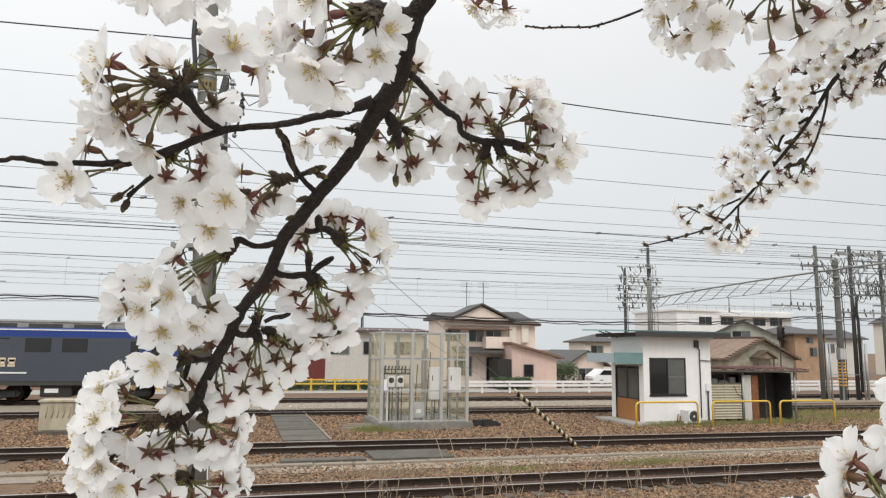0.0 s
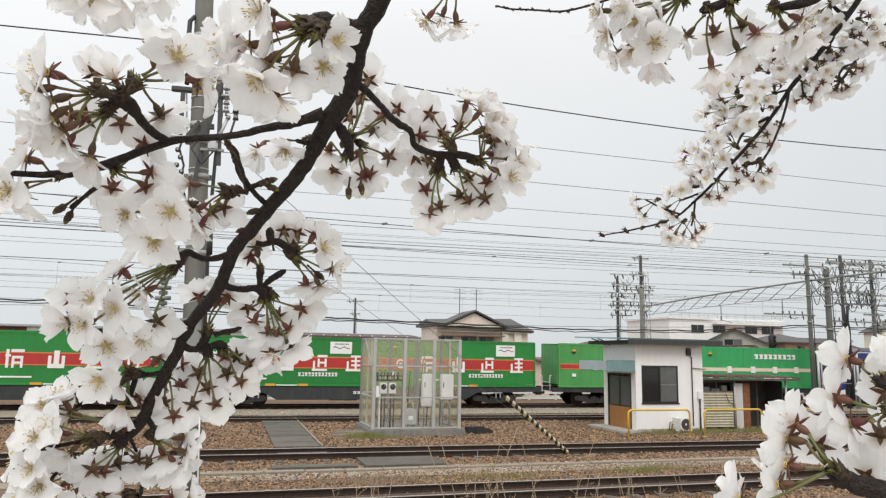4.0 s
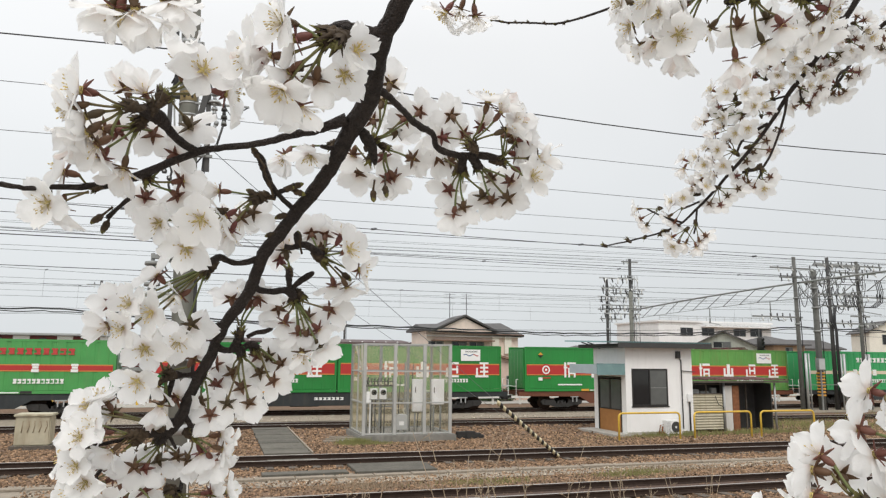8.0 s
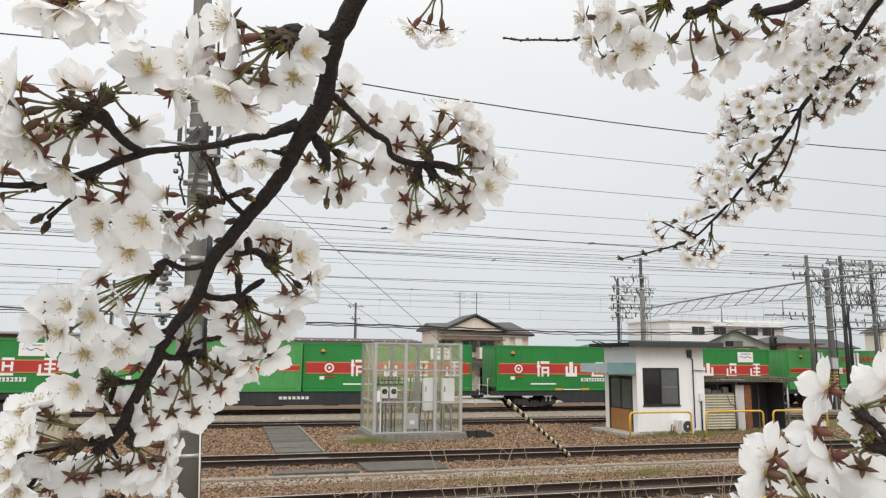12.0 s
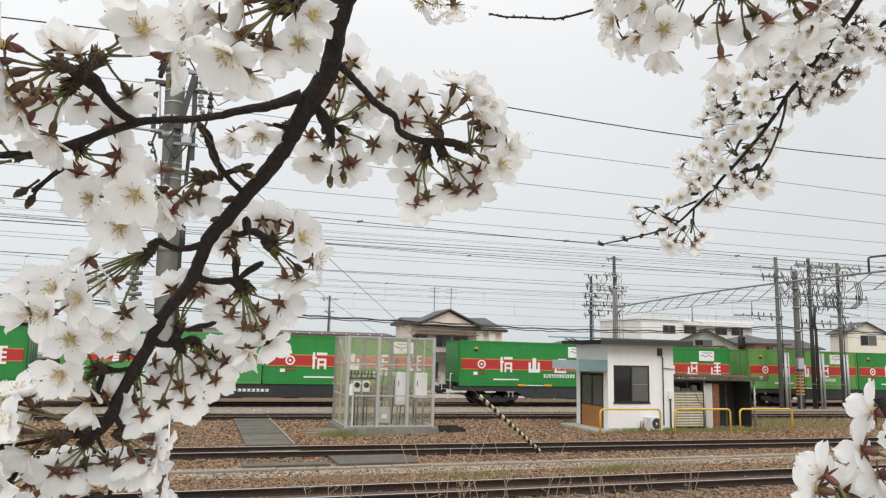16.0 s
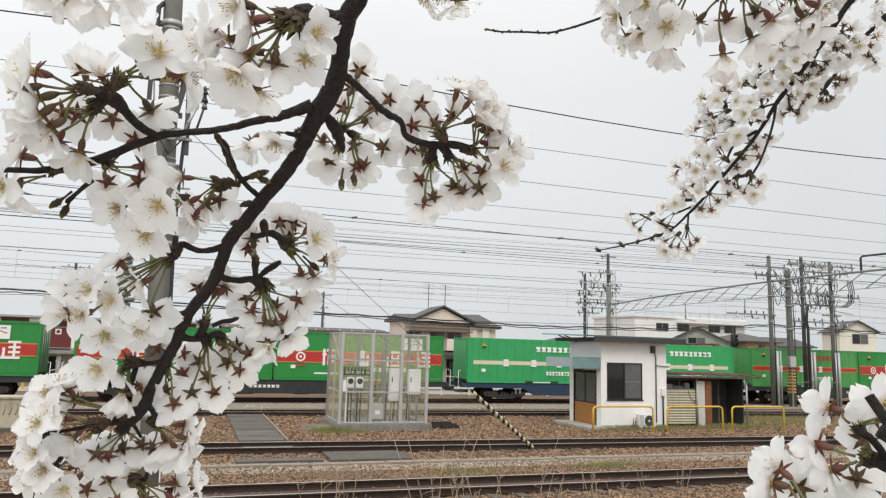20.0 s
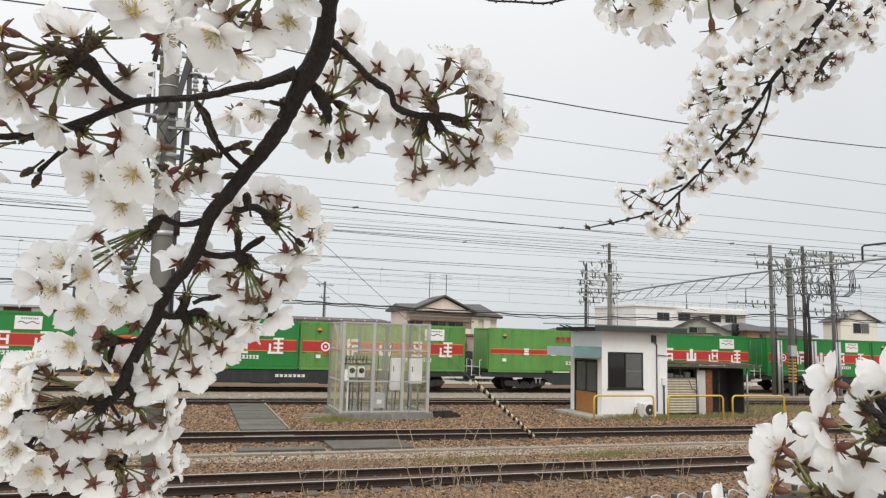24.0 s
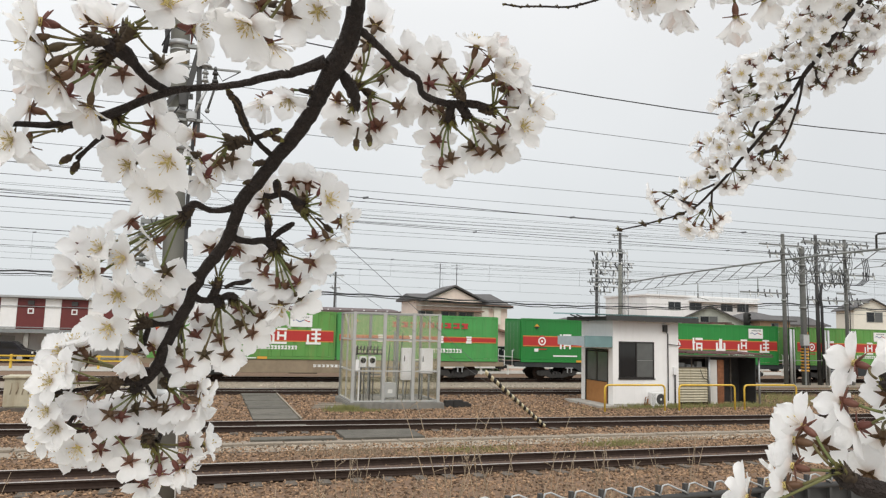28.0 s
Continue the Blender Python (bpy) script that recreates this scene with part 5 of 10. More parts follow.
trough()
scrap = thing("scrap_pile", "low pile of dark scrap beside the cage", "scrap pile")
rr = random.Random(8)
for k in range(9):
    x, y = 8.9 + rr.random() * 0.9, 26.3 + rr.random() * 0.5
    part("scrap_piece", boxes([(x, y, 0.0, x + rr.uniform(0.3, 0.6), y + 0.25, rr.uniform(0.1, 0.28))], 0.02), M["black"], scrap)
planks = thing("plank_stack", "loose pale planks by the cage", "planks")
for k in range(5):
    x = 3.75 + 0.12 * k
    part("plank", boxes([(x, 26.2 + 0.3 * k, 0.0, x + 1.1, 26.35 + 0.3 * k, 0.08 + 0.05 * (k % 2))], 0.008), M["pale_gravel"], planks)


# ---------------------------------------------------------------- houses beyond the line
def house_window(parent, x0, x1, z0, z1, y, nx=2, awn=False, glass="pale_glass"):
    w = part("window", boxes([(x0 - 0.05, y - 0.05, z0 - 0.05, x1 + 0.05, y + 0.01, z0), (x0 - 0.05, y - 0.05, z1, x1 + 0.05, y + 0.01, z1 + 0.05), (x0 - 0.05, y - 0.05, z0, x0, y + 0.01, z1), (x1, y - 0.05, z0, x1 + 0.05, y + 0.01, z1)]), M["galv_old_dim"], parent)
    for i in range(nx):
        a, b = x0 + (x1 - x0) * i / nx, x0 + (x1 - x0) * (i + 1) / nx
        part("pane", boxes([(a + 0.02, y - 0.02, z0, b - 0.02, y - 0.008, z1)]), M[glass] if i % 2 else M["glass"], w)
    return w


def gable_roof(bm, x0, x1, y0, y1, z0, rise, over=0.5, thick=0.14):
    """Ridge along y: the gable faces the tracks."""
    xm = (x0 + x1) / 2
    s = rise / (xm - x0)
    prism(bm, [(x0 - over, z0 - s * over), (xm, z0 + rise), (x1 + over, z0 - s * over), (x1 + over, z0 - s * over + thick), (xm, z0 + rise + thick), (x0 - over, z0 - s * over + thick)], y0 - over, y1 + over)


def hip_roof(bm, x0, x1, y0, y1, z0, rise, over=0.5):
    a = [(x0 - over, y0 - over, z0), (x1 + over, y0 - over, z0), (x1 + over, y1 + over, z0), (x0 - over, y1 + over, z0)]
    d = min(x1 - x0, y1 - y0) / 2 + over
    r = [(x0 - over + d, (y0 + y1) / 2, z0 + rise), (x1 + over - d, (y0 + y1) / 2, z0 + rise)]
    lo = [bm.verts.new((p[0], p[1], p[2] - 0.14)) for p in a]
    v = [bm.verts.new(p) for p in a]
    t = [bm.verts.new(p) for p in r]
    bm.faces.new((v[0], v[1], t[1], t[0]))
    bm.faces.new((v[2], v[3], t[0], t[1]))
    bm.faces.new((v[1], v[2], t[1]))
    bm.faces.new((v[3], v[0], t[0]))
    for i in range(4):
        bm.faces.new((lo[i], lo[(i + 1) % 4], v[(i + 1) % 4], v[i]))
    bm.faces.new(list(reversed(lo)))
    bmesh.ops.recalc_face_normals(bm, faces=bm.faces)


def main_house():
    h = thing("house", "two-storey cream and pink house with grey tiled roof", "house", group="houses beyond the railway")
    y = 53.0
    X = lambda v: v * 53.0 / 55.0
    part("wall", boxes([(15.7, y, -0.3, 23.4, y + 4.4, 5.2)]), M["cream"], h, "cream rendered walls")
    bm = B()
    prism(bm, [(16.3, 5.2), (20.95, 5.2), (18.62, 6.25)], y - 0.62, y + 2.2)
    part("gable_wall", bm, M["cream"], h)
    bm = B()
    gable_roof(bm, 16.18, 21.07, y - 0.62, y + 2.2, 5.26, 1.1, 0.30, 0.13)
    part("roof", bm, M["tile"], h, "grey tiled gable roof")
    bm = B()
    v = [bm.verts.new(p) for p in ((15.35, y - 0.45, 5.35), (23.75, y - 0.45, 4.98), (23.75, y + 5.0, 4.98), (15.35, y + 5.0, 5.35), (15.45, y + 2.2, 5.82), (22.8, y + 2.2, 6.05), (15.35, y - 0.45, 5.21), (23.75, y - 0.45, 4.84), (23.75, y + 5.0, 4.84), (15.35, y + 5.0, 5.21))]
    for f in ((0, 1, 5, 4), (1, 2, 5), (2, 3, 4, 5), (3, 0, 4), (6, 7, 1, 0), (7, 8, 2, 1), (8, 9, 3, 2), (9, 6, 0, 3), (9, 8, 7, 6)):
        bm.faces.new([v[i] for i in f])
    bmesh.ops.recalc_face_normals(bm, faces=bm.faces)
    part("roof", bm, M["tile"], h, "grey tiled main roof")
    part("gutter", boxes([(15.4, y - 0.58, 4.97, 23.7, y - 0.48, 5.02)]), M["brown_tile"], h)
    part("fascia", boxes([(15.7, y - 0.42, 4.78, 23.6, y - 0.02, 4.83)]), M["pale_render"], h)
    for a, b in ((16.5, 17.7), (18.5, 19.7), (20.0, 21.2)):
        house_window(h, X(a), X(b), 3.55, 4.38, y)
    part("canopy", boxes([(16.1, y - 1.1, 4.42, 21.0, y - 0.02, 4.52)], 0.01), M["brown_tile"], h, "brown canopy over the windows")
    part("balcony", boxes([(X(19.6), y - 1.0, 3.0, X(21.6), y - 0.06, 3.9)]), M["cream"], h)
    part("shutter_box", boxes([(X(21.9), y - 0.25, 3.3, X(22.5), y - 0.005, 4.9)]), M["yellow_render"], h)
    part("shutter_box", boxes([(X(23.0), y - 0.25, 3.5, X(23.6), y - 0.005, 4.9)]), M["yellow_render"], h)
    bm = B()
    prism_x(bm, [(y - 1.4, 2.6), (y - 0.01, 3.0), (y - 0.01, 3.12), (y - 1.4, 2.72)], X(17.0), X(21.0))
    part("porch_roof", bm, M["tile"], h)
    house_window(h, X(17.3), X(18.7), 0.9, 2.3, y)
    house_window(h, X(20.0), X(21.2), 0.3, 2.3, y)
    # pink single-storey wing
    part("wing_wall", boxes([(X(21.2), y - 2.5, -0.3, X(25.0), y + 3, 2.35)]), M["pink"], h, "pink rendered side wing")
    bm = B()
    prism(bm, [(X(21.0), 3.35), (X(25.5), 2.25), (X(25.5), 2.4), (X(21.0), 3.5)], y - 2.9, y + 3)
    part("wing_roof", bm, M["brown_tile"], h)
    bm = B()
    prism(bm, [(X(21.2), 2.35), (X(25.0), 2.35), (X(21.2), 3.3)], y - 2.48, y + 2.9)
    part("wing_gable", bm, M["pink"], h)
    house_window(h, X(22.2), X(23.0), 0.9, 1.8, y - 2.5, 1)
    # A solid black block stands for the shade inside the garage.
    part("garage_opening", boxes([(X(20.0), y - 2.6, -0.2, X(21.1), y - 0.5, 2.2)]), M["black"], h)
    for x in (19.0, 20.5):
        bm = B()
        tube(bm, [(X(x), y + 2.2, 5.6), (X(x), y + 2.2, 8.4)], 0.03, 5)
        for z in (7.6, 8.0, 8.3):
            tube(bm, [(X(x) - 0.5, y + 2.2, z), (X(x) + 0.5, y + 2.2, z)], 0.015, 4)
        part("antenna", bm, M["wire"], h)
    h.matrix_basis = pose(-0.45, 0, 0)
    return h


main_house()


def small_house(x0, x1, y, wall, roof, hgt, rise, label, depth=7.0, wins=(), hip=False, turn=0):
    h = thing("house", label, "house", group="houses beyond the railway")
    part("wall", boxes([(x0, y, -0.4, x1, y + depth, hgt)]), M[wall], h)
    bm = B()
    if hip:
        hip_roof(bm, x0, x1, y, y + depth, hgt, rise)
    else:
        gable_roof(bm, x0, x1, y, y + depth, hgt - 0.02, rise)
    part("roof", bm, M[roof], h)
    if not hip:
        bm = B()
        prism(bm, [(x0, hgt), (x1, hgt), ((x0 + x1) / 2, hgt + rise - 0.03)], y, y + depth)
        part("gable_wall", bm, M[wall], h)
    for a, b, z0, z1 in wins:
        house_window(h, a, b, z0, z1, y, 2)
    h.matrix_basis = pose((x0 + x1) / 2, y, 0, 0, 0, turn) @ pose(-(x0 + x1) / 2, -y, 0)
    return h


small_house(28.3, 31.8, 58, "cream", "tile", 1.8, 1.05, "small cream house with grey tiled gable roof", wins=((29.3, 30.7, 0.3, 1.3),))
small_house(36.2, 40.5, 70, "yellow_render", "tile", 3.9, 0.8, "low tan house with grey tiled hip roof", wins=((36.9, 38.3, 2.5, 3.4),), hip=True, depth=4.0)
small_house(33.0, 39.0, 92, "pale_render", "tile", 4.2, 1.0, "distant pale house behind the road", wins=((34.0, 35.5, 2.7, 3.7), (36.5, 38.0, 2.7, 3.7)), hip=True)
OX = 50.5
old_house = small_house(OX - 3.85, OX + 3.85, 60, "old_wall", "rusty_roof", 2.45, 1.85, "old timber house with weathered brown gable roof", wins=((OX - 3.0, OX - 1.0, 0.4, 1.5),))
for side in (-1, 1):
    bm = B()
    prism(bm, [(OX, 4.20), (OX + side * 4.4, 2.12), (OX + side * 4.4, 2.32), (OX, 4.40)], 59.42, 59.47)
    part("barge_board", bm, M["dark_timber"], old_house, "dark weathered barge board")
    for k in range(11):
        f = (k + 0.5) / 11
        bm = B()
        box(bm, OX + side * 4.35 * f - 0.19, 59.45, 4.37 - 2.08 * f - 0.10, OX + side * 4.35 * f + 0.19, 59.95, 4.37 - 2.08 * f + 0.07, 0.03)
        part("verge_tile", bm, M["maroon_roof"], old_house, "red-brown tile along the verge" if k == 0 else "")
for k in range(14):
    part("ridge_tile", boxes([(OX - 0.22, 59.5 + 0.55 * k, 4.28, OX + 0.22, 60.02 + 0.55 * k, 4.50)], 0.06), M["maroon_roof" if k % 3 else "dark_timber"], old_house, "dark ridge tile" if k == 0 else "")
bm = B()
for side in (-1, 1):
    prism(bm, [(OX - 0.2, 3.02), (OX - 0.2 + side * 1.25, 2.30), (OX - 0.2 + side * 1.25, 2.44), (OX - 0.2, 3.18)], 58.9, 60.0)
part("porch_roof", bm, M["dark_timber"], old_house, "small dark gabled porch roof")
bm = B()
prism(bm, [(OX - 1.2, 2.35), (OX + 0.8, 2.35), (OX - 0.2, 3.0)], 59.1, 59.98)
part("porch_gable", bm, M["rusty_roof"], old_house)
for x in (OX - 1.15, OX + 0.75):
    part("porch_post", boxes([(x - 0.06, 59.1, -0.3, x + 0.06, 59.22, 2.36)]), M["dark_timber"], old_house)
small_house(49.4, 57.0, 66, "moss_render", "tile", 4.5, 1.85, "weathered grey-green gabled workshop", wins=((52.2, 54.0, 4.6, 5.2),), turn=-34)
small_house(57.4, 61.5, 63, "tan_wall", "tile", 5.0, 1.0, "brown house with a grey tiled roof", wins=((58.9, 59.8, 4.0, 4.6), (59.3, 60.2, 2.6, 3.5)), hip=True)
small_house(85.2, 90.0, 75, "yellow_render", "tile", 7.4, 1.35, "pale yellow two-storey house with gable roof", depth=6.0, wins=((86.9, 88.9, 5.6, 6.9), (86.2, 88.0, 2.4, 3.9)), turn=-26)
small_house(66.5, 76.0, 72, "pale_render", "tile", 4.8, 1.1, "grey tiled low house among the poles", depth=3.0, wins=((69.0, 71.5, 3.0, 4.0),), hip=True)
small_house(-60, -40, 75, "pale_render", "tile", 4.6, 1.2, "distant pale house with grey roof", hip=True)


def white_block():
    b = thing("apartment_block", "white flat-roofed building behind the houses", "building")
    y = 110
    part("wall", boxes([(75.0, y, -0.5, 99.7, y + 14, 10.1)]), M["block_white"], b, "white rendered walls")
    part("parapet", boxes([(74.7, y - 0.3, 10.1, 100.0, y + 14.4, 10.42)]), M["block_white"], b)
    bm = B()
    for k in range(13):
        tube(bm, [(75.2 + 2 * k, y - 0.1, 10.4), (75.2 + 2 * k, y - 0.1, 11.3)], 0.04, 4)
    for z in (10.85, 11.3):
        tube(bm, [(75.2, y - 0.1, z), (99.2, y - 0.1, z)], 0.04, 4)
    part("roof_railing", bm, M["galv"], b)
    for a in (79.6, 84.2, 91.2, 94.9):
        house_window(b, a, a + 2.6, 7.8, 9.1, y, 2, glass="glass")
        house_window(b, a, a + 2.6, 4.0, 5.6, y, 2, glass="glass")
    part("eave_slab", boxes([(84.0, y - 1.4, 9.3, 99.8, y - 0.02, 9.55)]), M["block_white"], b)


white_block()


def maroon_hall():
    """The long hall with maroon and white panels over an open ground floor."""
    h = thing("panelled_hall", "long hall with maroon and white wall panels on posts", "building")
    y = 58.0
    x0, x1, z0, z1 = -48.27, 1.5, 2.25, 4.50
    part("wall", boxes([(x0, y + 0.06, z0, x1, y + 9, z1)]), M["white_paint"], h)
    a, i = -48.27, 0
    while a < x1 - 0.5:
        w = 1.78 if i % 2 else 1.06
        w = min(w, x1 - a)
        p = part("panel", boxes([(a + 0.01, y, z0, a + w - 0.01, y + 0.05, z1)]), M["maroon"] if i % 2 else M["white_paint"], h, "maroon wall panel" if i % 2 else "white wall panel")
        if i % 2:
            part("vent_hood", boxes([(a + w / 2 - 0.2, y - 0.06, z0 + 1.1, a + w / 2 + 0.2, y - 0.002, z0 + 1.5)]), M["letter"], p)
            part("vent", boxes([(a + w / 2 - 0.11, y - 0.08, z0 + 1.19, a + w / 2 + 0.11, y - 0.062, z0 + 1.41)]), M["maroon"], p)
            part("lamp", boxes([(a + w / 2 - 0.2, y - 0.16, z0 + 1.75, a + w / 2 + 0.2, y - 0.002, z0 + 2.05)]), M["dark_metal"], p)
        a += w
        i += 1
    for z in (z0 + 0.12, z1 - 0.62, z1 - 0.02):
        bm = B()
        tube(bm, [(x0, y - 0.08, z), (x1, y - 0.08, z)], 0.03, 5)
        part("pipe", bm, M["galv"], h)
    part("roof", boxes([(x0 - 0.3, y - 0.4, z1, x1 + 0.3, y + 9.4, z1 + 0.14)]), M["galv"], h)
    part("floor_beam", boxes([(x0, y - 0.15, z0 - 0.28, x1, y + 9, z0 - 0.01)]), M["galv_old_dim"], h)
    bm = boxes([(0, 0, -0.3, 0.3, 0.3, z0 - 0.28)])
    f = part("post", bm, M["concrete"], h)
    f.matrix_basis = pose(x0 + 0.5, y + 0.1, 0)
    for k in range(1, 15):
        again(f, h, pose(x0 + 0.5 + 3.2 * k, y + 0.1, 0))
    part("back_wall", boxes([(x0, y + 2.6, -0.3, x1, y + 2.8, z0 - 0.3)]), M["white_paint"], h)
    for k in range(9):
        a = x0 + 8 + 4.2 * k
        part("back_door", boxes([(a, y + 2.5, 0, a + 1.4, y + 2.59, 1.7)]), M["dark_metal"] if k % 2 else M["grey_box"], h)


maroon_hall()


def long_shed():
    s = thing("long_shed", "long low building with dark metal roof", "building")
    y = 58.5
    part("wall", boxes([(3.0, y, -0.3, 15.2, y + 8, 4.25)]), M["pale_render"], s)
    bm = B()
    prism_x(bm, [(y - 0.6, 4.22), (y + 4, 4.55), (y + 8.6, 4.22), (y + 8.6, 4.36), (y + 4, 4.69), (y - 0.6, 4.36)], 1.9, 15.6)
    part("roof", bm, M["shed_roof"], s)
    bm = boxes([(0, 0, 0, 0.12, 0.1, 0.06)])
    f = part("snow_guard", bm, M["letter"], s)
    f.matrix_basis = pose(2.2, y - 0.3, 4.38)
    for k in range(1, 14):
        again(f, s, pose(2.2 + k * 1.0, y - 0.3, 4.38))
    for a in (4.0, 7.0, 10.0, 12.6):
        house_window(s, a, a + 1.8, 2.4, 3.4, y)
    part("red_panel", boxes([(5.4, y - 0.03, 0.2, 6.9, y - 0.005, 2.0)]), M["maroon"], s)
    # Black panel on the wall: the doorway's inner shade as colour.
    part("dark_doorway", boxes([(2.95, y - 0.03, 0, 4.6, y - 0.005, 1.9)]), M["black"], s)


long_shed()


def far_car(x, y, paint, label):
    c = thing("parked_car", label, "car", pose(x, y, 0.02), "parked cars")
    bm = B()
    prism(bm, [(-1.9, 0.35), (1.9, 0.35), (1.95, 0.75), (1.25, 0.92), (0.75, 1.4), (-1.05, 1.42), (-1.7, 0.98), (-1.95, 0.8)], -0.78, 0.78)
    bmesh.ops.bevel(bm, geom=bm.edges[:], offset=0.06, segments=2, affect="EDGES")
    part("body", bm, M[paint], c)
    bm = B()
    prism(bm, [(-1.4, 0.98), (1.05, 0.94), (0.68, 1.33), (-0.98, 1.35)], -0.795, 0.795)
    part("side_glass", bm, M["glass"], c)
    for wx in (-1.2, 1.2):
        for s in (-1, 1):
            bm = B()
            tube(bm, [(wx, s * 0.62, 0.3), (wx, s * 0.80, 0.3)], 0.3, 16)
            w = part("wheel", bm, M["tyre"], c)
            bm = B()
            tube(bm, [(wx, s * 0.80, 0.3), (wx, s * 0.81, 0.3)], 0.18, 12)
            part("rim", bm, M["galv"], w)
    for s in (-0.6, 0.6):
        part("headlight", boxes([(1.88, s - 0.15, 0.62, 1.97, s + 0.15, 0.76)]), M["headlight"], c)
    return c


far_car(-13.2, 55.6, "car_dark", "black car parked under the hall")
far_car(-22.0, 55.6, "car_white", "white car parked under the hall")
far_car(29.4, 52.6, "car_white", "white car parked behind the fence")
far_car(34.0, 52.8, "car_white", "white van-like car parked behind the fence")


def white_fence():
    f = thing("guard_rail", "low white guard rail along the far road", "guard rail")
    bm = boxes([(0, 0, 0, 0.12, 0.12, 0.8)])
    p = part("post", bm, M["letter"], f)
    p.matrix_basis = pose(14.0, 46.0, 0)
    for k in range(1, 24):
        again(p, f, pose(14.0 + 2.0 * k, 46.0, 0))
    for z in (0.42, 0.66):
        part("beam", boxes([(13.6, 45.93, z, 62, 45.99, z + 0.16)]), M["letter"], f)


white_fence()


def yellow_fence():
    f = thing("yellow_fence", "yellow post fence with low hedge beside the far platform", "fence")
    bm = boxes([(0, 0, 0, 0.13, 0.13, 0.85)])
    p = part("post", bm, M["yellow"], f)
    p.matrix_basis = pose(-40.0, 48.8, 0)
    for k in range(1, 32):
        again(p, f, pose(-40.0 + 1.6 * k, 48.8, 0))
    for z in (0.45, 0.72):
        part("beam", boxes([(-40, 48.75, z, 10.0, 48.79, z + 0.09)]), M["yellow"], f)


yellow_fence()


def garden_stones():
    """A row of rough stones and posts before the house."""
    g = thing("garden_stones", "row of rough grey garden stones before the house", "garden stones")
    rr = random.Random(19)
    for k in range(13):
        x = 18.6 + 0.62 * k + rr.uniform(-0.15, 0.15)
        w, h = rr.uniform(0.12, 0.26), rr.uniform(0.5, 1.15)
        bm = B()
        tube(bm, [(x, 51.3, -0.1), (x + 0.03, 51.3, h * 0.5), (x, 51.3, h * 0.9), (x, 51.3, h)], [w, w * rr.uniform(0.7, 1.1), w * 0.7, w * 0.3], 7)
        part("stone", bm, M["dark_concrete"] if k % 3 else M["wood"], g)


garden_stones()


def yard_signal(x, y, z):
    s = thing("railway_signal", "black oval signal head on a slim post", "signal")
    bm = B()
    tube(bm, [(x, y, z - 0.55), (x, y, z - 0.5), (x, y, z + 0.4), (x, y, z + 0.5)], [0.1, 0.24, 0.24, 0.1], 12)
    part("signal_head", bm, M["black"], s)
    bm = B()
    tube(bm, [(x, y + 0.1, -0.2), (x, y + 0.1, z + 1.1)], 0.04, 8)
    part("post", bm, M["dark_metal"], s)
    for dz in (-0.25, 0.05, 0.3):
        bm = B()
        tube(bm, [(x, y - 0.22, z + dz), (x, y - 0.34, z + dz)], 0.09, 10, cap=False)
        part("hood", bm, M["black"], s)


yard_signal(37.6, 42.6, 4.35)


def hedge(name, x0, x1, y0, y1, h, n, seed, label):
    """Many small leaves over a low woody mass."""
    rr = random.Random(seed)
    vs, fs = [], []
    for i in range(n):
        c = Vector((rr.uniform(x0, x1), rr.uniform(y0, y1), h * rr.random() ** 0.6 * (0.75 + 0.35 * noise.noise((i * 0.01, seed, 0)))))
        a = Vector((rr.uniform(-1, 1), rr.uniform(-1, 1), rr.uniform(-0.6, 1))).normalized() * rr.uniform(0.06, 0.13)
        b = a.orthogonal().normalized() * rr.uniform(0.03, 0.06)
        k = len(vs)
        vs += [c - a, c + b, c + a, c - b]
        fs.append((k, k + 1, k + 2, k + 3))
    me = bpy.data.meshes.new(name)
    me.from_pydata([tuple(v) for v in vs], [], fs)
    me.materials.append(M["leaf"])
    return tagged(new(name, me), label, "hedge", kind="stuff")


hedge("hedge", -2, 10, 49.2, 50.2, 0.75, 5000, 1, "clipped green hedge behind the yellow fence")
hedge("shrub", 25.2, 27.5, 54, 56, 2.3, 2500, 2, "round green garden shrub")
hedge("shrub", 18.4, 21.0, 49.0, 50.0, 1.1, 2500, 3, "brown-green garden shrubs before the house")


# ---------------------------------------------------------------- poles, gantry, wires
def insulator(bm, p, h=0.22, r=0.06):
    pts, rad = [], []
    for k in range(9):
        pts.append((p[0], p[1], p[2] + h * k / 8))
        rad.append(r if k % 2 else r * 0.5)
    tube(bm, pts, rad, 8)


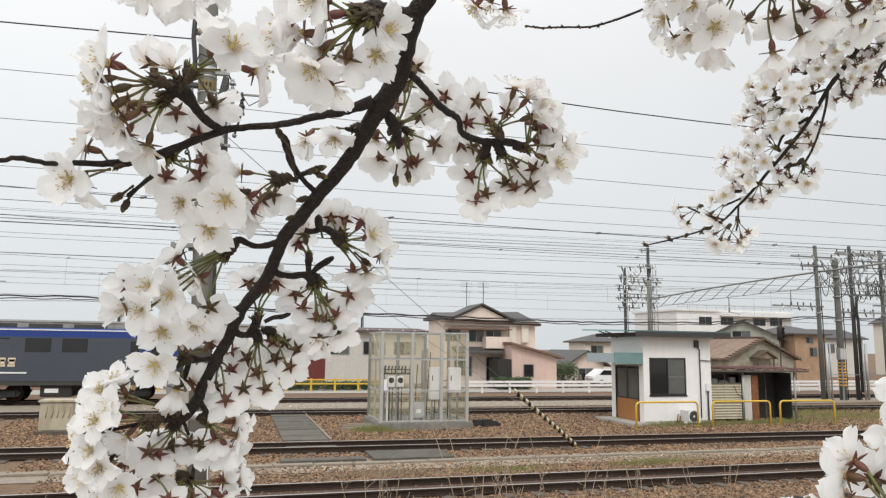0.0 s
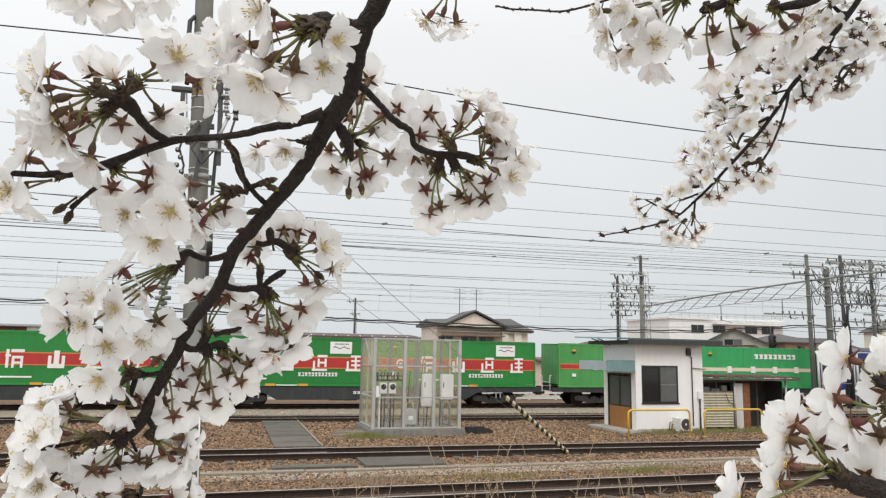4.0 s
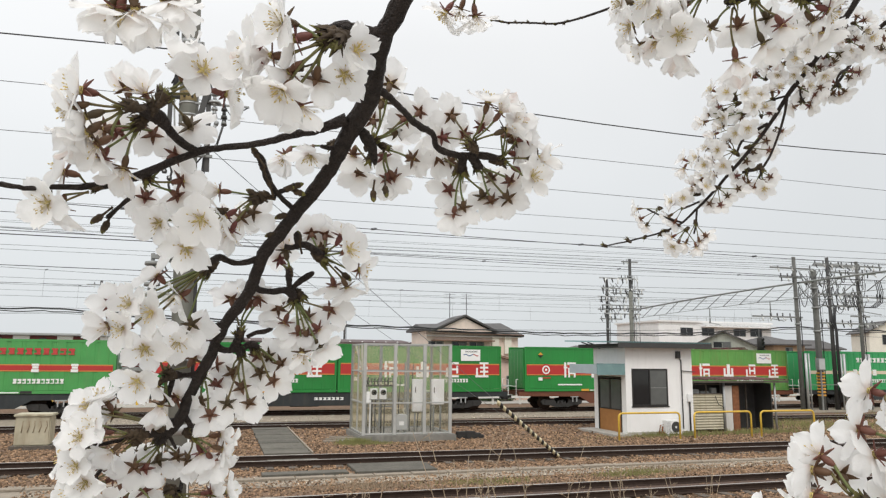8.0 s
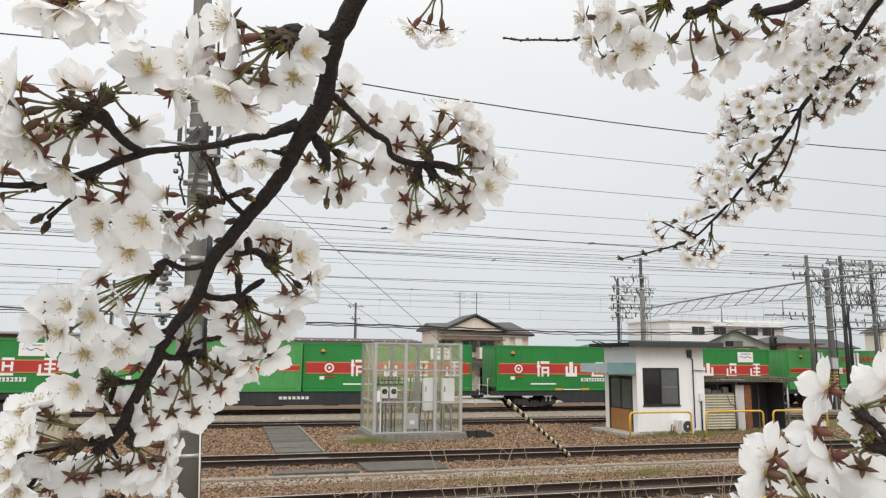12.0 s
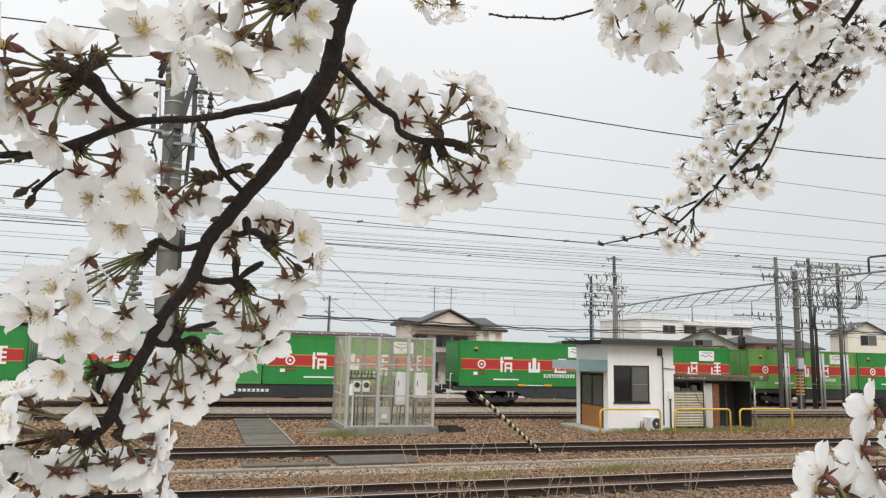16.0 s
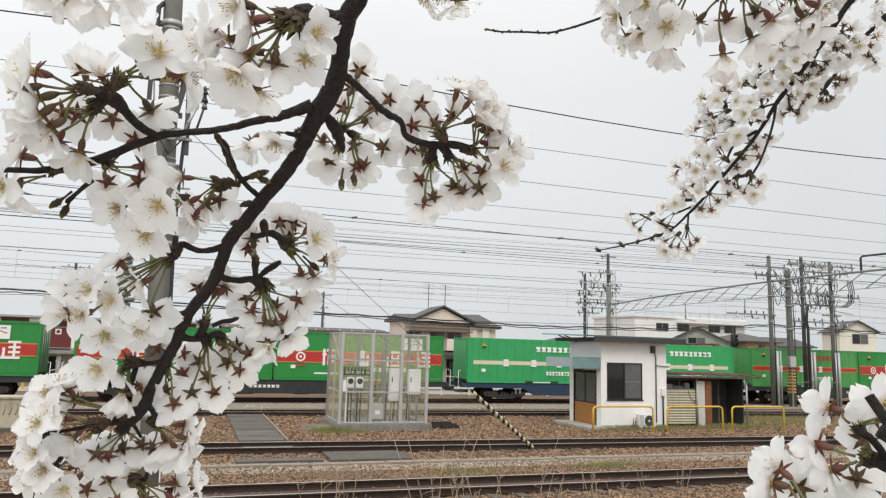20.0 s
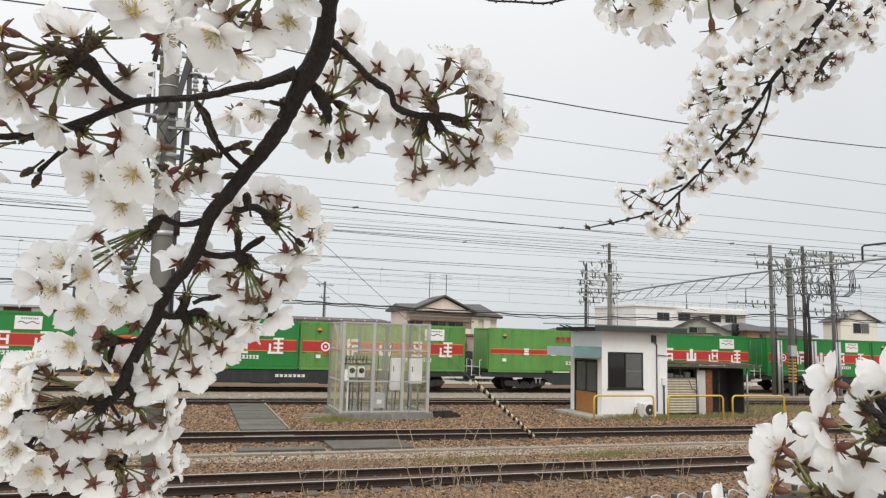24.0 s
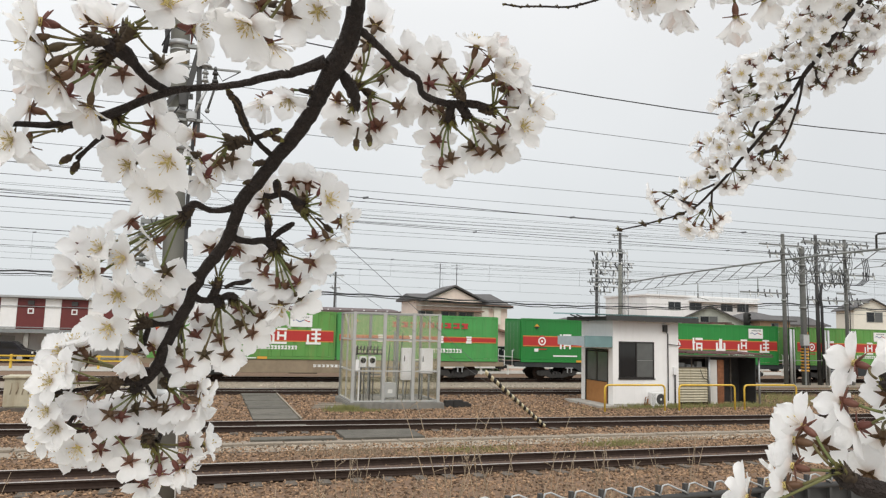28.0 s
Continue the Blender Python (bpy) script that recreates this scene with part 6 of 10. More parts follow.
def near_pole():
    p = thing("utility_pole", "tall grey concrete utility pole with bands and fittings", "utility pole", pose(-0.42, 11.0, 0, 0, -1.9, 0))

    def r_at(z):
        return 0.158 - 0.00275 * z

    def rod(name, pts, r, mt, label="", n=8):
        bm = B()
        tube(bm, pts, r, n)
        return part(name, bm, M[mt], p, label)

    def flat_bar(name, x0, z0, x1, z1, w, y, mt, label=""):
        """A flat steel bar between two places, turned its broad side to the tracks."""
        d = Vector((x1 - x0, 0, z1 - z0)).normalized()
        e = Vector((-d.z, 0, d.x)) * w / 2
        bm = B()
        a, b = Vector((x0, y, z0)), Vector((x1, y, z1))
        lo = [bm.verts.new(v) for v in (a - e, b - e, b + e, a + e)]
        hi = [bm.verts.new(v.co + Vector((0, 0.02, 0))) for v in lo]
        bm.faces.new(lo)
        bm.faces.new(list(reversed(hi)))
        for i in range(4):
            bm.faces.new((lo[i], hi[i], hi[(i + 1) % 4], lo[(i + 1) % 4]))
        bmesh.ops.recalc_face_normals(bm, faces=bm.faces)
        return part(name, bm, M[mt], p, label)

    rod("shaft", [(0, 0, -0.3), (0, 0, 4), (0, 0, 8), (0, 0, 12)], [0.158, 0.147, 0.136, 0.125], "pole", n=24)
    # broad clamps with bolted ears, and thin hoops between them
    for z in (4.42, 5.58, 6.12, 6.38, 7.17, 7.79):
        r = r_at(z)
        c = rod("band", [(0, 0, z - 0.04), (0, 0, z + 0.04)], r + 0.010, "galv", "galvanised band clamped round the pole", n=24)
        for sgn in (-1, 1):
            x = sgn * (r + 0.03)
            ear = part("clamp_ear", boxes([(x - 0.035, -0.045, z - 0.035, x + 0.035, -0.012, z + 0.035), (x - 0.035, 0.012, z - 0.035, x + 0.035, 0.045, z + 0.035)], 0.005), M["galv_old_dim"], c)
            bm = B()
            tube(bm, [(x, -0.075, z), (x, 0.075, z)], 0.012, 6)
            part("bolt", bm, M["dark_metal"], ear)
    for z in (5.0, 5.46, 5.69, 6.63, 6.81, 7.06, 7.58, 7.70):
        rod("hoop", [(0, 0, z - 0.011), (0, 0, z + 0.011)], r_at(z) + 0.006, "galv", "thin steel hoop", n=24)
    # the worn tag
    bm = B()
    for k in range(7):
        a0, a1 = radians(-150 + 16 * k), radians(-134 + 16 * k)
        r = r_at(6.9) + 0.004
        q = [bm.verts.new((r * math.cos(a), r * math.sin(a), z)) for a, z in ((a0, 6.84), (a1, 6.84), (a1, 6.99), (a0, 6.99))]
        bm.faces.new(q)
    part("tag_plate", bm, M["faded_tag"], p, "faded yellow tag plate with dark marks")
    for k in range(3):
        part("tag_mark", boxes([(-0.075 + 0.055 * k, -r_at(6.9) - 0.012, 6.88 + 0.02 * (k % 2), -0.045 + 0.055 * k, -r_at(6.9) + 0.02, 6.95)]), M["black"], p)
    # brackets and arms
    part("cross_arm", boxes([(0.12, -0.23, 7.05, 0.33, -0.17, 7.11)], 0.004), M["galv_old_dim"], p)
    part("cross_arm", boxes([(0.10, -0.22, 6.755, 0.88, -0.19, 6.785)], 0.004), M["galv_old_dim"], p)
    part("cross_arm", boxes([(-0.41, -0.24, 6.83, -0.12, -0.14, 6.90)], 0.01), M["dark_metal"], p, "dark bracket plate")
    rod("cross_arm", [(-0.54, -0.2, 6.15), (-0.14, -0.2, 6.13)], 0.026, "galv", "short galvanised tube arm")
    part("cross_arm", boxes([(0.02, -0.26, 5.93, 0.36, -0.22, 5.97)], 0.004), M["galv_old_dim"], p)
    # dark flat braces on both sides
    flat_bar("brace", 0.28, 7.02, 0.07, 6.10, 0.085, -0.25, "dark_metal", "dark flat brace")
    flat_bar("brace", 0.29, 6.93, 0.285, 5.72, 0.070, -0.23, "dark_metal", "dark flat brace")
    flat_bar("brace", -0.21, 6.09, 0.0, 6.39, 0.055, -0.21, "dark_metal", "dark flat brace")
    flat_bar("brace", 0.05, 6.02, -0.06, 5.38, 0.06, -0.22, "dark_metal", "dark flat brace")
    flat_bar("brace", -0.245, 6.86, -0.265, 6.10, 0.065, -0.22, "dark_metal", "dark flat brace")
    flat_bar("brace", -0.20, 6.84, -0.17, 6.10, 0.025, -0.20, "galv_old_dim")
    part("switch_box", boxes([(0.02, -0.30, 6.15, 0.13, -0.18, 6.37)], 0.015), M["dark_metal"], p, "small dark switch box")
    # cables
    rod("cable", [(-0.13, -0.05, 8.1), (-0.19, -0.14, 7.98), (-0.205, -0.16, 7.64), (-0.17, -0.18, 7.2), (-0.20, -0.2, 6.95)], 0.035, "wire", "thick black cable")
    rod("cable", [(0.30, -0.19, 7.02), (0.29, -0.2, 6.74), (0.305, -0.2, 6.52), (0.27, -0.2, 6.17), (0.24, -0.2, 5.82), (0.20, -0.2, 5.13), (0.18, -0.19, 4.70), (0.17, -0.17, 3.6), (0.165, -0.14, 2.2)], 0.026, "wire", "long black cable running down the pole")
    rod("cable", [(0.20, -0.21, 4.74), (0.20, -0.21, 4.38)], 0.04, "wire", "black cable end box")
    rod("cable", [(-0.23, -0.18, 6.10), (-0.27, -0.2, 5.95), (-0.20, -0.2, 5.7), (-0.24, -0.2, 5.5), (-0.16, -0.18, 5.2)], 0.016, "wire")
    rod("cable", [(0.02, -0.2, 6.15), (-0.10, -0.24, 5.95), (0.05, -0.24, 5.72), (0.24, -0.22, 5.98)], 0.013, "wire")
    rod("cable", [(0.88, -0.2, 6.77), (0.62, -0.2, 6.60), (0.52, -0.2, 6.76)], 0.008, "wire")
    rod("cable", [(0.38, -0.2, 6.95), (0.20, -0.22, 7.25), (-0.10, -0.24, 7.35), (-0.24, -0.2, 7.05)], 0.012, "wire")
    # left fittings: small clamps with pale bolts
    for x, z in ((-0.29, 5.93), (-0.25, 5.82), (-0.30, 5.70), (-0.23, 5.60)):
        f = part("clamp", boxes([(x - 0.035, -0.24, z - 0.03, x + 0.035, -0.17, z + 0.03)], 0.01), M["dark_metal"], p)
        part("bolt", boxes([(x - 0.012, -0.262, z - 0.012, x + 0.012, -0.24, z + 0.012)]), M["galv"], f)
    # fuse group on the outer side
    bm = B()
    for z, r in ((6.98, 0.03), (6.93, 0.055), (6.87, 0.03), (6.80, 0.10), (6.775, 0.04), (6.70, 0.05), (6.64, 0.035), (6.58, 0.05)):
        tube(bm, [(0.375, -0.22, z - 0.02), (0.375, -0.22, z + 0.02)], [r, r * 0.75], 12)
    tube(bm, [(0.375, -0.22, 6.5), (0.375, -0.22, 7.0)], 0.018, 8)
    part("insulator", bm, M["galv"], p, "pale stacked insulator")
    bm = B()
    for z, r in ((6.76, 0.025), (6.70, 0.045), (6.64, 0.03), (6.58, 0.05), (6.52, 0.035), (6.47, 0.045)):
        tube(bm, [(0.515, -0.22, z - 0.022), (0.515, -0.22, z + 0.022)], [r, r * 0.8], 12)
    tube(bm, [(0.515, -0.22, 6.45), (0.515, -0.22, 6.80)], 0.016, 8)
    part("insulator", bm, M["dark_metal"], p, "dark stacked insulator")
    rod("fuse_tube", [(0.42, -0.24, 6.50), (0.24, -0.24, 6.06)], 0.024, "galv", "tilted grey fuse tube")
    rod("fuse_tube", [(0.52, -0.24, 6.50), (0.405, -0.24, 6.08)], 0.017, "dark_metal", "thin dark fuse tube")
    for x, z in ((0.405, 6.46), (0.30, 6.21), (0.515, 6.48), (0.415, 6.11)):
        rod("ferrule", [(x - 0.008, -0.24, z - 0.02), (x + 0.008, -0.24, z + 0.02)], 0.033, "galv_old_dim")
    part("fuse_box", boxes([(0.13, -0.33, 5.93, 0.27, -0.20, 6.07)], 0.025), M["galv"], p, "pale grey fuse box")
    for z in (5.0, 5.25, 7.35):
        part("step_bolt", boxes([(0.12, -0.02, z, 0.36, 0.0, z + 0.025)]), M["galv_old_dim"], p)
    # foot of the pole
    rod("guard_strip", [(0.14, -0.1, 0), (0.13, -0.1, 2.6)], 0.012, "letter", "white cable guard")
    bm = B()
    for k in range(12):
        z = 3.5 + k * 0.075
        tube(bm, [(-0.42, -0.1, z), (-0.42, -0.1, z + 0.05)], 0.11 if k % 2 else 0.06, 12)
    tube(bm, [(-0.42, -0.1, 3.45), (-0.42, -0.1, 4.5)], 0.03, 6)
    box(bm, -0.44, -0.14, 4.42, 0.0, -0.06, 4.48)
    part("stacked_insulator", bm, M["galv_old_dim"], p)
    for x0, z0, x1, z1 in ((-0.31, 4.5, -0.22, 4.22), (-0.22, 4.5, -0.31, 4.22), (-0.34, 4.3, -0.16, 4.12)):
        flat_bar("link", x0, z0, x1, z1, 0.02, -0.22, "dark_metal")
    part("control_box", boxes([(-0.22, -0.36, 2.95, 0.12, -0.16, 3.45)], 0.02), M["galv_old_dim"], p)
    for z0, z1 in ((1.92, 2.06), (1.58, 1.64)):
        rod("sleeve", [(0, 0, z0), (0, 0, z1)], r_at(z0) + 0.005, "galv", "pale sleeve round the pole", n=24)
    bm = B()
    tri = [(-0.04, 2.36), (0.10, 2.36), (0.03, 2.51)]
    lo = [bm.verts.new((a, -0.163, b)) for a, b in tri]
    hi = [bm.verts.new((a, -0.140, b)) for a, b in tri]
    bm.faces.new(lo)
    for k in range(3):
        bm.faces.new((lo[k], hi[k], hi[(k + 1) % 3], lo[(k + 1) % 3]))
    part("triangle_mark", bm, M["letter"], p, "small white triangular mark")
    return p


near_pole()


def hang_part(name, mesh, parent, m):
    o = new(name, mesh)
    o.parent = parent
    o.matrix_basis = m
    return o


def small_mesh(name, bm, mt):
    me = bpy.data.meshes.new(name)
    bm.to_mesh(me)
    bm.free()
    me.materials.append(M[mt])
    return me


bm = B()
insulator(bm, (0, 0, 0), 0.2, 0.05)
PIN_INSULATOR = small_mesh("insulator", bm, "dark_metal")
LOW_INSULATOR = []
for mt in ("dark_metal", "porcelain"):
    bm = B()
    tube(bm, [(0, 0, 0), (0.08, -0.03, -0.23)], [0.05, 0.035], 6)
    LOW_INSULATOR.append(small_mesh("hanging_insulator", bm, mt))


def line_pole(x, y, h, r, label, arms=(), mt="pole_dark"):
    p = thing("line_pole", label, "utility pole", pose(x, y, 0), "poles of the railway yard")
    bm = B()
    tube(bm, [(0, 0, -0.3), (0, 0, h * 0.5), (0, 0, h)], [r * 1.0, r * 0.87, r * 0.76], 12)
    part("shaft", bm, M[mt], p)
    for z, a, b in arms:
        arm = part("cross_arm", boxes([(a, -0.05, z - 0.05, b, 0.05, z + 0.05)]), M["galv_old_dim"], p)
        n = max(2, int((b - a) / 0.42))
        pr = random.Random(round(x * 10 + z * 7))
        for k in range(n):
            if pr.random() < 0.25:
                continue
            x2 = a + (b - a) * (k + pr.uniform(0.2, 0.8)) / n
            i = hang_part("insulator", PIN_INSULATOR, arm, pose(x2, 0, z + 0.05 - 0.12 * (pr.random() < 0.3)))
            hang_part("hanging_insulator", LOW_INSULATOR[k % 2], arm, pose(x2, -0.05, z - 0.05, pr.uniform(-20, 20), pr.uniform(-40, 40), 0))
    for z in (h * 0.55, h * 0.72, h * 0.86):
        bm = B()
        tube(bm, [(0, 0, z), (0, 0, z + 0.12)], r * 1.12, 12)
        part("band", bm, M["galv_old_dim"], p)
    bm = B()
    tube(bm, [(r + 0.02, -r * 0.5, h * 0.8), (r + 0.05, -r * 0.6, h * 0.5), (r + 0.04, -r * 0.5, 0)], 0.03, 5)
    part("down_lead", bm, M["wire"], p, "black cable running down the pole")
    return p


line_pole(35.6, 36.9, 9.85, 0.15, "slim grey yard pole with cross arms", ((9.1, -1.9, 1.6), (8.5, -1.2, 0.6), (5.9, -3.5, 0.4)))
line_pole(37.15, 36.9, 9.05, 0.22, "thick concrete yard pole with hazard bands", ((8.2, -0.8, 1.2),))
line_pole(38.35, 36.9, 9.95, 0.14, "dark yard pole with drooping cables", ((9.4, -1.2, 2.8), (7.5, -1.5, 2.5), (6.75, -0.6, 2.6), (5.6, -1.0, 4.5)), "dark_metal")
line_pole(40.85, 36.9, 9.8, 0.14, "grey yard pole with many insulators", ((9.5, -3.6, 2.2), (9.0, -2.6, 1.6), (7.4, -0.9, 2.6), (6.1, -0.8, 0.8)))
line_pole(35.3, 60, 10.8, 0.17, "distant yard pole with short arms", ((10.0, -0.6, 0.9), (8.8, -0.8, 1.2), (7.9, -1.0, 0.6), (7.0, -0.8, 1.6)), "dark_metal")
line_pole(37.9, 60, 12.9, 0.19, "tall distant yard pole", ((12.6, -0.9, 0.9), (11.0, -1.3, 0.5), (9.5, -2.2, 1.4), (8.0, -2.4, 0.8)), "dark_metal")
line_pole(13.4, 80, 9.2, 0.14, "distant street pole behind the shed", ((8.8, -1.0, 1.0), (7.4, -0.6, 0.6)), "dark_metal")
line_pole(-10.5, 70, 9.8, 0.15, "distant street pole behind the hall", ((9.4, -1.2, 1.2), (8.2, -0.8, 0.8)), "dark_metal")
line_pole(-22.0, 74, 9.0, 0.15, "distant street pole with short arms", ((8.6, -1.0, 1.0),), "dark_metal")
mast = thing("lattice_mast", "pale steel lattice mast beyond the tracks", "mast")
for x in (38.45, 39.35):
    for y in (60.6, 61.4):
        bm = B()
        tube(bm, [(x, y, -0.3), (38.9 + (x - 38.9) * 0.6, 61 + (y - 61) * 0.6, 11.4)], 0.045, 5)
        part("mast_leg", bm, M["galv"], mast)
for k in range(16):
    z0, z1 = 0.3 + 0.69 * k, 0.3 + 0.69 * (k + 1)
    f0, f1 = 0.45 * (1 - 0.4 * z0 / 11.4), 0.45 * (1 - 0.4 * z1 / 11.4)
    sgn = 1 if k % 2 else -1
    bm = B()
    tube(bm, [(38.9 + sgn * f0, 60.6, z0), (38.9 - sgn * f1, 60.62, z1)], 0.028, 4)
    part("lacing", bm, M["galv"], mast)
rack = thing("insulator_rack", "pale cross beams with insulators joining the distant poles", "cable rack")
rk = random.Random(6)
for z, a, b in ((10.9, 34.4, 38.6), (9.9, 34.6, 39.3), (9.1, 34.2, 39.0), (8.3, 34.6, 39.6), (7.5, 34.8, 38.8)):
    beam = part("cross_beam", boxes([(a, 59.7, z - 0.06, b, 59.82, z + 0.06)]), M["galv"], rack)
    for k in range(8):
        x = a + (b - a) * (k + rk.random()) / 8
        bm = B()
        tube(bm, [(x, 59.7, z), (x + rk.uniform(-0.15, 0.15), 59.65, z - rk.uniform(0.3, 0.6))], [0.07, 0.05], 6)
        part("insulator", bm, M["porcelain"] if k % 2 else M["dark_metal"], beam)
for k in range(10):
    bm = B()
    x = 34.8 + rk.random() * 3.6
    z = rk.uniform(7.8, 10.6)
    tube(bm, [(x, 59.75, z), (x + 0.3, 59.6, z - 0.5), (x + rk.uniform(0.4, 1.0), 59.75, z - rk.uniform(-0.2, 0.9))], 0.03, 5)
    part("jumper_cable", bm, M["wire" if k % 2 else "galv"], rack)
guards = thing("pole_guard", "pale steel tubes guarding the foot of the poles", "pole guard")
for x in (35.75, 36.0, 38.6, 38.85, 40.7, 40.95):
    bm = B()
    tube(bm, [(x, 36.6, 0), (x, 36.6, 3.6)], 0.085 if round(x * 20) % 2 else 0.05, 8)
    part("guard_tube", bm, M["galv"], guards)
part("guard_strap", boxes([(35.7, 36.62, 1.6, 41.0, 36.64, 1.64)]), M["galv_old_dim"], guards)
meter = thing("switch_box", "grey steel switch box on the pole", "switch box")
part("box_body", boxes([(36.55, 36.4, 2.55, 37.1, 36.68, 3.3)], 0.02), M["galv_old_dim"], meter)
part("box_door", boxes([(36.6, 36.385, 2.6, 37.05, 36.4, 3.25)]), M["grey_box"], meter)
part("conduit", boxes([(36.78, 36.5, 0.0, 36.86, 36.58, 2.55)]), M["galv_old_dim"], meter)
bands = thing("hazard_band", "yellow bands round the foot of a pole", "hazard band")
for k in range(8):
    bm = B()
    tube(bm, [(37.15, 36.9, 0.9 + 0.2 * k), (37.15, 36.9, 1.0 + 0.2 * k)], 0.262, 14)
    part("band", bm, M["hazard"], bands)


def gantry():
    g = thing("catenary_gantry", "grey lattice gantry beam spanning the tracks", "gantry")
    x, y0, y1 = 36.0, 14.0, 57.0
    zu = lambda y: 8.2 - 0.5 * ((y - 33) / 22) ** 2
    zl = lambda y: zu(y) - 1.05 + 0.25 * abs(y - 35) / 21
    ys = [y0 + (y1 - y0) * k / 24 for k in range(25)]
    for nm, fz, r in (("upper_chord", zu, 0.065), ("lower_chord", zl, 0.020)):
        bm = B()
        tube(bm, [(x, y, fz(y)) for y in ys], r, 6)
        part(nm, bm, M["galv_old_dim"], g)
    for a, b in zip(ys, ys[1:]):
        bm = B()
        tube(bm, [(x, a, zu(a)), (x, b, zl(b))], 0.030, 5)
        part("diagonal", bm, M["galv_old_dim"], g)
    for y in (y0, y1):
        bm = B()
        tube(bm, [(x, y, -0.3), (x, y, 9.4)], 0.17, 10)
        part("mast", bm, M["pole"], g)
    for y in (14.83, 21.35, 32.3, 39.65, 46.0):
        bm = B()
        tube(bm, [(x, y, zl(y)), (x, y, 6.4)], 0.04, 6)
        insulator(bm, (x, y, 5.95), 0.4, 0.08)
        tube(bm, [(x, y - 1.2, 5.75), (x, y, 6.0)], 0.025, 5)
        part("dropper", bm, M["galv_old_dim"], g)
    bm = B()
    tube(bm, [(x, 30.35, zu(30.35)), (x, 30.35, 9.0), (x, 30.2, 9.08), (x, 27.6, 9.02), (x, 27.45, 8.92), (x, 27.45, zu(27.45))], 0.06, 8)
    part("arched_bracket", bm, M["dark_metal"], g, "dark pipe bracket standing on the beam")
    return g


gantry()


def wire(name, rows, r, mt, label, group):
    bm = B()
    for pts in rows:
        tube(bm, pts, r, 4, cap=False)
    return solid(name, bm, M[mt], label, "overhead wire", group)


def span(y, z, x0, x1, sag, y1=None, z1=None, n=14):
    y1, z1 = y if y1 is None else y1, z if z1 is None else z1
    return [(x0 + (x1 - x0) * t, y + (y1 - y) * t, z + (z1 - z) * t - sag * 4 * t * (1 - t)) for t in (k / n for k in range(n + 1))]


wire("power_line", [span(11.0, 7.27, -40, -0.42, 0.3, z1=7.68), span(11.0, 7.60, -0.42, 23.6, 0.607, z1=8.25), span(11.0, 8.25, 23.6, 60, 0.4, z1=8.0)], 0.011, "wire", "black power line from the near pole", "pole line wires")
for za, zb in ((6.90, 6.63), (6.18, 6.0)):
    wire("power_line", [span(11.0, za - 0.1, -40, -0.42, 0.12, z1=za), span(11.0, zb, -0.42, 60, 0.10, z1=zb + 0.1)], 0.0055, "wire_pale", "thin bare line from the near pole", "pole line wires")
for z in (5.42, 5.12):
    wire("power_line", [span(11.0, z, -40, 60, 0.2, z1=z + 0.6)], 0.0045, "wire_pale", "thin bare line from the near pole", "pole line wires")
for yc, zm, zc in ((14.83, 6.05, 5.25), (21.35, 6.5, 5.4), (32.3, 6.55, 5.4), (39.65, 6.6, 5.4)):
    c = thing("catenary", "overhead contact wire with messenger wire and droppers", "catenary", group="track catenaries")
    bm = B()
    for x0 in (-54, -9, 36):
        tube(bm, span(yc, zm, x0, x0 + 45, 0.35), 0.009, 4, cap=False)
    part("messenger_wire", bm, M["wire"], c)
    bm = B()
    tube(bm, [(-54, yc, zc), (81, yc, zc)], 0.008, 4)
    part("contact_wire", bm, M["wire"], c)
    bm = B()
    for k in range(27):
        x = -52 + 5.0 * k
        t = ((x + 54) % 45) / 45
        if yc > 30:
            tube(bm, [(x, yc, zc), (x, yc, zm - 0.35 * 4 * t * (1 - t))], 0.005, 4)
        if k % 3 == 0 or yc < 30:
            tube(bm, [(x, yc, zm - 0.35 * 4 * t * (1 - t)), (x + 0.12, yc, zm - 0.35 * 4 * t * (1 - t) + 0.02)], 0.025, 5)
    part("droppers", bm, M["wire_pale"], c)
FEED = ((17.0, 6.55, 0.008), (18.0, 6.3, 0.006), (24.0, 7.5, 0.006), (25.5, 7.35, 0.008), (26.5, 7.0, 0.007), (28.0, 8.0, 0.006), (29.0, 8.4, 0.006), (34.5, 8.9, 0.008), (35.5, 8.4, 0.01), (36.5, 7.6, 0.01), (36.9, 9.4, 0.008), (37.5, 6.9, 0.008), (42.0, 8.2, 0.008), (43.0, 7.0, 0.008), (24.8, 5.9, 0.006), (30.5, 6.2, 0.008))
for y, z, r in FEED:
    wire("feeder_wire", [span(y, z, -54, 36, 0.5), span(y, z, 36, 120, 0.5)], r, "wire", "long feeder wire over the yard", "feeder wires")
for dz, r in ((0.0, 0.055), (-0.14, 0.035)):
    rows = [(-54, 44.0, 6.2), (-30, 44.0, 5.3), (-9, 44.0, 5.6), (0, 44.0, 5.22), (6.2, 44.0, 5.1), (13.5, 44.0, 5.0), (22.5, 44.0, 4.84), (32.7, 44.0, 5.04), (42.3, 44.0, 5.72), (62, 44.0, 5.4), (90, 44.0, 6.2)]
    path = []
    for (xa, ya, za), (xb, yb, zb) in zip(rows, rows[1:]):
        n = max(2, int((xb - xa) / 0.35))
        path += [(xa + (xb - xa) * k / n, ya, za + (zb - za) * k / n + dz + 0.03 * math.sin(k * 0.9 + dz * 9)) for k in range(n)]
    wire("telephone_cable", [path], r, "wire", "thick black lashed cable along the far side", "cables")
wire("telephone_cable", [span(45.5, 5.45, -54, -9, 0.35), span(45.5, 5.45, -9, 36, 0.4), span(45.5, 5.45, 36, 90, 0.35)], 0.018, "wire", "thin black cable along the far side", "cables")
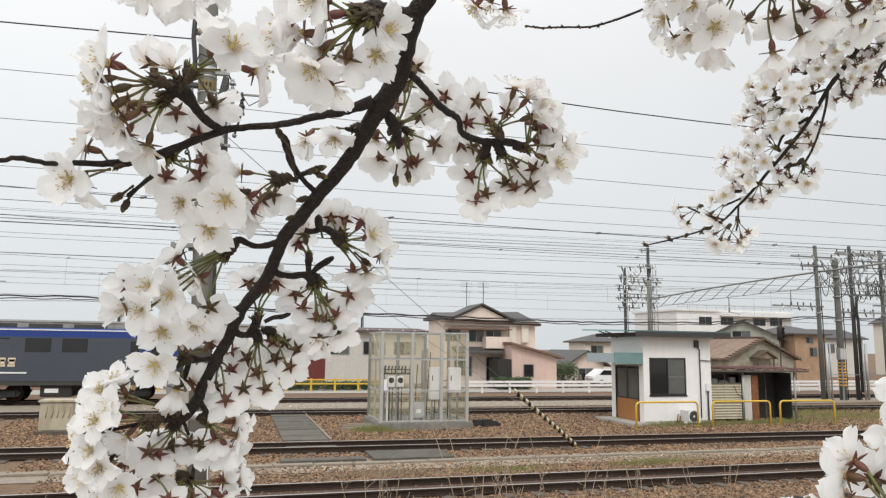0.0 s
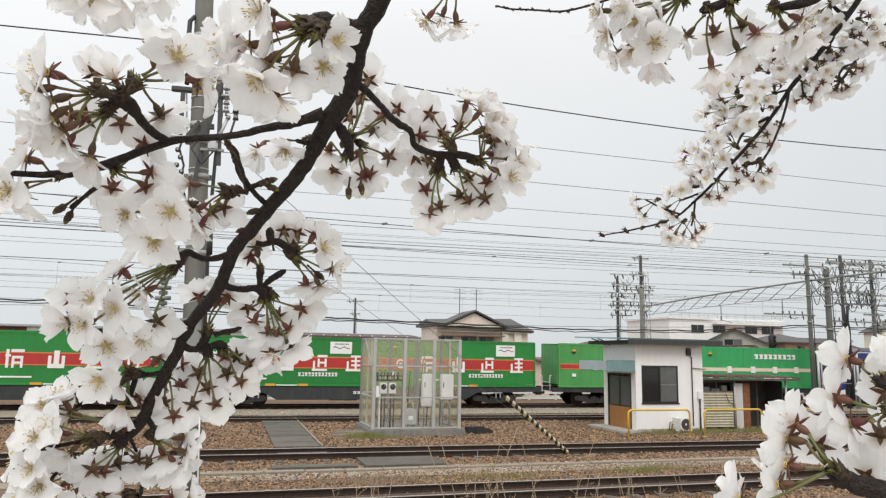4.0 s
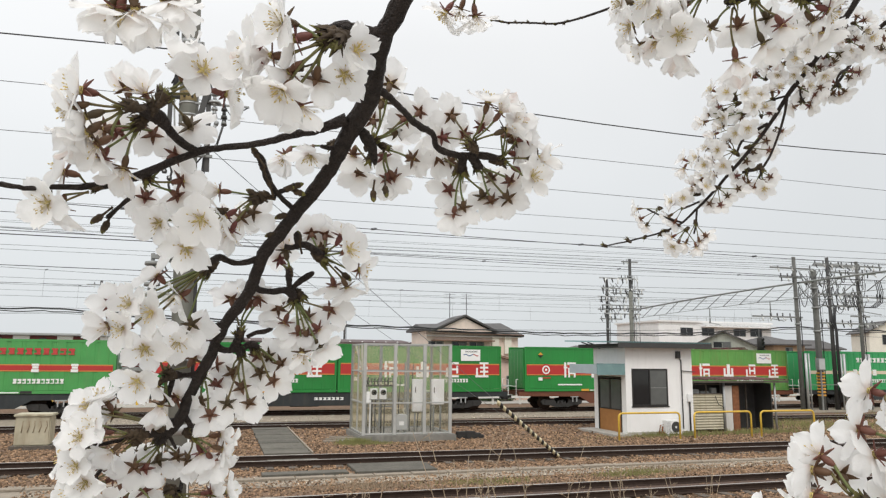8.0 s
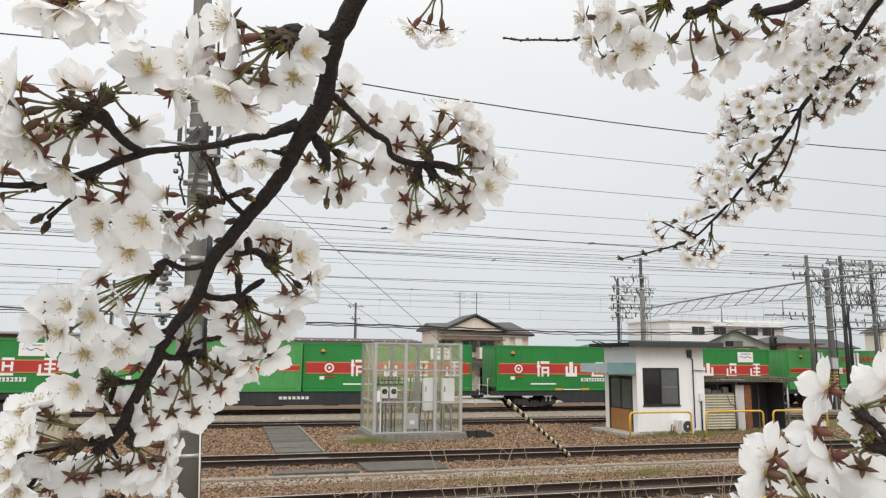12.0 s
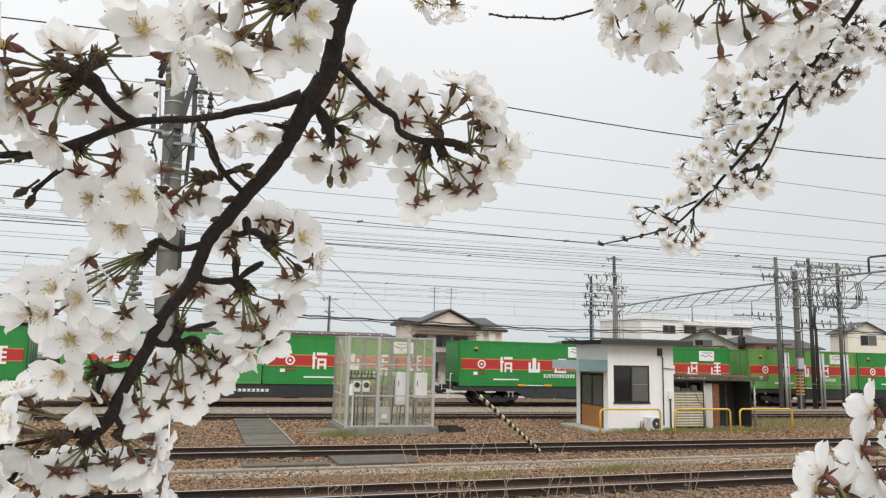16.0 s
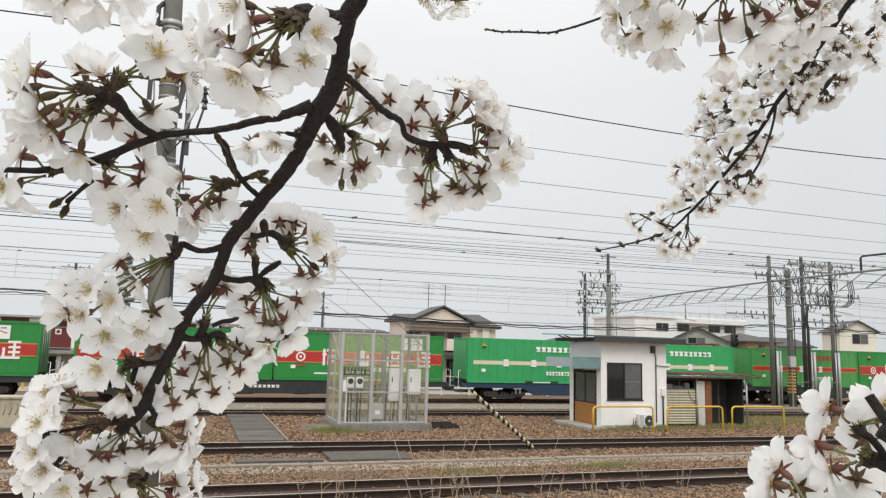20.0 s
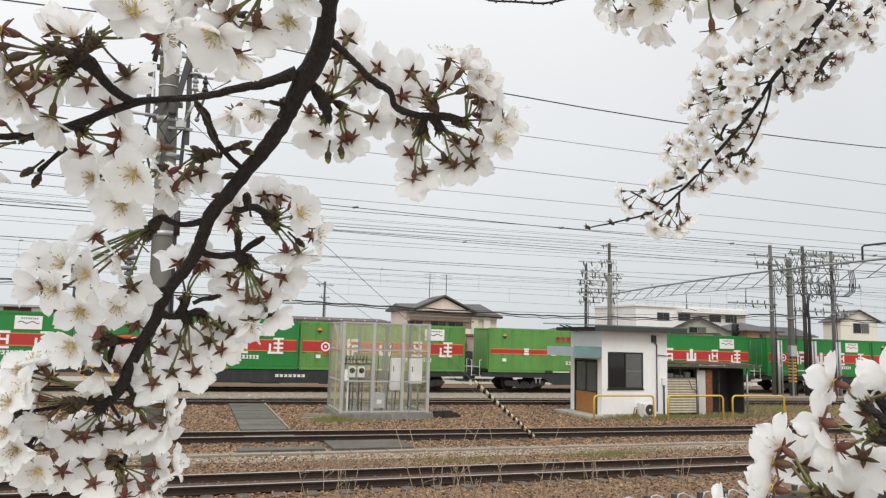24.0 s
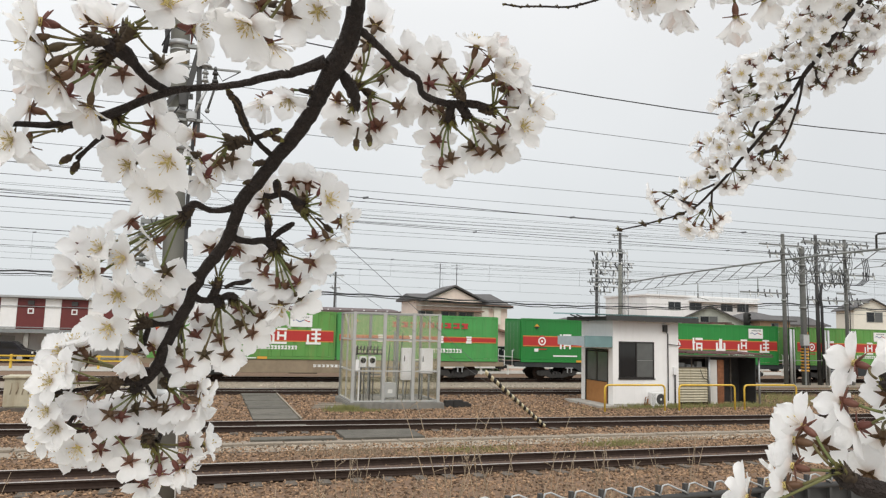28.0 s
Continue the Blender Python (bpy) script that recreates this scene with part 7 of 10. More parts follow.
jumpers = thing("jumper_cables", "tangle of drooping jumper cables between the pole arms", "cable")
rr = random.Random(4)
for k in range(40):
    y, z = 36.9, rr.uniform(7.2, 9.2)
    a = 35.6 + 5.3 * rr.random()
    w = rr.uniform(0.5, 1.6)
    bm = B()
    tube(bm, span(y + rr.uniform(-0.3, 0.3), z, a, min(a + w, 41.2), rr.uniform(0.3, 1.2), z1=z + rr.uniform(-0.4, 0.4), n=9), 0.022, 5)
    part("jumper_cable", bm, M["wire" if k % 3 else "galv_old_dim"], jumpers)
for k in range(9):
    bm = B()
    x = 39.4 + 0.17 * k
    tube(bm, [(x, 36.8, 7.5), (x + 0.05, 36.75, 7.0), (x - 0.12, 36.7, 6.75), (x - 0.3, 36.75, 6.8)], 0.025, 5)
    part("jumper_cable", bm, M["wire" if k % 2 else "galv_old_dim"], jumpers)
for k in range(4):
    bm = B()
    x = 42.3 + 0.16 * k
    tube(bm, [(x, 36.85, 8.6), (x + 0.12, 36.8, 7.8), (x, 36.8, 7.1), (x - 0.5, 36.85, 6.75), (41.0, 36.9, 6.7)], 0.03, 5)
    part("jumper_cable", bm, M["wire"], jumpers)
for k in range(3):
    bm = B()
    x = 38.3 + 0.06 * k
    tube(bm, [(x + 0.25, 36.7, 6.7), (x + 0.05, 36.65, 6.2), (x - 0.25 * (k % 2), 36.65, 5.6), (x + 0.1, 36.65, 5.1), (x + 0.08, 36.65, 0.5)], 0.05, 6)
    part("jumper_cable", bm, M["wire"], jumpers)
bm = B()
tube(bm, [(35.4, 36.9, 8.2), (41.3, 36.9, 8.2)], 0.03, 6)
part("messenger_wire", bm, M["wire"], jumpers)


def guy():
    g = thing("guy_wire", "guy wire with black and yellow striped guard tube", "guy wire")
    a, b = Vector((-0.3, 11.0, 6.15)), Vector((10.38, 20.68, -0.02))
    d = (b - a).normalized()
    bm = B()
    tube(bm, [a, b], 0.006, 5)
    part("cable", bm, M["wire_pale"], g)
    bm = B()
    tube(bm, [a + Vector((0, 0, -1.0)), b + Vector((0.25, 0.25, 0))], 0.0045, 5)
    part("cable", bm, M["wire_pale"], g)
    L, n = 4.9, 26
    for k in range(n):
        bm = B()
        p = b - d * (L * (k + 1) / n)
        q = b - d * (L * k / n)
        slant = d * 0.09
        ra = [p + d.orthogonal().normalized() * 0.0, q]
        tube(bm, ra, 0.058, 10)
        up = Vector((0, 0, 1)).cross(d).normalized()
        for v in bm.verts:
            v.co += slant * (v.co - p).dot(up) / 0.058
        part("guard_band", bm, M["black"] if k % 2 == 0 else M["guard_pale"], g)
    return g


guy()


# ---------------------------------------------------------------- ballast stones, weeds, near fence
def scatter_stones(name, n, x0, x1, y0, y1, size, mt, seed, label):
    rng = np.random.default_rng(seed)
    base = np.array([(1, 0, 0), (-1, 0, 0), (0, 1, 0), (0, -1, 0), (0, 0, 1), (0, 0, -1)], float)
    faces = np.array([(0, 2, 4), (2, 1, 4), (1, 3, 4), (3, 0, 4), (2, 0, 5), (1, 2, 5), (3, 1, 5), (0, 3, 5)])
    c = np.stack([rng.uniform(x0, x1, n), rng.uniform(y0, y1, n), rng.uniform(-0.2, 0.6, n) * size], 1)
    s = size * rng.uniform(0.5, 1.15, (n, 1, 3))
    jit = base[None] * s + rng.normal(0, size * 0.18, (n, 6, 3))
    a = rng.uniform(0, 2 * np.pi, n)
    ca, sa = np.cos(a), np.sin(a)
    x = jit[:, :, 0] * ca[:, None] - jit[:, :, 1] * sa[:, None]
    y = jit[:, :, 0] * sa[:, None] + jit[:, :, 1] * ca[:, None]
    v = np.stack([x, y, jit[:, :, 2] * 0.75], 2) + c[:, None]
    f = faces[None] + 6 * np.arange(n)[:, None, None]
    me = bpy.data.meshes.new(name)
    me.from_pydata(v.reshape(-1, 3).tolist(), [], f.reshape(-1, 3).tolist())
    me.materials.append(M[mt])
    return tagged(new(name, me), label, "ballast", kind="stuff")


def island_tint(m):
    """Stones of many shades."""
    n, l = m.node_tree.nodes, m.node_tree.links
    b = n["Principled BSDF"]
    src = b.inputs["Base Color"].links[0].from_socket
    g = n.new("ShaderNodeNewGeometry")
    ramp = n.new("ShaderNodeMapRange")
    ramp.inputs[3].default_value, ramp.inputs[4].default_value = 0.25, 1.75
    l.new(g.outputs["Random Per Island"], ramp.inputs[0])
    hs = n.new("ShaderNodeHueSaturation")
    l.new(ramp.outputs[0], hs.inputs["Value"])
    l.new(src, hs.inputs["Color"])
    l.new(hs.outputs[0], b.inputs["Base Color"])


island_tint(M["stone"])
island_tint(M["pale_stone"])
scatter_stones("ballast_stones", 9000, -2, 12, 9.2, 13.3, 0.036, "stone", 11, "loose grey-brown stones at the foot of the bank")
scatter_stones("ballast_stones", 17000, -4, 19, 13.2, 18.3, 0.042, "stone", 1, "loose brown ballast stones along the near track")
scatter_stones("ballast_stones", 9000, -5, 22, 18.7, 21.0, 0.045, "stone", 2, "loose brown ballast stones between the tracks")
scatter_stones("ballast_stones", 17000, -8, 27, 21.8, 26.2, 0.05, "stone", 3, "loose brown ballast stones before the cage and hut")
scatter_stones("ballast_stones", 9000, -8, 24, 26.2, 32.0, 0.06, "stone", 4, "loose brown ballast stones behind the cage")
scatter_stones("ballast_stones", 9000, 24, 46, 22.0, 32.0, 0.06, "stone", 7, "loose brown ballast stones beyond the shelter")
scatter_stones("ballast_stones", 6000, 19, 40, 13.2, 21.0, 0.05, "stone", 8, "loose brown ballast stones along the tracks")
scatter_stones("gravel_stones", 4000, -8, 24, 35.0, 38.4, 0.05, "pale_stone", 5, "pale loose gravel of the walkway")
scatter_stones("gravel_stones", 2500, -4, 20, 17.7, 19.1, 0.035, "pale_stone", 6, "pale loose gravel between the tracks")


def blades(name, n, regions, h, mt, seed, label, category, w=0.006):
    rr = random.Random(seed)
    vs, fs = [], []
    for i in range(n):
        x0, x1, y0, y1 = rr.choice(regions)
        x, y = rr.gauss((x0 + x1) / 2, (x1 - x0) / 4), rr.gauss((y0 + y1) / 2, (y1 - y0) / 4)
        hh = h * rr.uniform(0.3, 1.0)
        lx, ly = rr.uniform(-0.5, 0.5) * hh, rr.uniform(-0.5, 0.5) * hh
        k = len(vs)
        vs += [(x - w, y, 0), (x + w, y, 0), (x + lx * 0.4 + w * 0.7, y + ly * 0.4, hh * 0.6), (x + lx * 0.4 - w * 0.7, y + ly * 0.4, hh * 0.6), (x + lx, y + ly, hh)]
        fs += [(k, k + 1, k + 2, k + 3), (k + 3, k + 2, k + 4)]
    me = bpy.data.meshes.new(name)
    me.from_pydata(vs, [], fs)
    me.materials.append(M[mt])
    return tagged(new(name, me), label, category, kind="stuff")


blades("grass_tufts", 3800, [(10.2, 12.5, 17.0, 17.9), (9.6, 11.4, 16.9, 17.5), (14, 20, 24.6, 25.8), (4.6, 6.2, 25.1, 25.8), (20, 27, 25.0, 27.5), (24, 30, 26, 30), (5, 8, 16.6, 17.4), (-3, 12, 49, 51)], 0.13, "grass", 3, "patches of rough green grass in the ballast", "grass")
blades("grass_tufts", 4200, [(24.6, 33, 25.0, 29.5), (24.6, 30, 26.5, 31), (19.4, 25, 25.1, 26.1), (16.2, 19.6, 25.2, 25.8), (30, 42, 27, 34), (4.2, 5.4, 25.2, 25.9)], 0.26, "grass", 9, "rough weeds beside the shelter and hut", "weeds", 0.011)
blades("dry_grass", 1500, [(-3, 9, 9.2, 11.5), (4, 10, 10, 13), (9, 15, 17.0, 18.2), (2, 5, 16.5, 17.5)], 0.20, "straw", 4, "dry yellow grass tufts", "dry grass")


def weed(x, y, z, h, seed):
    rr = random.Random(seed)
    w = thing("dry_weed", "bare brown dried weed stalks", "dried weed", pose(x, y, z), "dried weeds on the bank")
    for s in range(rr.randint(2, 4)):
        bm = B()
        lean, side = rr.uniform(-0.35, 0.35), rr.uniform(-0.2, 0.2)
        pts = [(0.04 * s + lean * h * t ** 1.3, side * h * t, h * t) for t in (0, 0.25, 0.5, 0.75, 1.0)]
        r = rr.uniform(0.005, 0.010)
        tube(bm, pts, [r, r * 0.9, r * 0.75, r * 0.6, r * 0.35], 5)
        for k in range(rr.randint(2, 6)):
            t = rr.uniform(0.35, 0.95)
            p = Vector((0.04 * s + lean * h * t ** 1.3, side * h * t, h * t))
            q = p + Vector((rr.uniform(-0.25, 0.25), rr.uniform(-0.1, 0.1), rr.uniform(0.02, 0.2))) * h * 0.4
            tube(bm, [p, (p + q) / 2 + Vector((0, 0, 0.01)), q], [r * 0.5, r * 0.4, r * 0.25], 4)
            for j in range(3):
                c = p.lerp(q, rr.uniform(0.5, 1.0))
                tube(bm, [c, c + Vector((rr.uniform(-0.02, 0.02), 0, 0.02))], [r * 0.8, r * 0.3], 4)
        part("stalk", bm, M["straw"], w)
    return w


rr = random.Random(21)
for k, (x, y, h) in enumerate(((1.3, 8.3, 1.0), (1.45, 8.4, 1.25), (1.6, 8.2, 1.1), (1.75, 8.5, 1.3), (1.05, 8.3, 0.9), (2.2, 8.3, 1.0), (2.75, 8.2, 1.9), (2.9, 8.4, 1.55), (3.1, 8.3, 1.1), (3.3, 8.4, 1.2), (3.55, 8.5, 1.3), (3.9, 8.3, 1.7), (4.2, 8.4, 1.25), (4.45, 8.2, 1.1), (4.9, 8.3, 1.35), (5.3, 8.6, 1.2), (5.9, 9.0, 1.0), (6.8, 9.6, 1.0), (7.4, 9.8, 1.2), (-3.4, 8.6, 1.2), (-2.9, 8.4, 1.3), (-2.2, 8.5, 1.2), (0.7, 8.4, 0.9))):
    weed(x, y, 0.15, h + 0.12, 100 + k)


def near_fence():
    f = thing("wire_fence", "dark steel fence with wavy wire top along the bank", "fence")
    a = 0.0
    for z in (0.72, 0.1):
        bm = B()
        tube(bm, [(-3.5, 0, z), (8.5, 0, z)], 0.022, 6)
        part("rail", bm, M["dark_metal"], f)
    part("back_sheet", boxes([(-3.5, 0.03, -0.05, 8.5, 0.045, 0.72)]), M["dark_metal"], f, "dark sheet behind the pickets")
    bm = boxes([(-0.012, -0.015, -0.1, 0.012, 0.015, 0.80)])
    p = part("picket", bm, M["dark_metal"], f)
    p.matrix_basis = pose(-3.4, 0, 0)
    for k in range(1, 56):
        again(p, f, pose(-3.4 + 0.212 * k, 0, 0))
    bm = B()
    for k in range(55):
        x = -3.4 + 0.212 * k
        tube(bm, [(x, -0.02, 0.74), (x + 0.02, -0.02, 0.80), (x + 0.06, -0.02, 0.805), (x + 0.13, -0.02, 0.775), (x + 0.19, -0.02, 0.755), (x + 0.212, -0.02, 0.74)], 0.006, 5)
    part("wavy_wire", bm, M["galv"], f, "wavy galvanised wire along the top")
    return f


nf = near_fence()
nf.matrix_basis = pose(0, 3.72, 1.265, 0, 0, 4.0)

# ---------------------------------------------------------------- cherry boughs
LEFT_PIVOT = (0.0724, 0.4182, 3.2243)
LEFT_ROWS = [
    (0.0, 0.0, 0.0, 0.0, 0.00, 0.00, 0.00),
    (0.5, 1.9, 4.1, 5.0, 1.73, -1.06, -0.33),
    (1.0, 2.3, 4.1, -3.4, 0.45, -0.40, -1.07),
    (1.5, 0.3, 9.8, 4.8, 1.31, -0.97, -1.31),
    (2.0, -4.3, 7.9, 6.1, 1.33, -0.55, -0.60),
    (2.5, -6.0, 6.7, 3.4, 0.74, -0.61, 0.03),
    (3.0, 1.7, 11.1, -3.5, 0.31, -0.61, -1.29),
    (3.5, -21.4, 6.8, -4.9, -0.22, -0.55, 0.84),
    (5.5, -30.6, 13.4, -7.9, -1.95, 1.20, -1.11),
    (6.0, -8.0, 17.1, -12.4, -1.02, -0.08, -2.01),
    (6.5, -33.4, 9.2, -3.3, -1.43, 0.35, -0.48),
    (7.0, -11.8, 12.1, -5.3, -0.64, -0.78, -1.66),
    (7.5, -24.5, 3.1, -6.5, -1.28, 0.51, -1.27),
    (8.0, -5.7, 8.1, -1.9, 0.58, -0.71, -2.92),
    (8.5, -18.3, 5.4, -3.1, -0.46, -0.14, -1.29),
    (9.0, -21.0, 2.4, -0.5, -1.04, 0.36, -1.26),
    (9.5, -26.1, 0.9, -1.0, -1.52, 0.10, -0.13),
    (10.0, -51.2, 4.3, -1.3, -1.49, 0.64, 0.88),
    (10.5, -34.8, 12.2, -5.3, -1.13, 0.43, -0.76),
    (11.0, -34.9, 6.4, -9.0, -0.53, 0.12, -1.73),
    (11.5, -28.7, 15.4, -12.4, -1.05, 0.14, -1.11),
    (12.0, -39.9, 14.4, -7.6, -0.86, 0.71, -1.17),
    (12.5, -21.8, 20.3, -6.3, -0.20, 0.06, -2.28),
    (14.5, -20.2, -1.3, -4.2, -1.90, 0.12, -2.77),
    (15.0, -21.3, -8.0, 6.6, -1.79, -0.09, -2.12),
    (15.5, -34.1, -10.4, -4.6, -2.60, 0.65, -1.11),
    (16.0, -27.8, -12.0, -3.0, -1.93, 0.22, -2.14),
    (16.5, -22.8, -6.2, -4.4, -1.85, -0.40, -3.31),
    (17.0, -30.5, -1.2, -4.9, -1.75, -0.00, -2.58),
    (17.5, -25.1, -4.6, -1.7, -1.33, 0.06, -2.93),
    (18.0, -20.7, -7.0, -2.7, -1.27, -0.65, -4.11),
    (18.5, -19.6, -4.6, 0.3, -1.48, -0.44, -4.06),
    (19.0, -20.0, 0.9, -3.8, -1.07, -0.31, -4.59),
    (19.5, -17.7, 4.3, 1.0, 0.03, -0.64, -5.74),
    (20.0, -17.5, 7.5, -3.4, 0.05, -0.70, -6.04),
    (20.5, -2.4, 1.0, 7.4, 0.40, -1.01, -6.94),
    (21.0, -10.6, -12.2, 13.6, 0.60, -0.66, -5.72),
    (21.5, -15.2, -17.5, 13.7, -0.98, -0.20, -5.10),
    (23.5, -28.3, -10.6, 4.3, -0.21, -0.20, -5.83),
    (24.0, -29.2, -8.7, 3.4, 0.10, -0.23, -5.65),
    (24.5, -30.7, -9.3, 7.7, -0.07, -0.06, -5.35),
    (25.0, -24.7, -5.0, 3.9, -0.20, -0.04, -5.52),
    (25.5, -16.8, -6.3, 7.2, 1.34, -0.45, -6.46),
    (26.0, -21.4, -10.9, 8.1, 0.30, 0.41, -6.32),
    (26.5, -20.2, -10.0, 2.7, -0.13, -0.13, -6.50),
    (27.0, -16.0, -13.4, 8.4, 0.30, -0.18, -6.58),
    (27.5, -17.1, -7.1, 6.1, 0.38, 0.22, -6.78),
    (28.0, -16.7, -7.2, 7.2, 0.63, 0.22, -6.56),
]
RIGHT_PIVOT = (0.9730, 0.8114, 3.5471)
RIGHT_ROWS = [
    (0.0, 52.2, 6.1, 16.4, 0.04, -1.62, -3.69),
    (0.5, 45.7, 20.9, 32.1, 1.95, -0.62, -4.03),
    (1.0, 46.2, 15.8, 23.3, 1.18, -0.87, -3.78),
    (1.5, 39.6, 17.1, 20.8, 1.26, -0.16, -2.97),
    (2.0, 49.9, 23.2, 23.4, 1.85, -0.91, -4.26),
    (2.5, 69.1, 36.0, 23.6, 3.03, -3.11, -7.92),
    (3.0, 15.1, 18.4, 28.7, 1.30, 0.83, -1.77),
    (3.5, 5.1, 19.1, 31.0, 1.66, 1.65, -1.19),
    (5.5, 31.8, 5.3, -9.5, 0.73, -1.90, -2.36),
    (6.0, -10.5, 2.9, 16.7, 1.24, 0.92, 0.97),
    (6.5, 27.7, 14.7, 11.2, 1.79, -0.73, -0.54),
    (7.0, 27.5, 11.0, 13.2, 1.58, 0.00, -1.41),
    (7.5, 54.2, 6.2, 3.0, 1.00, -2.73, -2.27),
    (8.0, 21.3, 6.1, 20.9, 1.13, -0.39, -1.56),
    (8.5, 27.7, 4.5, 16.1, 1.86, -1.34, -0.84),
    (9.0, 4.8, -1.8, 22.5, 1.94, 0.79, 0.48),
    (9.5, 7.8, -3.2, 21.0, 1.75, 0.37, -0.44),
    (10.0, 15.3, 3.4, 6.5, 1.07, -1.02, -1.74),
    (10.5, 3.2, 4.0, 6.5, 1.13, -1.45, -0.84),
    (11.0, 0.6, 0.1, -0.3, -0.01, 0.01, 0.22),
    (11.5, 19.9, 26.5, 23.5, 2.75, -0.81, -1.20),
    (12.0, 33.0, 19.3, -1.1, 1.89, -1.90, -1.59),
    (12.5, 23.6, 21.1, 14.8, 1.59, -0.81, -1.43),
    (14.5, 34.3, -8.0, 12.5, 1.34, -1.36, -1.54),
    (15.0, 24.9, -10.3, 29.9, 1.30, -0.52, -1.07),
    (15.5, 10.4, -32.8, 0.3, -0.43, -0.61, 0.14),
    (16.0, 31.3, -14.1, 17.7, 1.71, -1.37, -1.31),
    (16.5, 28.2, -18.1, 4.7, -0.17, -1.59, -1.26),
    (17.0, 34.9, -0.5, 16.3, 0.85, -1.25, -1.82),
    (17.5, 36.1, -6.2, 14.0, -0.65, -1.03, -0.65),
    (18.0, 45.8, -8.8, 16.7, 0.82, -2.18, -2.04),
    (18.5, 42.6, -7.3, 16.5, 1.17, -2.49, -1.64),
    (19.0, 47.0, 0.9, 11.3, 0.51, -2.38, -1.61),
    (19.5, 48.9, 8.5, 18.8, 1.49, -2.48, -3.71),
    (20.0, 39.3, 11.0, 15.1, 0.99, -2.23, -3.02),
    (20.5, 68.0, 13.6, 26.2, 0.90, -2.35, -3.94),
    (21.0, 51.5, -6.2, 30.0, 0.88, -2.32, -3.16),
    (21.5, 33.9, -18.0, 34.1, 1.30, -2.07, -1.88),
    (23.5, 31.3, -2.2, 19.9, 2.45, -2.69, -4.67),
    (24.0, 22.3, 4.3, 28.4, 1.15, -1.01, -1.56),
    (24.5, 46.6, 2.8, 20.3, 0.40, -2.01, -2.56),
    (25.0, 37.2, 3.6, 28.6, 1.06, -1.61, -2.55),
    (25.5, 42.4, -7.1, 12.8, -0.66, -1.99, -1.49),
    (26.0, 46.7, -2.0, 23.5, 0.17, -1.63, -1.58),
    (26.5, 50.3, 0.4, 22.4, -0.03, -2.07, -1.85),
    (27.0, 52.2, -4.5, 24.4, 0.21, -1.69, -1.67),
    (27.5, 44.9, 0.9, 24.2, 0.39, -1.45, -1.53),
    (28.0, 52.1, -0.6, 19.9, -0.25, -2.30, -1.95),
]
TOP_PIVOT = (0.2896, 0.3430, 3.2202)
TOP_ROWS = [
    (0.0, 27.5, -21.4, -3.5),
    (0.5, 21.0, -21.4, 7.0),
    (1.0, 24.0, -18.0, -3.7),
    (1.5, 19.3, -18.9, 5.3),
    (2.0, 19.0, -17.0, 2.5),
    (2.5, 16.3, -15.8, 4.4),
    (3.0, 22.3, -17.2, -2.5),
    (3.5, 5.2, -3.2, -1.7),
    (5.5, 2.3, 0.8, -4.7),
    (6.0, 16.5, -9.2, -7.0),
    (6.5, 3.9, -2.1, -1.8),
    (7.0, 11.7, -10.9, 3.1),
    (7.5, 14.2, -9.2, -3.7),
    (8.0, 19.8, -17.1, 2.0),
    (8.5, 12.4, -10.2, 0.7),
    (9.0, 8.7, -10.2, 6.0),
    (9.5, 8.4, -10.3, 6.5),
    (10.0, -9.4, 4.0, 5.2),
    (10.5, -0.9, -0.1, 1.4),
    (11.0, -0.1, 0.1, -0.0),
    (11.5, 3.2, -1.0, -2.5),
    (12.0, -3.3, 4.0, -2.8),
    (12.5, 6.1, -3.7, -1.9),
    (14.5, 13.0, -21.8, -2.9),
    (15.0, 16.0, -18.6, 7.9),
    (15.5, 1.3, -24.5, -6.3),
    (16.0, 6.7, -30.6, -3.7),
    (16.5, 13.0, -21.6, 0.5),
    (17.0, 3.6, -21.7, -4.2),
    (17.5, 7.7, -31.0, -1.8),
    (18.0, 14.4, -29.4, 1.3),
    (18.5, 15.9, -26.1, 4.5),
    (19.0, 14.1, -22.6, 0.2),
    (19.5, 11.1, -37.5, 0.6),
    (20.0, 12.7, -29.6, -1.5),
    (20.5, 30.9, -30.0, 14.6),
    (21.0, 22.1, -45.5, 16.6),
    (21.5, 23.1, -36.9, 16.8),
    (23.5, 13.6, -18.9, 13.6),
    (24.0, 13.3, -17.5, 11.8),
    (24.5, 10.7, -17.2, 15.1),
    (25.0, 16.0, -18.4, 9.4),
    (25.5, 18.0, -23.2, 14.5),
    (26.0, 16.1, -20.4, 11.3),
    (26.5, 15.9, -24.1, 7.7),
    (27.0, 18.3, -33.9, 13.3),
    (27.5, 18.3, -23.0, 10.9),
    (28.0, 19.2, -20.9, 12.0),
]
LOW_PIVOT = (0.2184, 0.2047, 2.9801)
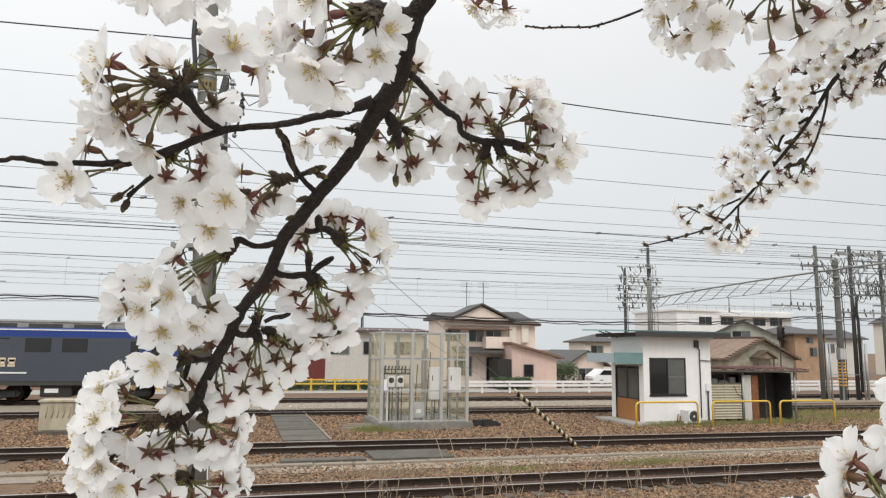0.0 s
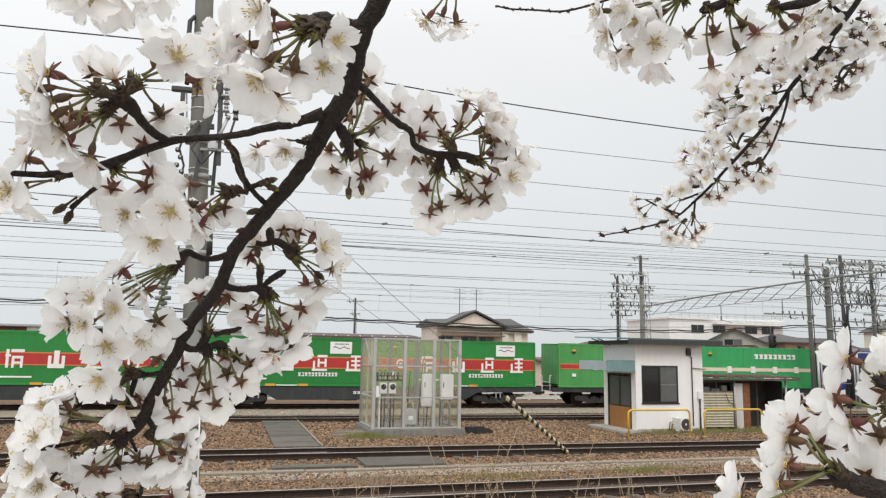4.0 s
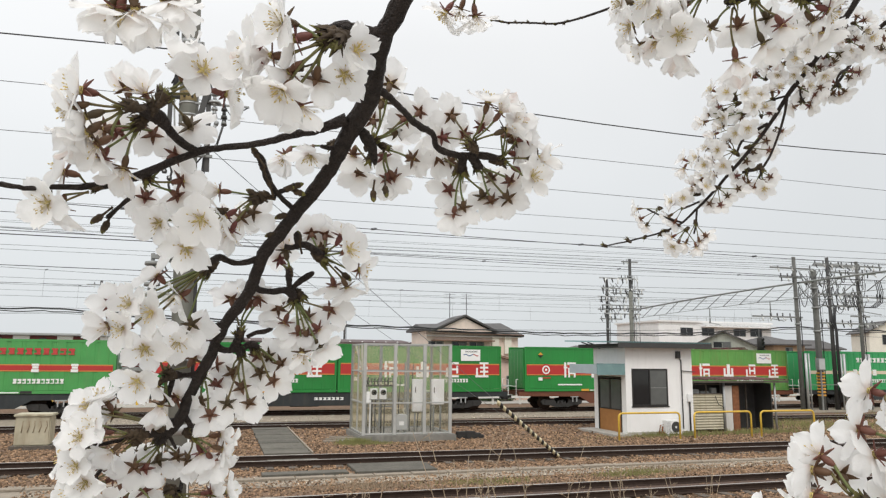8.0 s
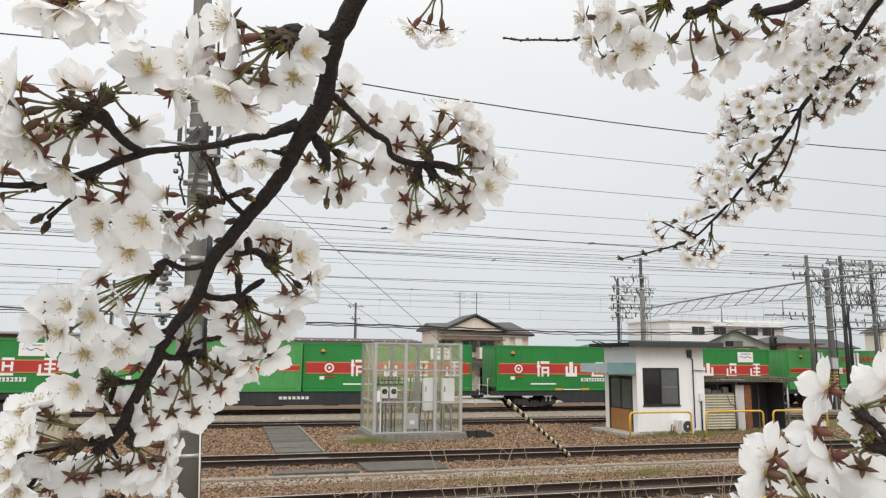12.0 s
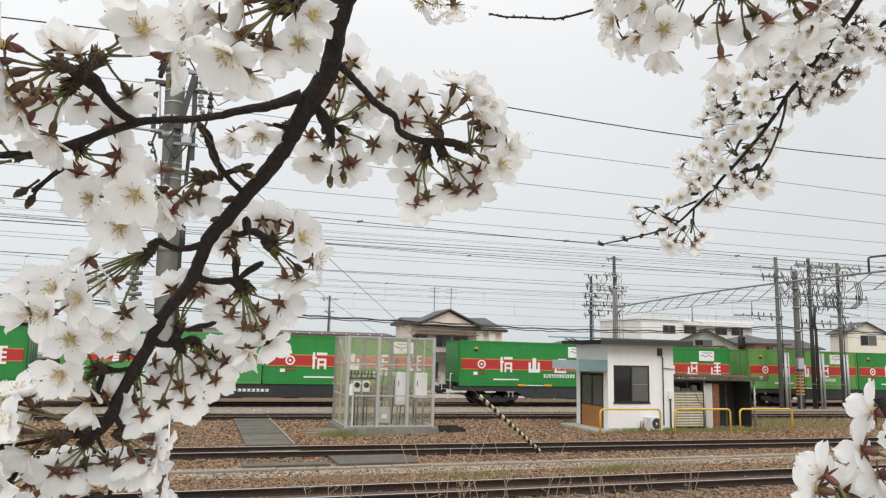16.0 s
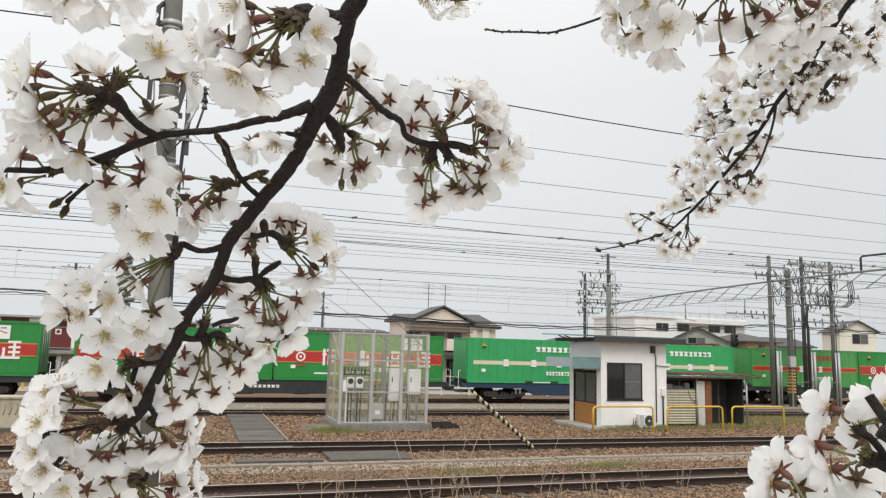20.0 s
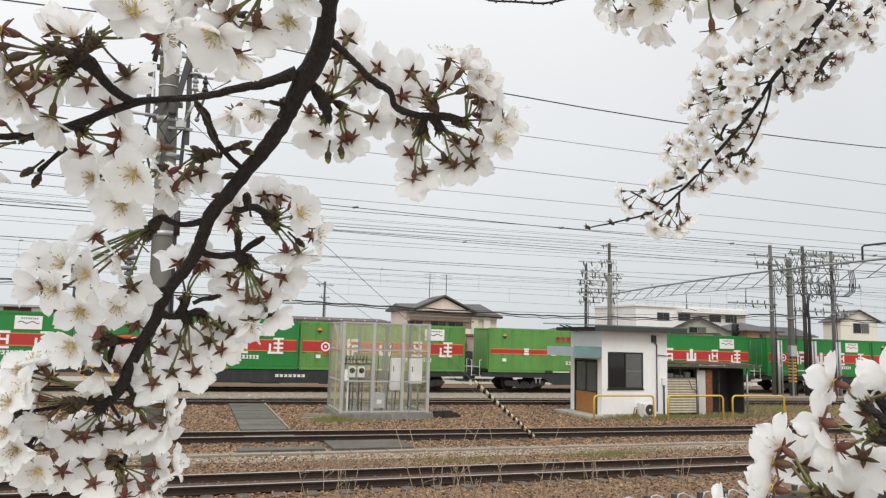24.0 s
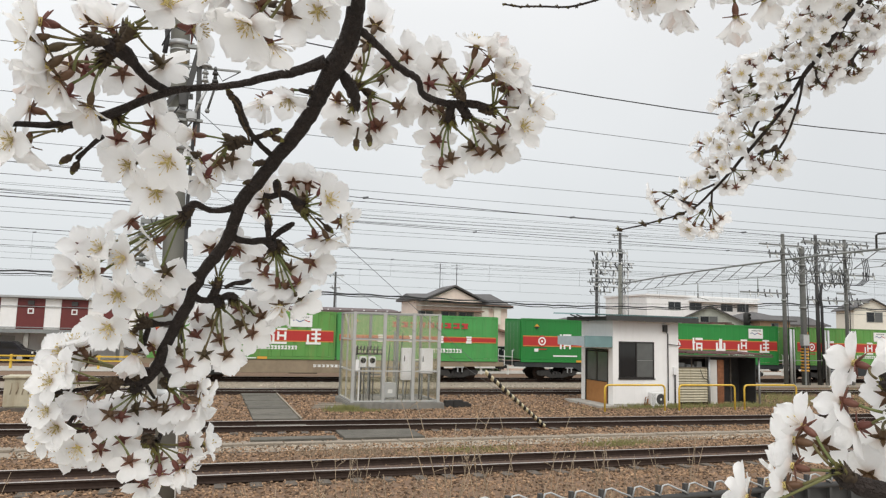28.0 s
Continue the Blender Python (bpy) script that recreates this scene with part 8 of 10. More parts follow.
LOW_ROWS = [
    (0.0, 8.0, -0.0, -8.9),
    (0.5, 5.1, -0.0, 5.4),
    (1.0, 0.7, -0.0, -1.9),
    (1.5, 4.3, -0.0, -3.2),
    (2.0, -7.3, 0.0, 7.0),
    (2.5, -3.7, 0.0, 2.8),
    (3.0, 1.1, -0.0, -7.7),
    (3.5, -12.8, 0.0, 8.1),
    (5.5, -9.6, -0.6, -4.4),
    (6.0, 2.5, 1.3, -9.2),
    (6.5, -14.8, -4.9, -0.6),
    (7.0, 3.3, 1.4, -10.7),
    (7.5, -7.9, -4.7, -4.0),
    (8.0, 3.4, 0.7, -3.6),
    (8.5, -9.5, -5.5, -2.9),
    (9.0, -12.7, -6.8, 1.2),
    (9.5, -23.1, -10.9, 3.6),
    (10.0, -25.3, -3.7, 3.7),
    (10.5, -23.6, -3.1, -0.5),
    (11.0, -13.1, -3.2, -12.0),
    (11.5, -18.8, 0.3, 0.9),
    (12.0, -25.1, -1.9, -3.3),
    (12.5, -14.7, 1.3, -2.5),
    (14.5, 3.1, -1.5, -6.0),
    (15.0, -3.7, -6.5, 4.7),
    (15.5, 1.4, -7.4, -9.9),
    (16.0, 13.8, -1.2, -11.3),
    (16.5, 0.6, -7.6, -15.7),
    (17.0, -2.8, -0.9, -3.2),
    (17.5, 8.1, 0.9, -10.6),
    (18.0, 1.3, -1.7, -3.1),
    (18.5, 7.4, -4.4, -13.9),
    (19.0, 3.8, 1.3, -10.8),
    (19.5, -2.7, 1.0, -10.1),
    (20.0, 4.2, 6.4, -11.1),
    (20.5, 8.2, 3.6, -4.7),
    (21.0, 15.9, 1.0, -5.4),
    (21.5, 15.5, -1.2, -1.1),
    (23.5, -7.1, -9.1, -9.8),
    (24.0, -6.4, -5.8, -5.2),
    (24.5, -8.1, -7.4, -5.3),
    (25.0, 0.2, 0.1, 0.1),
    (25.5, 0.9, -2.7, -4.6),
    (26.0, -0.3, -4.1, -2.4),
    (26.5, 1.7, -4.7, -7.6),
    (27.0, 4.0, -5.2, -5.1),
    (27.5, 0.4, -2.4, -1.5),
    (28.0, 0.4, -3.1, -2.0),
]

LEFT_LIMBS = []
LEFT_LIMBS.append(("limb", [(5.73, -6.05, 0.55, 7.5), (4.64, -4.67, -0.65, 7.3), (3.37, -3.12, -2.23, 6.8), (2.71, -2.51, -2.99, 6.5), (2.33, -1.60, -3.99, 6.3), (1.98, -0.71, -4.97, 6.6), (1.53, 0.30, -6.04, 7.2), (0.43, 1.17, -7.13, 8.1), (-0.24, 1.84, -8.00, 6.5), (-0.88, 2.42, -8.88, 6.1), (-1.76, 3.09, -10.15, 5.8), (-2.87, 3.47, -11.40, 5.7), (-4.00, 3.68, -12.59, 5.4), (-4.87, 3.91, -13.77, 5.2), (-6.04, 4.01, -15.06, 5.2), (-6.61, 4.35, -16.23, 4.9), (-7.04, 4.74, -17.33, 4.8), (-7.67, 4.99, -18.34, 4.7), (-8.69, 5.14, -19.48, 4.5), (-9.53, 5.38, -20.80, 4.4), (-10.01, 5.65, -22.01, 4.4), (-10.89, 5.75, -23.46, 4.4), (-11.58, 5.89, -24.90, 4.5), (-12.10, 6.05, -26.26, 4.5), (-12.74, 5.98, -27.23, 4.2), (-13.48, 5.76, -27.92, 3.1)]))
LEFT_LIMBS.append(("twig", [(-0.04, 0.89, -7.01, 5.2), (-1.11, 0.90, -7.39, 3.9), (-2.17, 0.83, -7.75, 3.4), (-3.54, 0.55, -8.11, 2.9), (-4.88, 0.29, -8.61, 2.7), (-6.15, -0.22, -9.00, 2.4), (-7.32, -0.96, -9.32, 2.4), (-8.52, -1.66, -9.72, 2.7), (-9.99, -1.98, -10.42, 2.8), (-11.58, -2.08, -11.18, 3.2), (-12.95, -2.32, -11.66, 3.2), (-14.10, -2.63, -12.09, 3.0), (-15.19, -3.40, -12.30, 2.1), (-16.24, -4.40, -12.51, 1.7), (-17.06, -5.13, -12.81, 1.6), (-17.64, -6.12, -12.67, 1.8), (-18.43, -6.82, -13.05, 1.5), (-19.30, -7.66, -13.46, 1.4), (-20.28, -8.61, -14.01, 1.2)]))
LEFT_LIMBS.append(("twig", [(-8.68, -1.76, -9.75, 2.5), (-9.18, -2.32, -9.56, 3.0), (-9.58, -2.92, -9.21, 3.1), (-9.81, -3.44, -8.82, 3.4), (-10.02, -3.98, -8.41, 5.2), (-10.42, -4.47, -8.20, 5.8), (-10.80, -4.78, -8.15, 3.6)]))
LEFT_LIMBS.append(("twig", [(1.89, -0.35, -5.34, 3.8), (2.46, 0.08, -5.57, 2.9), (3.03, 0.71, -5.95, 2.4), (3.59, 1.39, -6.36, 2.4), (4.08, 2.06, -6.80, 2.8), (4.70, 2.60, -7.11, 2.7), (5.30, 2.97, -7.29, 2.5), (5.49, 3.34, -7.63, 2.3), (5.49, 3.72, -8.06, 2.5), (5.95, 4.02, -8.28, 2.7), (6.68, 4.36, -8.49, 2.7), (7.50, 4.56, -8.54, 3.1), (8.19, 4.65, -8.51, 2.7)]))
LEFT_LIMBS.append(("twig", [(3.01, -2.49, -2.91, 5.6), (2.13, -2.75, -2.97, 5.3), (1.32, -2.99, -3.02, 6.5), (0.48, -3.25, -3.08, 8.6), (-0.14, -3.30, -3.24, 8.3), (-0.53, -3.04, -3.60, 4.9)]))
LEFT_LIMBS.append(("twig", [(-4.11, 3.43, -12.26, 2.3), (-4.58, 2.93, -11.85, 2.0), (-4.91, 2.49, -11.43, 2.1), (-5.23, 2.04, -11.02, 2.6), (-5.36, 1.61, -10.54, 3.1), (-5.43, 1.21, -10.06, 2.3), (-5.48, 0.89, -9.71, 3.2), (-5.60, 0.61, -9.46, 2.7), (-5.76, 0.35, -9.29, 1.6)]))
LEFT_LIMBS.append(("twig", [(-4.91, 2.51, -11.46, 2.0), (-4.39, 2.61, -11.20, 2.0), (-4.00, 2.68, -11.03, 2.2), (-3.79, 2.70, -10.91, 2.5)]))
LEFT_LIMBS.append(("twig", [(-5.00, 2.62, -11.70, 2.0), (-5.46, 2.40, -11.75, 2.3), (-5.92, 2.14, -11.74, 3.1), (-6.29, 1.91, -11.73, 2.5)]))
LEFT_LIMBS.append(("twig", [(-6.49, 4.07, -15.58, 3.0), (-7.11, 3.91, -15.84, 2.5), (-7.89, 3.63, -16.00, 2.2), (-8.39, 3.27, -15.80, 2.4), (-8.75, 2.96, -15.59, 2.9), (-9.24, 2.94, -15.97, 3.4), (-9.67, 2.96, -16.37, 3.0)]))
LEFT_LIMBS.append(("twig", [(-6.87, 4.86, -17.43, 2.7), (-6.72, 5.04, -17.64, 2.6), (-6.24, 5.29, -17.72, 2.4), (-5.72, 5.52, -17.73, 2.6), (-5.14, 5.71, -17.59, 2.8), (-4.72, 5.93, -17.68, 4.2), (-4.56, 6.18, -18.04, 3.5)]))
LEFT_LIMBS.append(("twig", [(-4.76, 5.90, -17.64, 2.4), (-4.76, 5.65, -17.13, 2.4), (-4.73, 5.42, -16.61, 2.9), (-4.75, 5.28, -16.36, 2.2)]))
LEFT_LIMBS.append(("twig", [(-4.53, 5.89, -17.41, 2.1), (-4.04, 5.88, -16.94, 2.6), (-3.52, 5.95, -16.61, 2.9), (-3.22, 5.98, -16.41, 1.9)]))
LEFT_LIMBS.append(("twig", [(-4.83, 4.44, -14.75, 2.4), (-4.38, 4.69, -14.82, 2.2), (-3.84, 4.82, -14.56, 2.7), (-3.42, 5.01, -14.56, 3.1), (-2.86, 5.45, -14.95, 3.4), (-2.51, 5.73, -15.22, 2.9)]))
LEFT_LIMBS.append(("twig", [(-4.02, 4.72, -14.54, 2.0), (-4.00, 4.55, -14.18, 2.9), (-4.01, 4.38, -13.87, 2.5)]))
LEFT_LIMBS.append(("twig", [(-8.85, 5.22, -19.78, 2.8), (-9.54, 5.05, -20.10, 2.3), (-10.07, 4.83, -20.19, 1.9), (-10.39, 4.63, -20.13, 2.3), (-10.72, 4.49, -20.22, 1.4)]))
LEFT_LIMBS.append(("twig", [(-9.71, 5.55, -21.41, 3.2), (-9.33, 5.87, -21.74, 2.6), (-8.78, 6.11, -21.73, 2.5), (-8.36, 6.25, -21.60, 3.5), (-8.28, 6.44, -21.98, 3.4)]))
LEFT_LIMBS.append(("twig", [(-8.78, 6.07, -21.61, 2.5), (-8.33, 6.04, -21.07, 3.5), (-8.16, 5.91, -20.61, 3.9), (-8.14, 5.78, -20.31, 2.8)]))
LEFT_LIMBS.append(("twig", [(-7.98, 6.38, -21.52, 2.8), (-7.51, 6.47, -21.28, 3.0), (-7.16, 6.68, -21.43, 2.1)]))
LEFT_LIMBS.append(("twig", [(-7.76, 6.17, -20.83, 1.8), (-7.18, 6.27, -20.51, 1.8), (-6.61, 6.47, -20.46, 2.1), (-6.16, 6.56, -20.25, 1.6)]))
LEFT_LIMBS.append(("twig", [(-10.78, 5.74, -23.27, 2.5), (-11.40, 5.45, -23.39, 1.9), (-11.78, 5.25, -23.42, 2.1), (-12.16, 5.02, -23.39, 3.5), (-12.46, 4.82, -23.32, 3.9), (-12.69, 4.62, -23.17, 2.5)]))
LEFT_LIMBS.append(("twig", [(-12.36, 5.02, -23.69, 2.1), (-12.59, 5.13, -24.36, 2.5), (-12.94, 5.19, -25.11, 2.9)]))
LEFT_LIMBS.append(("twig", [(-12.17, 6.06, -26.41, 2.5), (-12.65, 5.85, -26.62, 3.3), (-13.27, 5.51, -26.68, 4.3), (-13.63, 5.27, -26.59, 3.2)]))
LEFT_LIMBS.append(("twig", [(-12.80, 5.95, -27.23, 3.6), (-13.48, 5.57, -27.27, 4.0), (-14.21, 5.13, -27.28, 3.3), (-14.74, 4.83, -27.37, 2.5)]))
LEFT_LIMBS.append(("twig", [(-11.92, 6.03, -25.88, 2.3), (-11.81, 6.25, -26.42, 2.5), (-11.51, 6.58, -26.97, 2.2), (-11.40, 6.80, -27.55, 2.2)]))
LEFT_LIMBS.append(("twig", [(-13.09, 6.53, -27.51, 1.5), (-13.51, 9.37, -29.22, 1.2), (-13.37, 9.99, -30.68, 1.2), (-13.25, 9.38, -31.63, 1.8), (-13.08, 8.66, -31.89, 2.1)]))
LEFT_LIMBS.append(("twig", [(-14.06, 5.24, -27.32, 1.8), (-15.39, 4.49, -27.63, 1.6), (-16.52, 3.80, -27.86, 1.4), (-17.46, 3.16, -27.97, 1.4)]))
LEFT_LIMBS.append(("twig", [(-15.39, 4.49, -27.63, 1.6), (-16.25, 4.32, -28.98, 1.5), (-17.05, 4.15, -30.37, 1.5)]))
LEFT_LIMBS.append(("twig", [(-5.09, -10.88, -0.76, 1.9), (-6.70, -10.02, -1.97, 1.5), (-8.24, -9.47, -3.14, 1.3)]))
LEFT_LIMBS.append(("twig", [(0.75, 1.66, -7.49, 3.3), (1.07, 2.21, -7.91, 4.9), (1.30, 2.74, -8.35, 4.5), (1.37, 3.28, -8.88, 3.3), (1.43, 3.63, -9.24, 1.7)]))
LEFT_LIMBS.append(("twig", [(-12.65, -1.43, -12.39, 1.9), (-13.27, -1.34, -12.85, 1.5), (-13.82, -1.25, -13.32, 1.5), (-14.22, -1.22, -13.66, 1.9)]))
LEFT_LIMBS.append(("twig", [(7.50, 4.61, -8.60, 2.7), (7.28, 4.86, -9.01, 3.4), (7.21, 5.12, -9.41, 2.8)]))
LEFT_LIMBS.append(("twig", [(7.89, 4.66, -8.59, 3.1), (8.29, 4.94, -8.90, 3.8), (8.53, 5.15, -9.16, 2.8)]))
LEFT_LIMBS.append(("twig", [(8.03, 4.58, -8.45, 2.7), (8.81, 4.71, -8.49, 3.4), (9.59, 4.86, -8.60, 2.8), (9.99, 4.93, -8.65, 1.7)]))
LEFT_LIMBS.append(("twig", [(-0.54, 2.31, -8.61, 1.6), (-1.31, 1.99, -8.60, 2.0), (-1.85, 1.71, -8.54, 1.5)]))
RIGHT_LIMBS = []
RIGHT_LIMBS.append(("limb", [ (2.6, -16.1, 21.4, 9.6), (1.8, -10.5, 15.1, 8.0), (0.3, -5.5, 9.2, 7.2), (-1.3, -1.7, 4.8, 6.4), (-2.8, 0.6, 2.3, 5.92), (-5.5, 4.8, -3.0, 5.44), (-8.6, 8.6, -7.8, 5.12), (-10.3, 10.4, -10.2, 4.8), (-12.0, 12.6, -14.0, 4.16), (-15.0, 15.5, -18.7, 3.84), (-19.0, 18.5, -23.6, 3.36), (-21.2, 20.0, -26.4, 3.04), (-23.8, 21.6, -29.2, 2.72), (-26.1, 22.8, -31.5, 2.4), (-29.0, 23.9, -32.8, 2.08), (-34.8, 25.8, -34.2, 1.92), (-40.1, 27.2, -35.2, 1.28) ]))
RIGHT_LIMBS.append(("twig", [ (-10.4, 10.5, -10.3, 3), (-10.9, 10.7, -13.6, 2.6), (-11.8, 11.2, -16.9, 2.4), (-12.8, 12.7, -20.5, 2.2), (-13.8, 13.7, -22.5, 2.8) ]))
RIGHT_LIMBS.append(("twig", [ (15.0, 11.9, 8.2, 6), (10.4, 16.5, 5.2, 4.5), (8.0, 19.7, 1.7, 4), (6.1, 22.4, -2.2, 3.5), (4.7, 24.1, -4.4, 3) ]))
RIGHT_LIMBS.append(("twig", [ (-31.6, 9.1, 11.0, 3.4), (-38.7, 12.9, 7.8, 3), (-44.9, 15.0, 6.4, 2.6), (-49.9, 16.3, 5.6, 2.4), (-55.5, 16.7, 6.2, 2.2), (-59.1, 17.0, 6.3, 2), (-62.3, 16.9, 6.9, 1.8) ]))
RIGHT_LIMBS.append(("twig", [ (-23.4, 21.3, -28.8, 2.4), (-23.5, 21.9, -31.8, 2.2), (-23.8, 22.3, -33.3, 2) ]))
RIGHT_LIMBS.append(("twig", [ (-25.7, 22.6, -31.2, 2.4), (-29.3, 22.5, -30.2, 2.2), (-32.2, 23.0, -28.5, 2) ]))
RIGHT_LIMBS.append(("twig", [(-12.88, 13.15, -14.78, 3.9), (-14.93, 14.38, -15.80, 3.4), (-16.42, 15.34, -16.91, 3.1), (-17.06, 15.92, -18.03, 2.8), (-17.42, 16.44, -19.38, 2.3)]))
RIGHT_LIMBS.append(("twig", [(-13.25, 15.40, -22.35, 2.8), (-14.71, 16.09, -22.52, 3.9), (-16.28, 16.81, -22.79, 2.8)]))
RIGHT_LIMBS.append(("twig", [(-13.43, 15.48, -22.34, 3.4), (-13.47, 15.71, -23.23, 2.8), (-13.77, 16.04, -24.10, 1.7)]))
RIGHT_LIMBS.append(("twig", [(-23.13, 20.47, -27.53, 2.3), (-24.35, 21.01, -28.09, 2.3), (-25.67, 21.54, -28.55, 2.8)]))
RIGHT_LIMBS.append(("twig", [(-9.95, 10.35, -10.47, 2.8), (-11.32, 11.07, -10.65, 2.3), (-12.53, 11.71, -10.85, 2.0)]))
RIGHT_LIMBS.append(("twig", [(-4.01, 2.85, 0.15, 3.4), (-5.05, 3.35, 0.37, 3.4), (-6.11, 3.37, 1.57, 3.4), (-7.14, 3.24, 3.01, 2.3)]))
RIGHT_LIMBS.append(("twig", [(-5.30, 5.04, -3.10, 3.4), (-5.67, 5.72, -4.23, 2.3), (-5.85, 6.23, -5.23, 1.7)]))
RIGHT_LIMBS.append(("twig", [(-8.66, 9.45, -9.75, 2.3), (-8.46, 9.80, -11.06, 2.0), (-7.81, 9.82, -12.07, 1.7)]))
RIGHT_LIMBS.append(("twig", [(-0.73, 8.11, -6.49, 1.7), (-3.29, 5.90, -7.96, 2.8), (-3.83, 6.63, -9.10, 2.3), (-3.56, 6.89, -10.21, 2.3)]))
TOP_LIMBS = []
TOP_LIMBS.append(("twig", [ (5.1, -5.1, 4.0, 5), (3.1, -2.5, 1.9, 4), (0.5, -0.6, 0.8, 4), (-1.2, 0.4, 0.2, 3.6), (-2.2, 0.8, -0.0, 3.4) ]))
TOP_LIMBS.append(("twig", [ (0.0, -3.1, 5.1, 4), (-4.1, -0.1, 3.0, 4), (-4.9, 0.9, 1.6, 4) ]))
TOP_LIMBS.append(("twig", [ (6.1, -5.4, 3.5, 4), (4.9, -2.8, 0.6, 3.5), (3.7, -1.5, -0.5, 3.5), (2.0, -0.6, -0.5, 3) ]))
TOP_LIMBS.append(("twig", [ (-12.0, -1.8, 8.0, 3.5), (-15.4, 1.0, 4.5, 3), (-17.2, 2.2, 2.6, 3) ]))
LOW_LIMBS = []
LOW_LIMBS.append(("twig", [(3.52, -1.78, -4.20, 6.5), (2.42, -1.21, -3.45, 5.4), (1.49, -0.83, -3.18, 4.7), (0.60, -0.49, -2.97, 4.2), (0.02, -0.28, -2.75, 4.0), (-0.27, -0.15, -2.51, 3.2)]))
LOW_LIMBS.append(("twig", [(3.00, -1.13, -1.17, 3.2), (2.41, -0.86, -0.74, 2.6), (1.94, -0.67, -0.52, 2.4), (1.53, -0.51, -0.41, 2.6)]))
LOW_LIMBS.append(("twig", [(2.27, -0.79, -0.49, 1.7), (1.91, -0.61, 0.21, 1.5), (1.51, -0.45, 0.57, 1.7), (1.31, -0.38, 0.68, 1.7)]))


RNG = random.Random(77)


def petal_verts(length, width, cup, ragged, rr):
    """A broad petal with a narrow claw, a notched tip and a gently waved rim."""
    rows = []
    nu, nv = 8, 9
    skew = rr.uniform(-0.08, 0.08)
    fold = rr.uniform(-0.06, 0.22)
    p1, p2 = rr.uniform(0, 6.28), rr.uniform(0, 6.28)
    notch = rr.uniform(0.08, 0.15)
    for i in range(nu):
        u = i / (nu - 1)
        w = width * (0.14 + 0.86 * math.sin(math.pi * (0.05 + 0.62 * u)) ** 1.1) * math.sqrt(max(0.0, 1 - 0.84 * (max(0.0, u - 0.55) / 0.45) ** 2.2))
        row = []
        for j in range(nv):
            q = 2 * j / (nv - 1) - 1
            tip = 1 - notch * max(0.0, 1 - abs(q) * 2.4) * u ** 5 - 0.13 * abs(q) ** 2.6 * u ** 3
            x = q * w * 0.5 + skew * length * u * u
            y = u * length * tip
            wave = math.sin(2.6 * q + p1) * 0.6 + math.sin(5.2 * q + 3.1 * u + p2) * 0.4
            z = cup * length * u * u + fold * length * q * q * (0.3 + u * 0.6) + ragged * length * wave * u * u
            row.append((x, y, z))
        rows.append(row)
    return rows


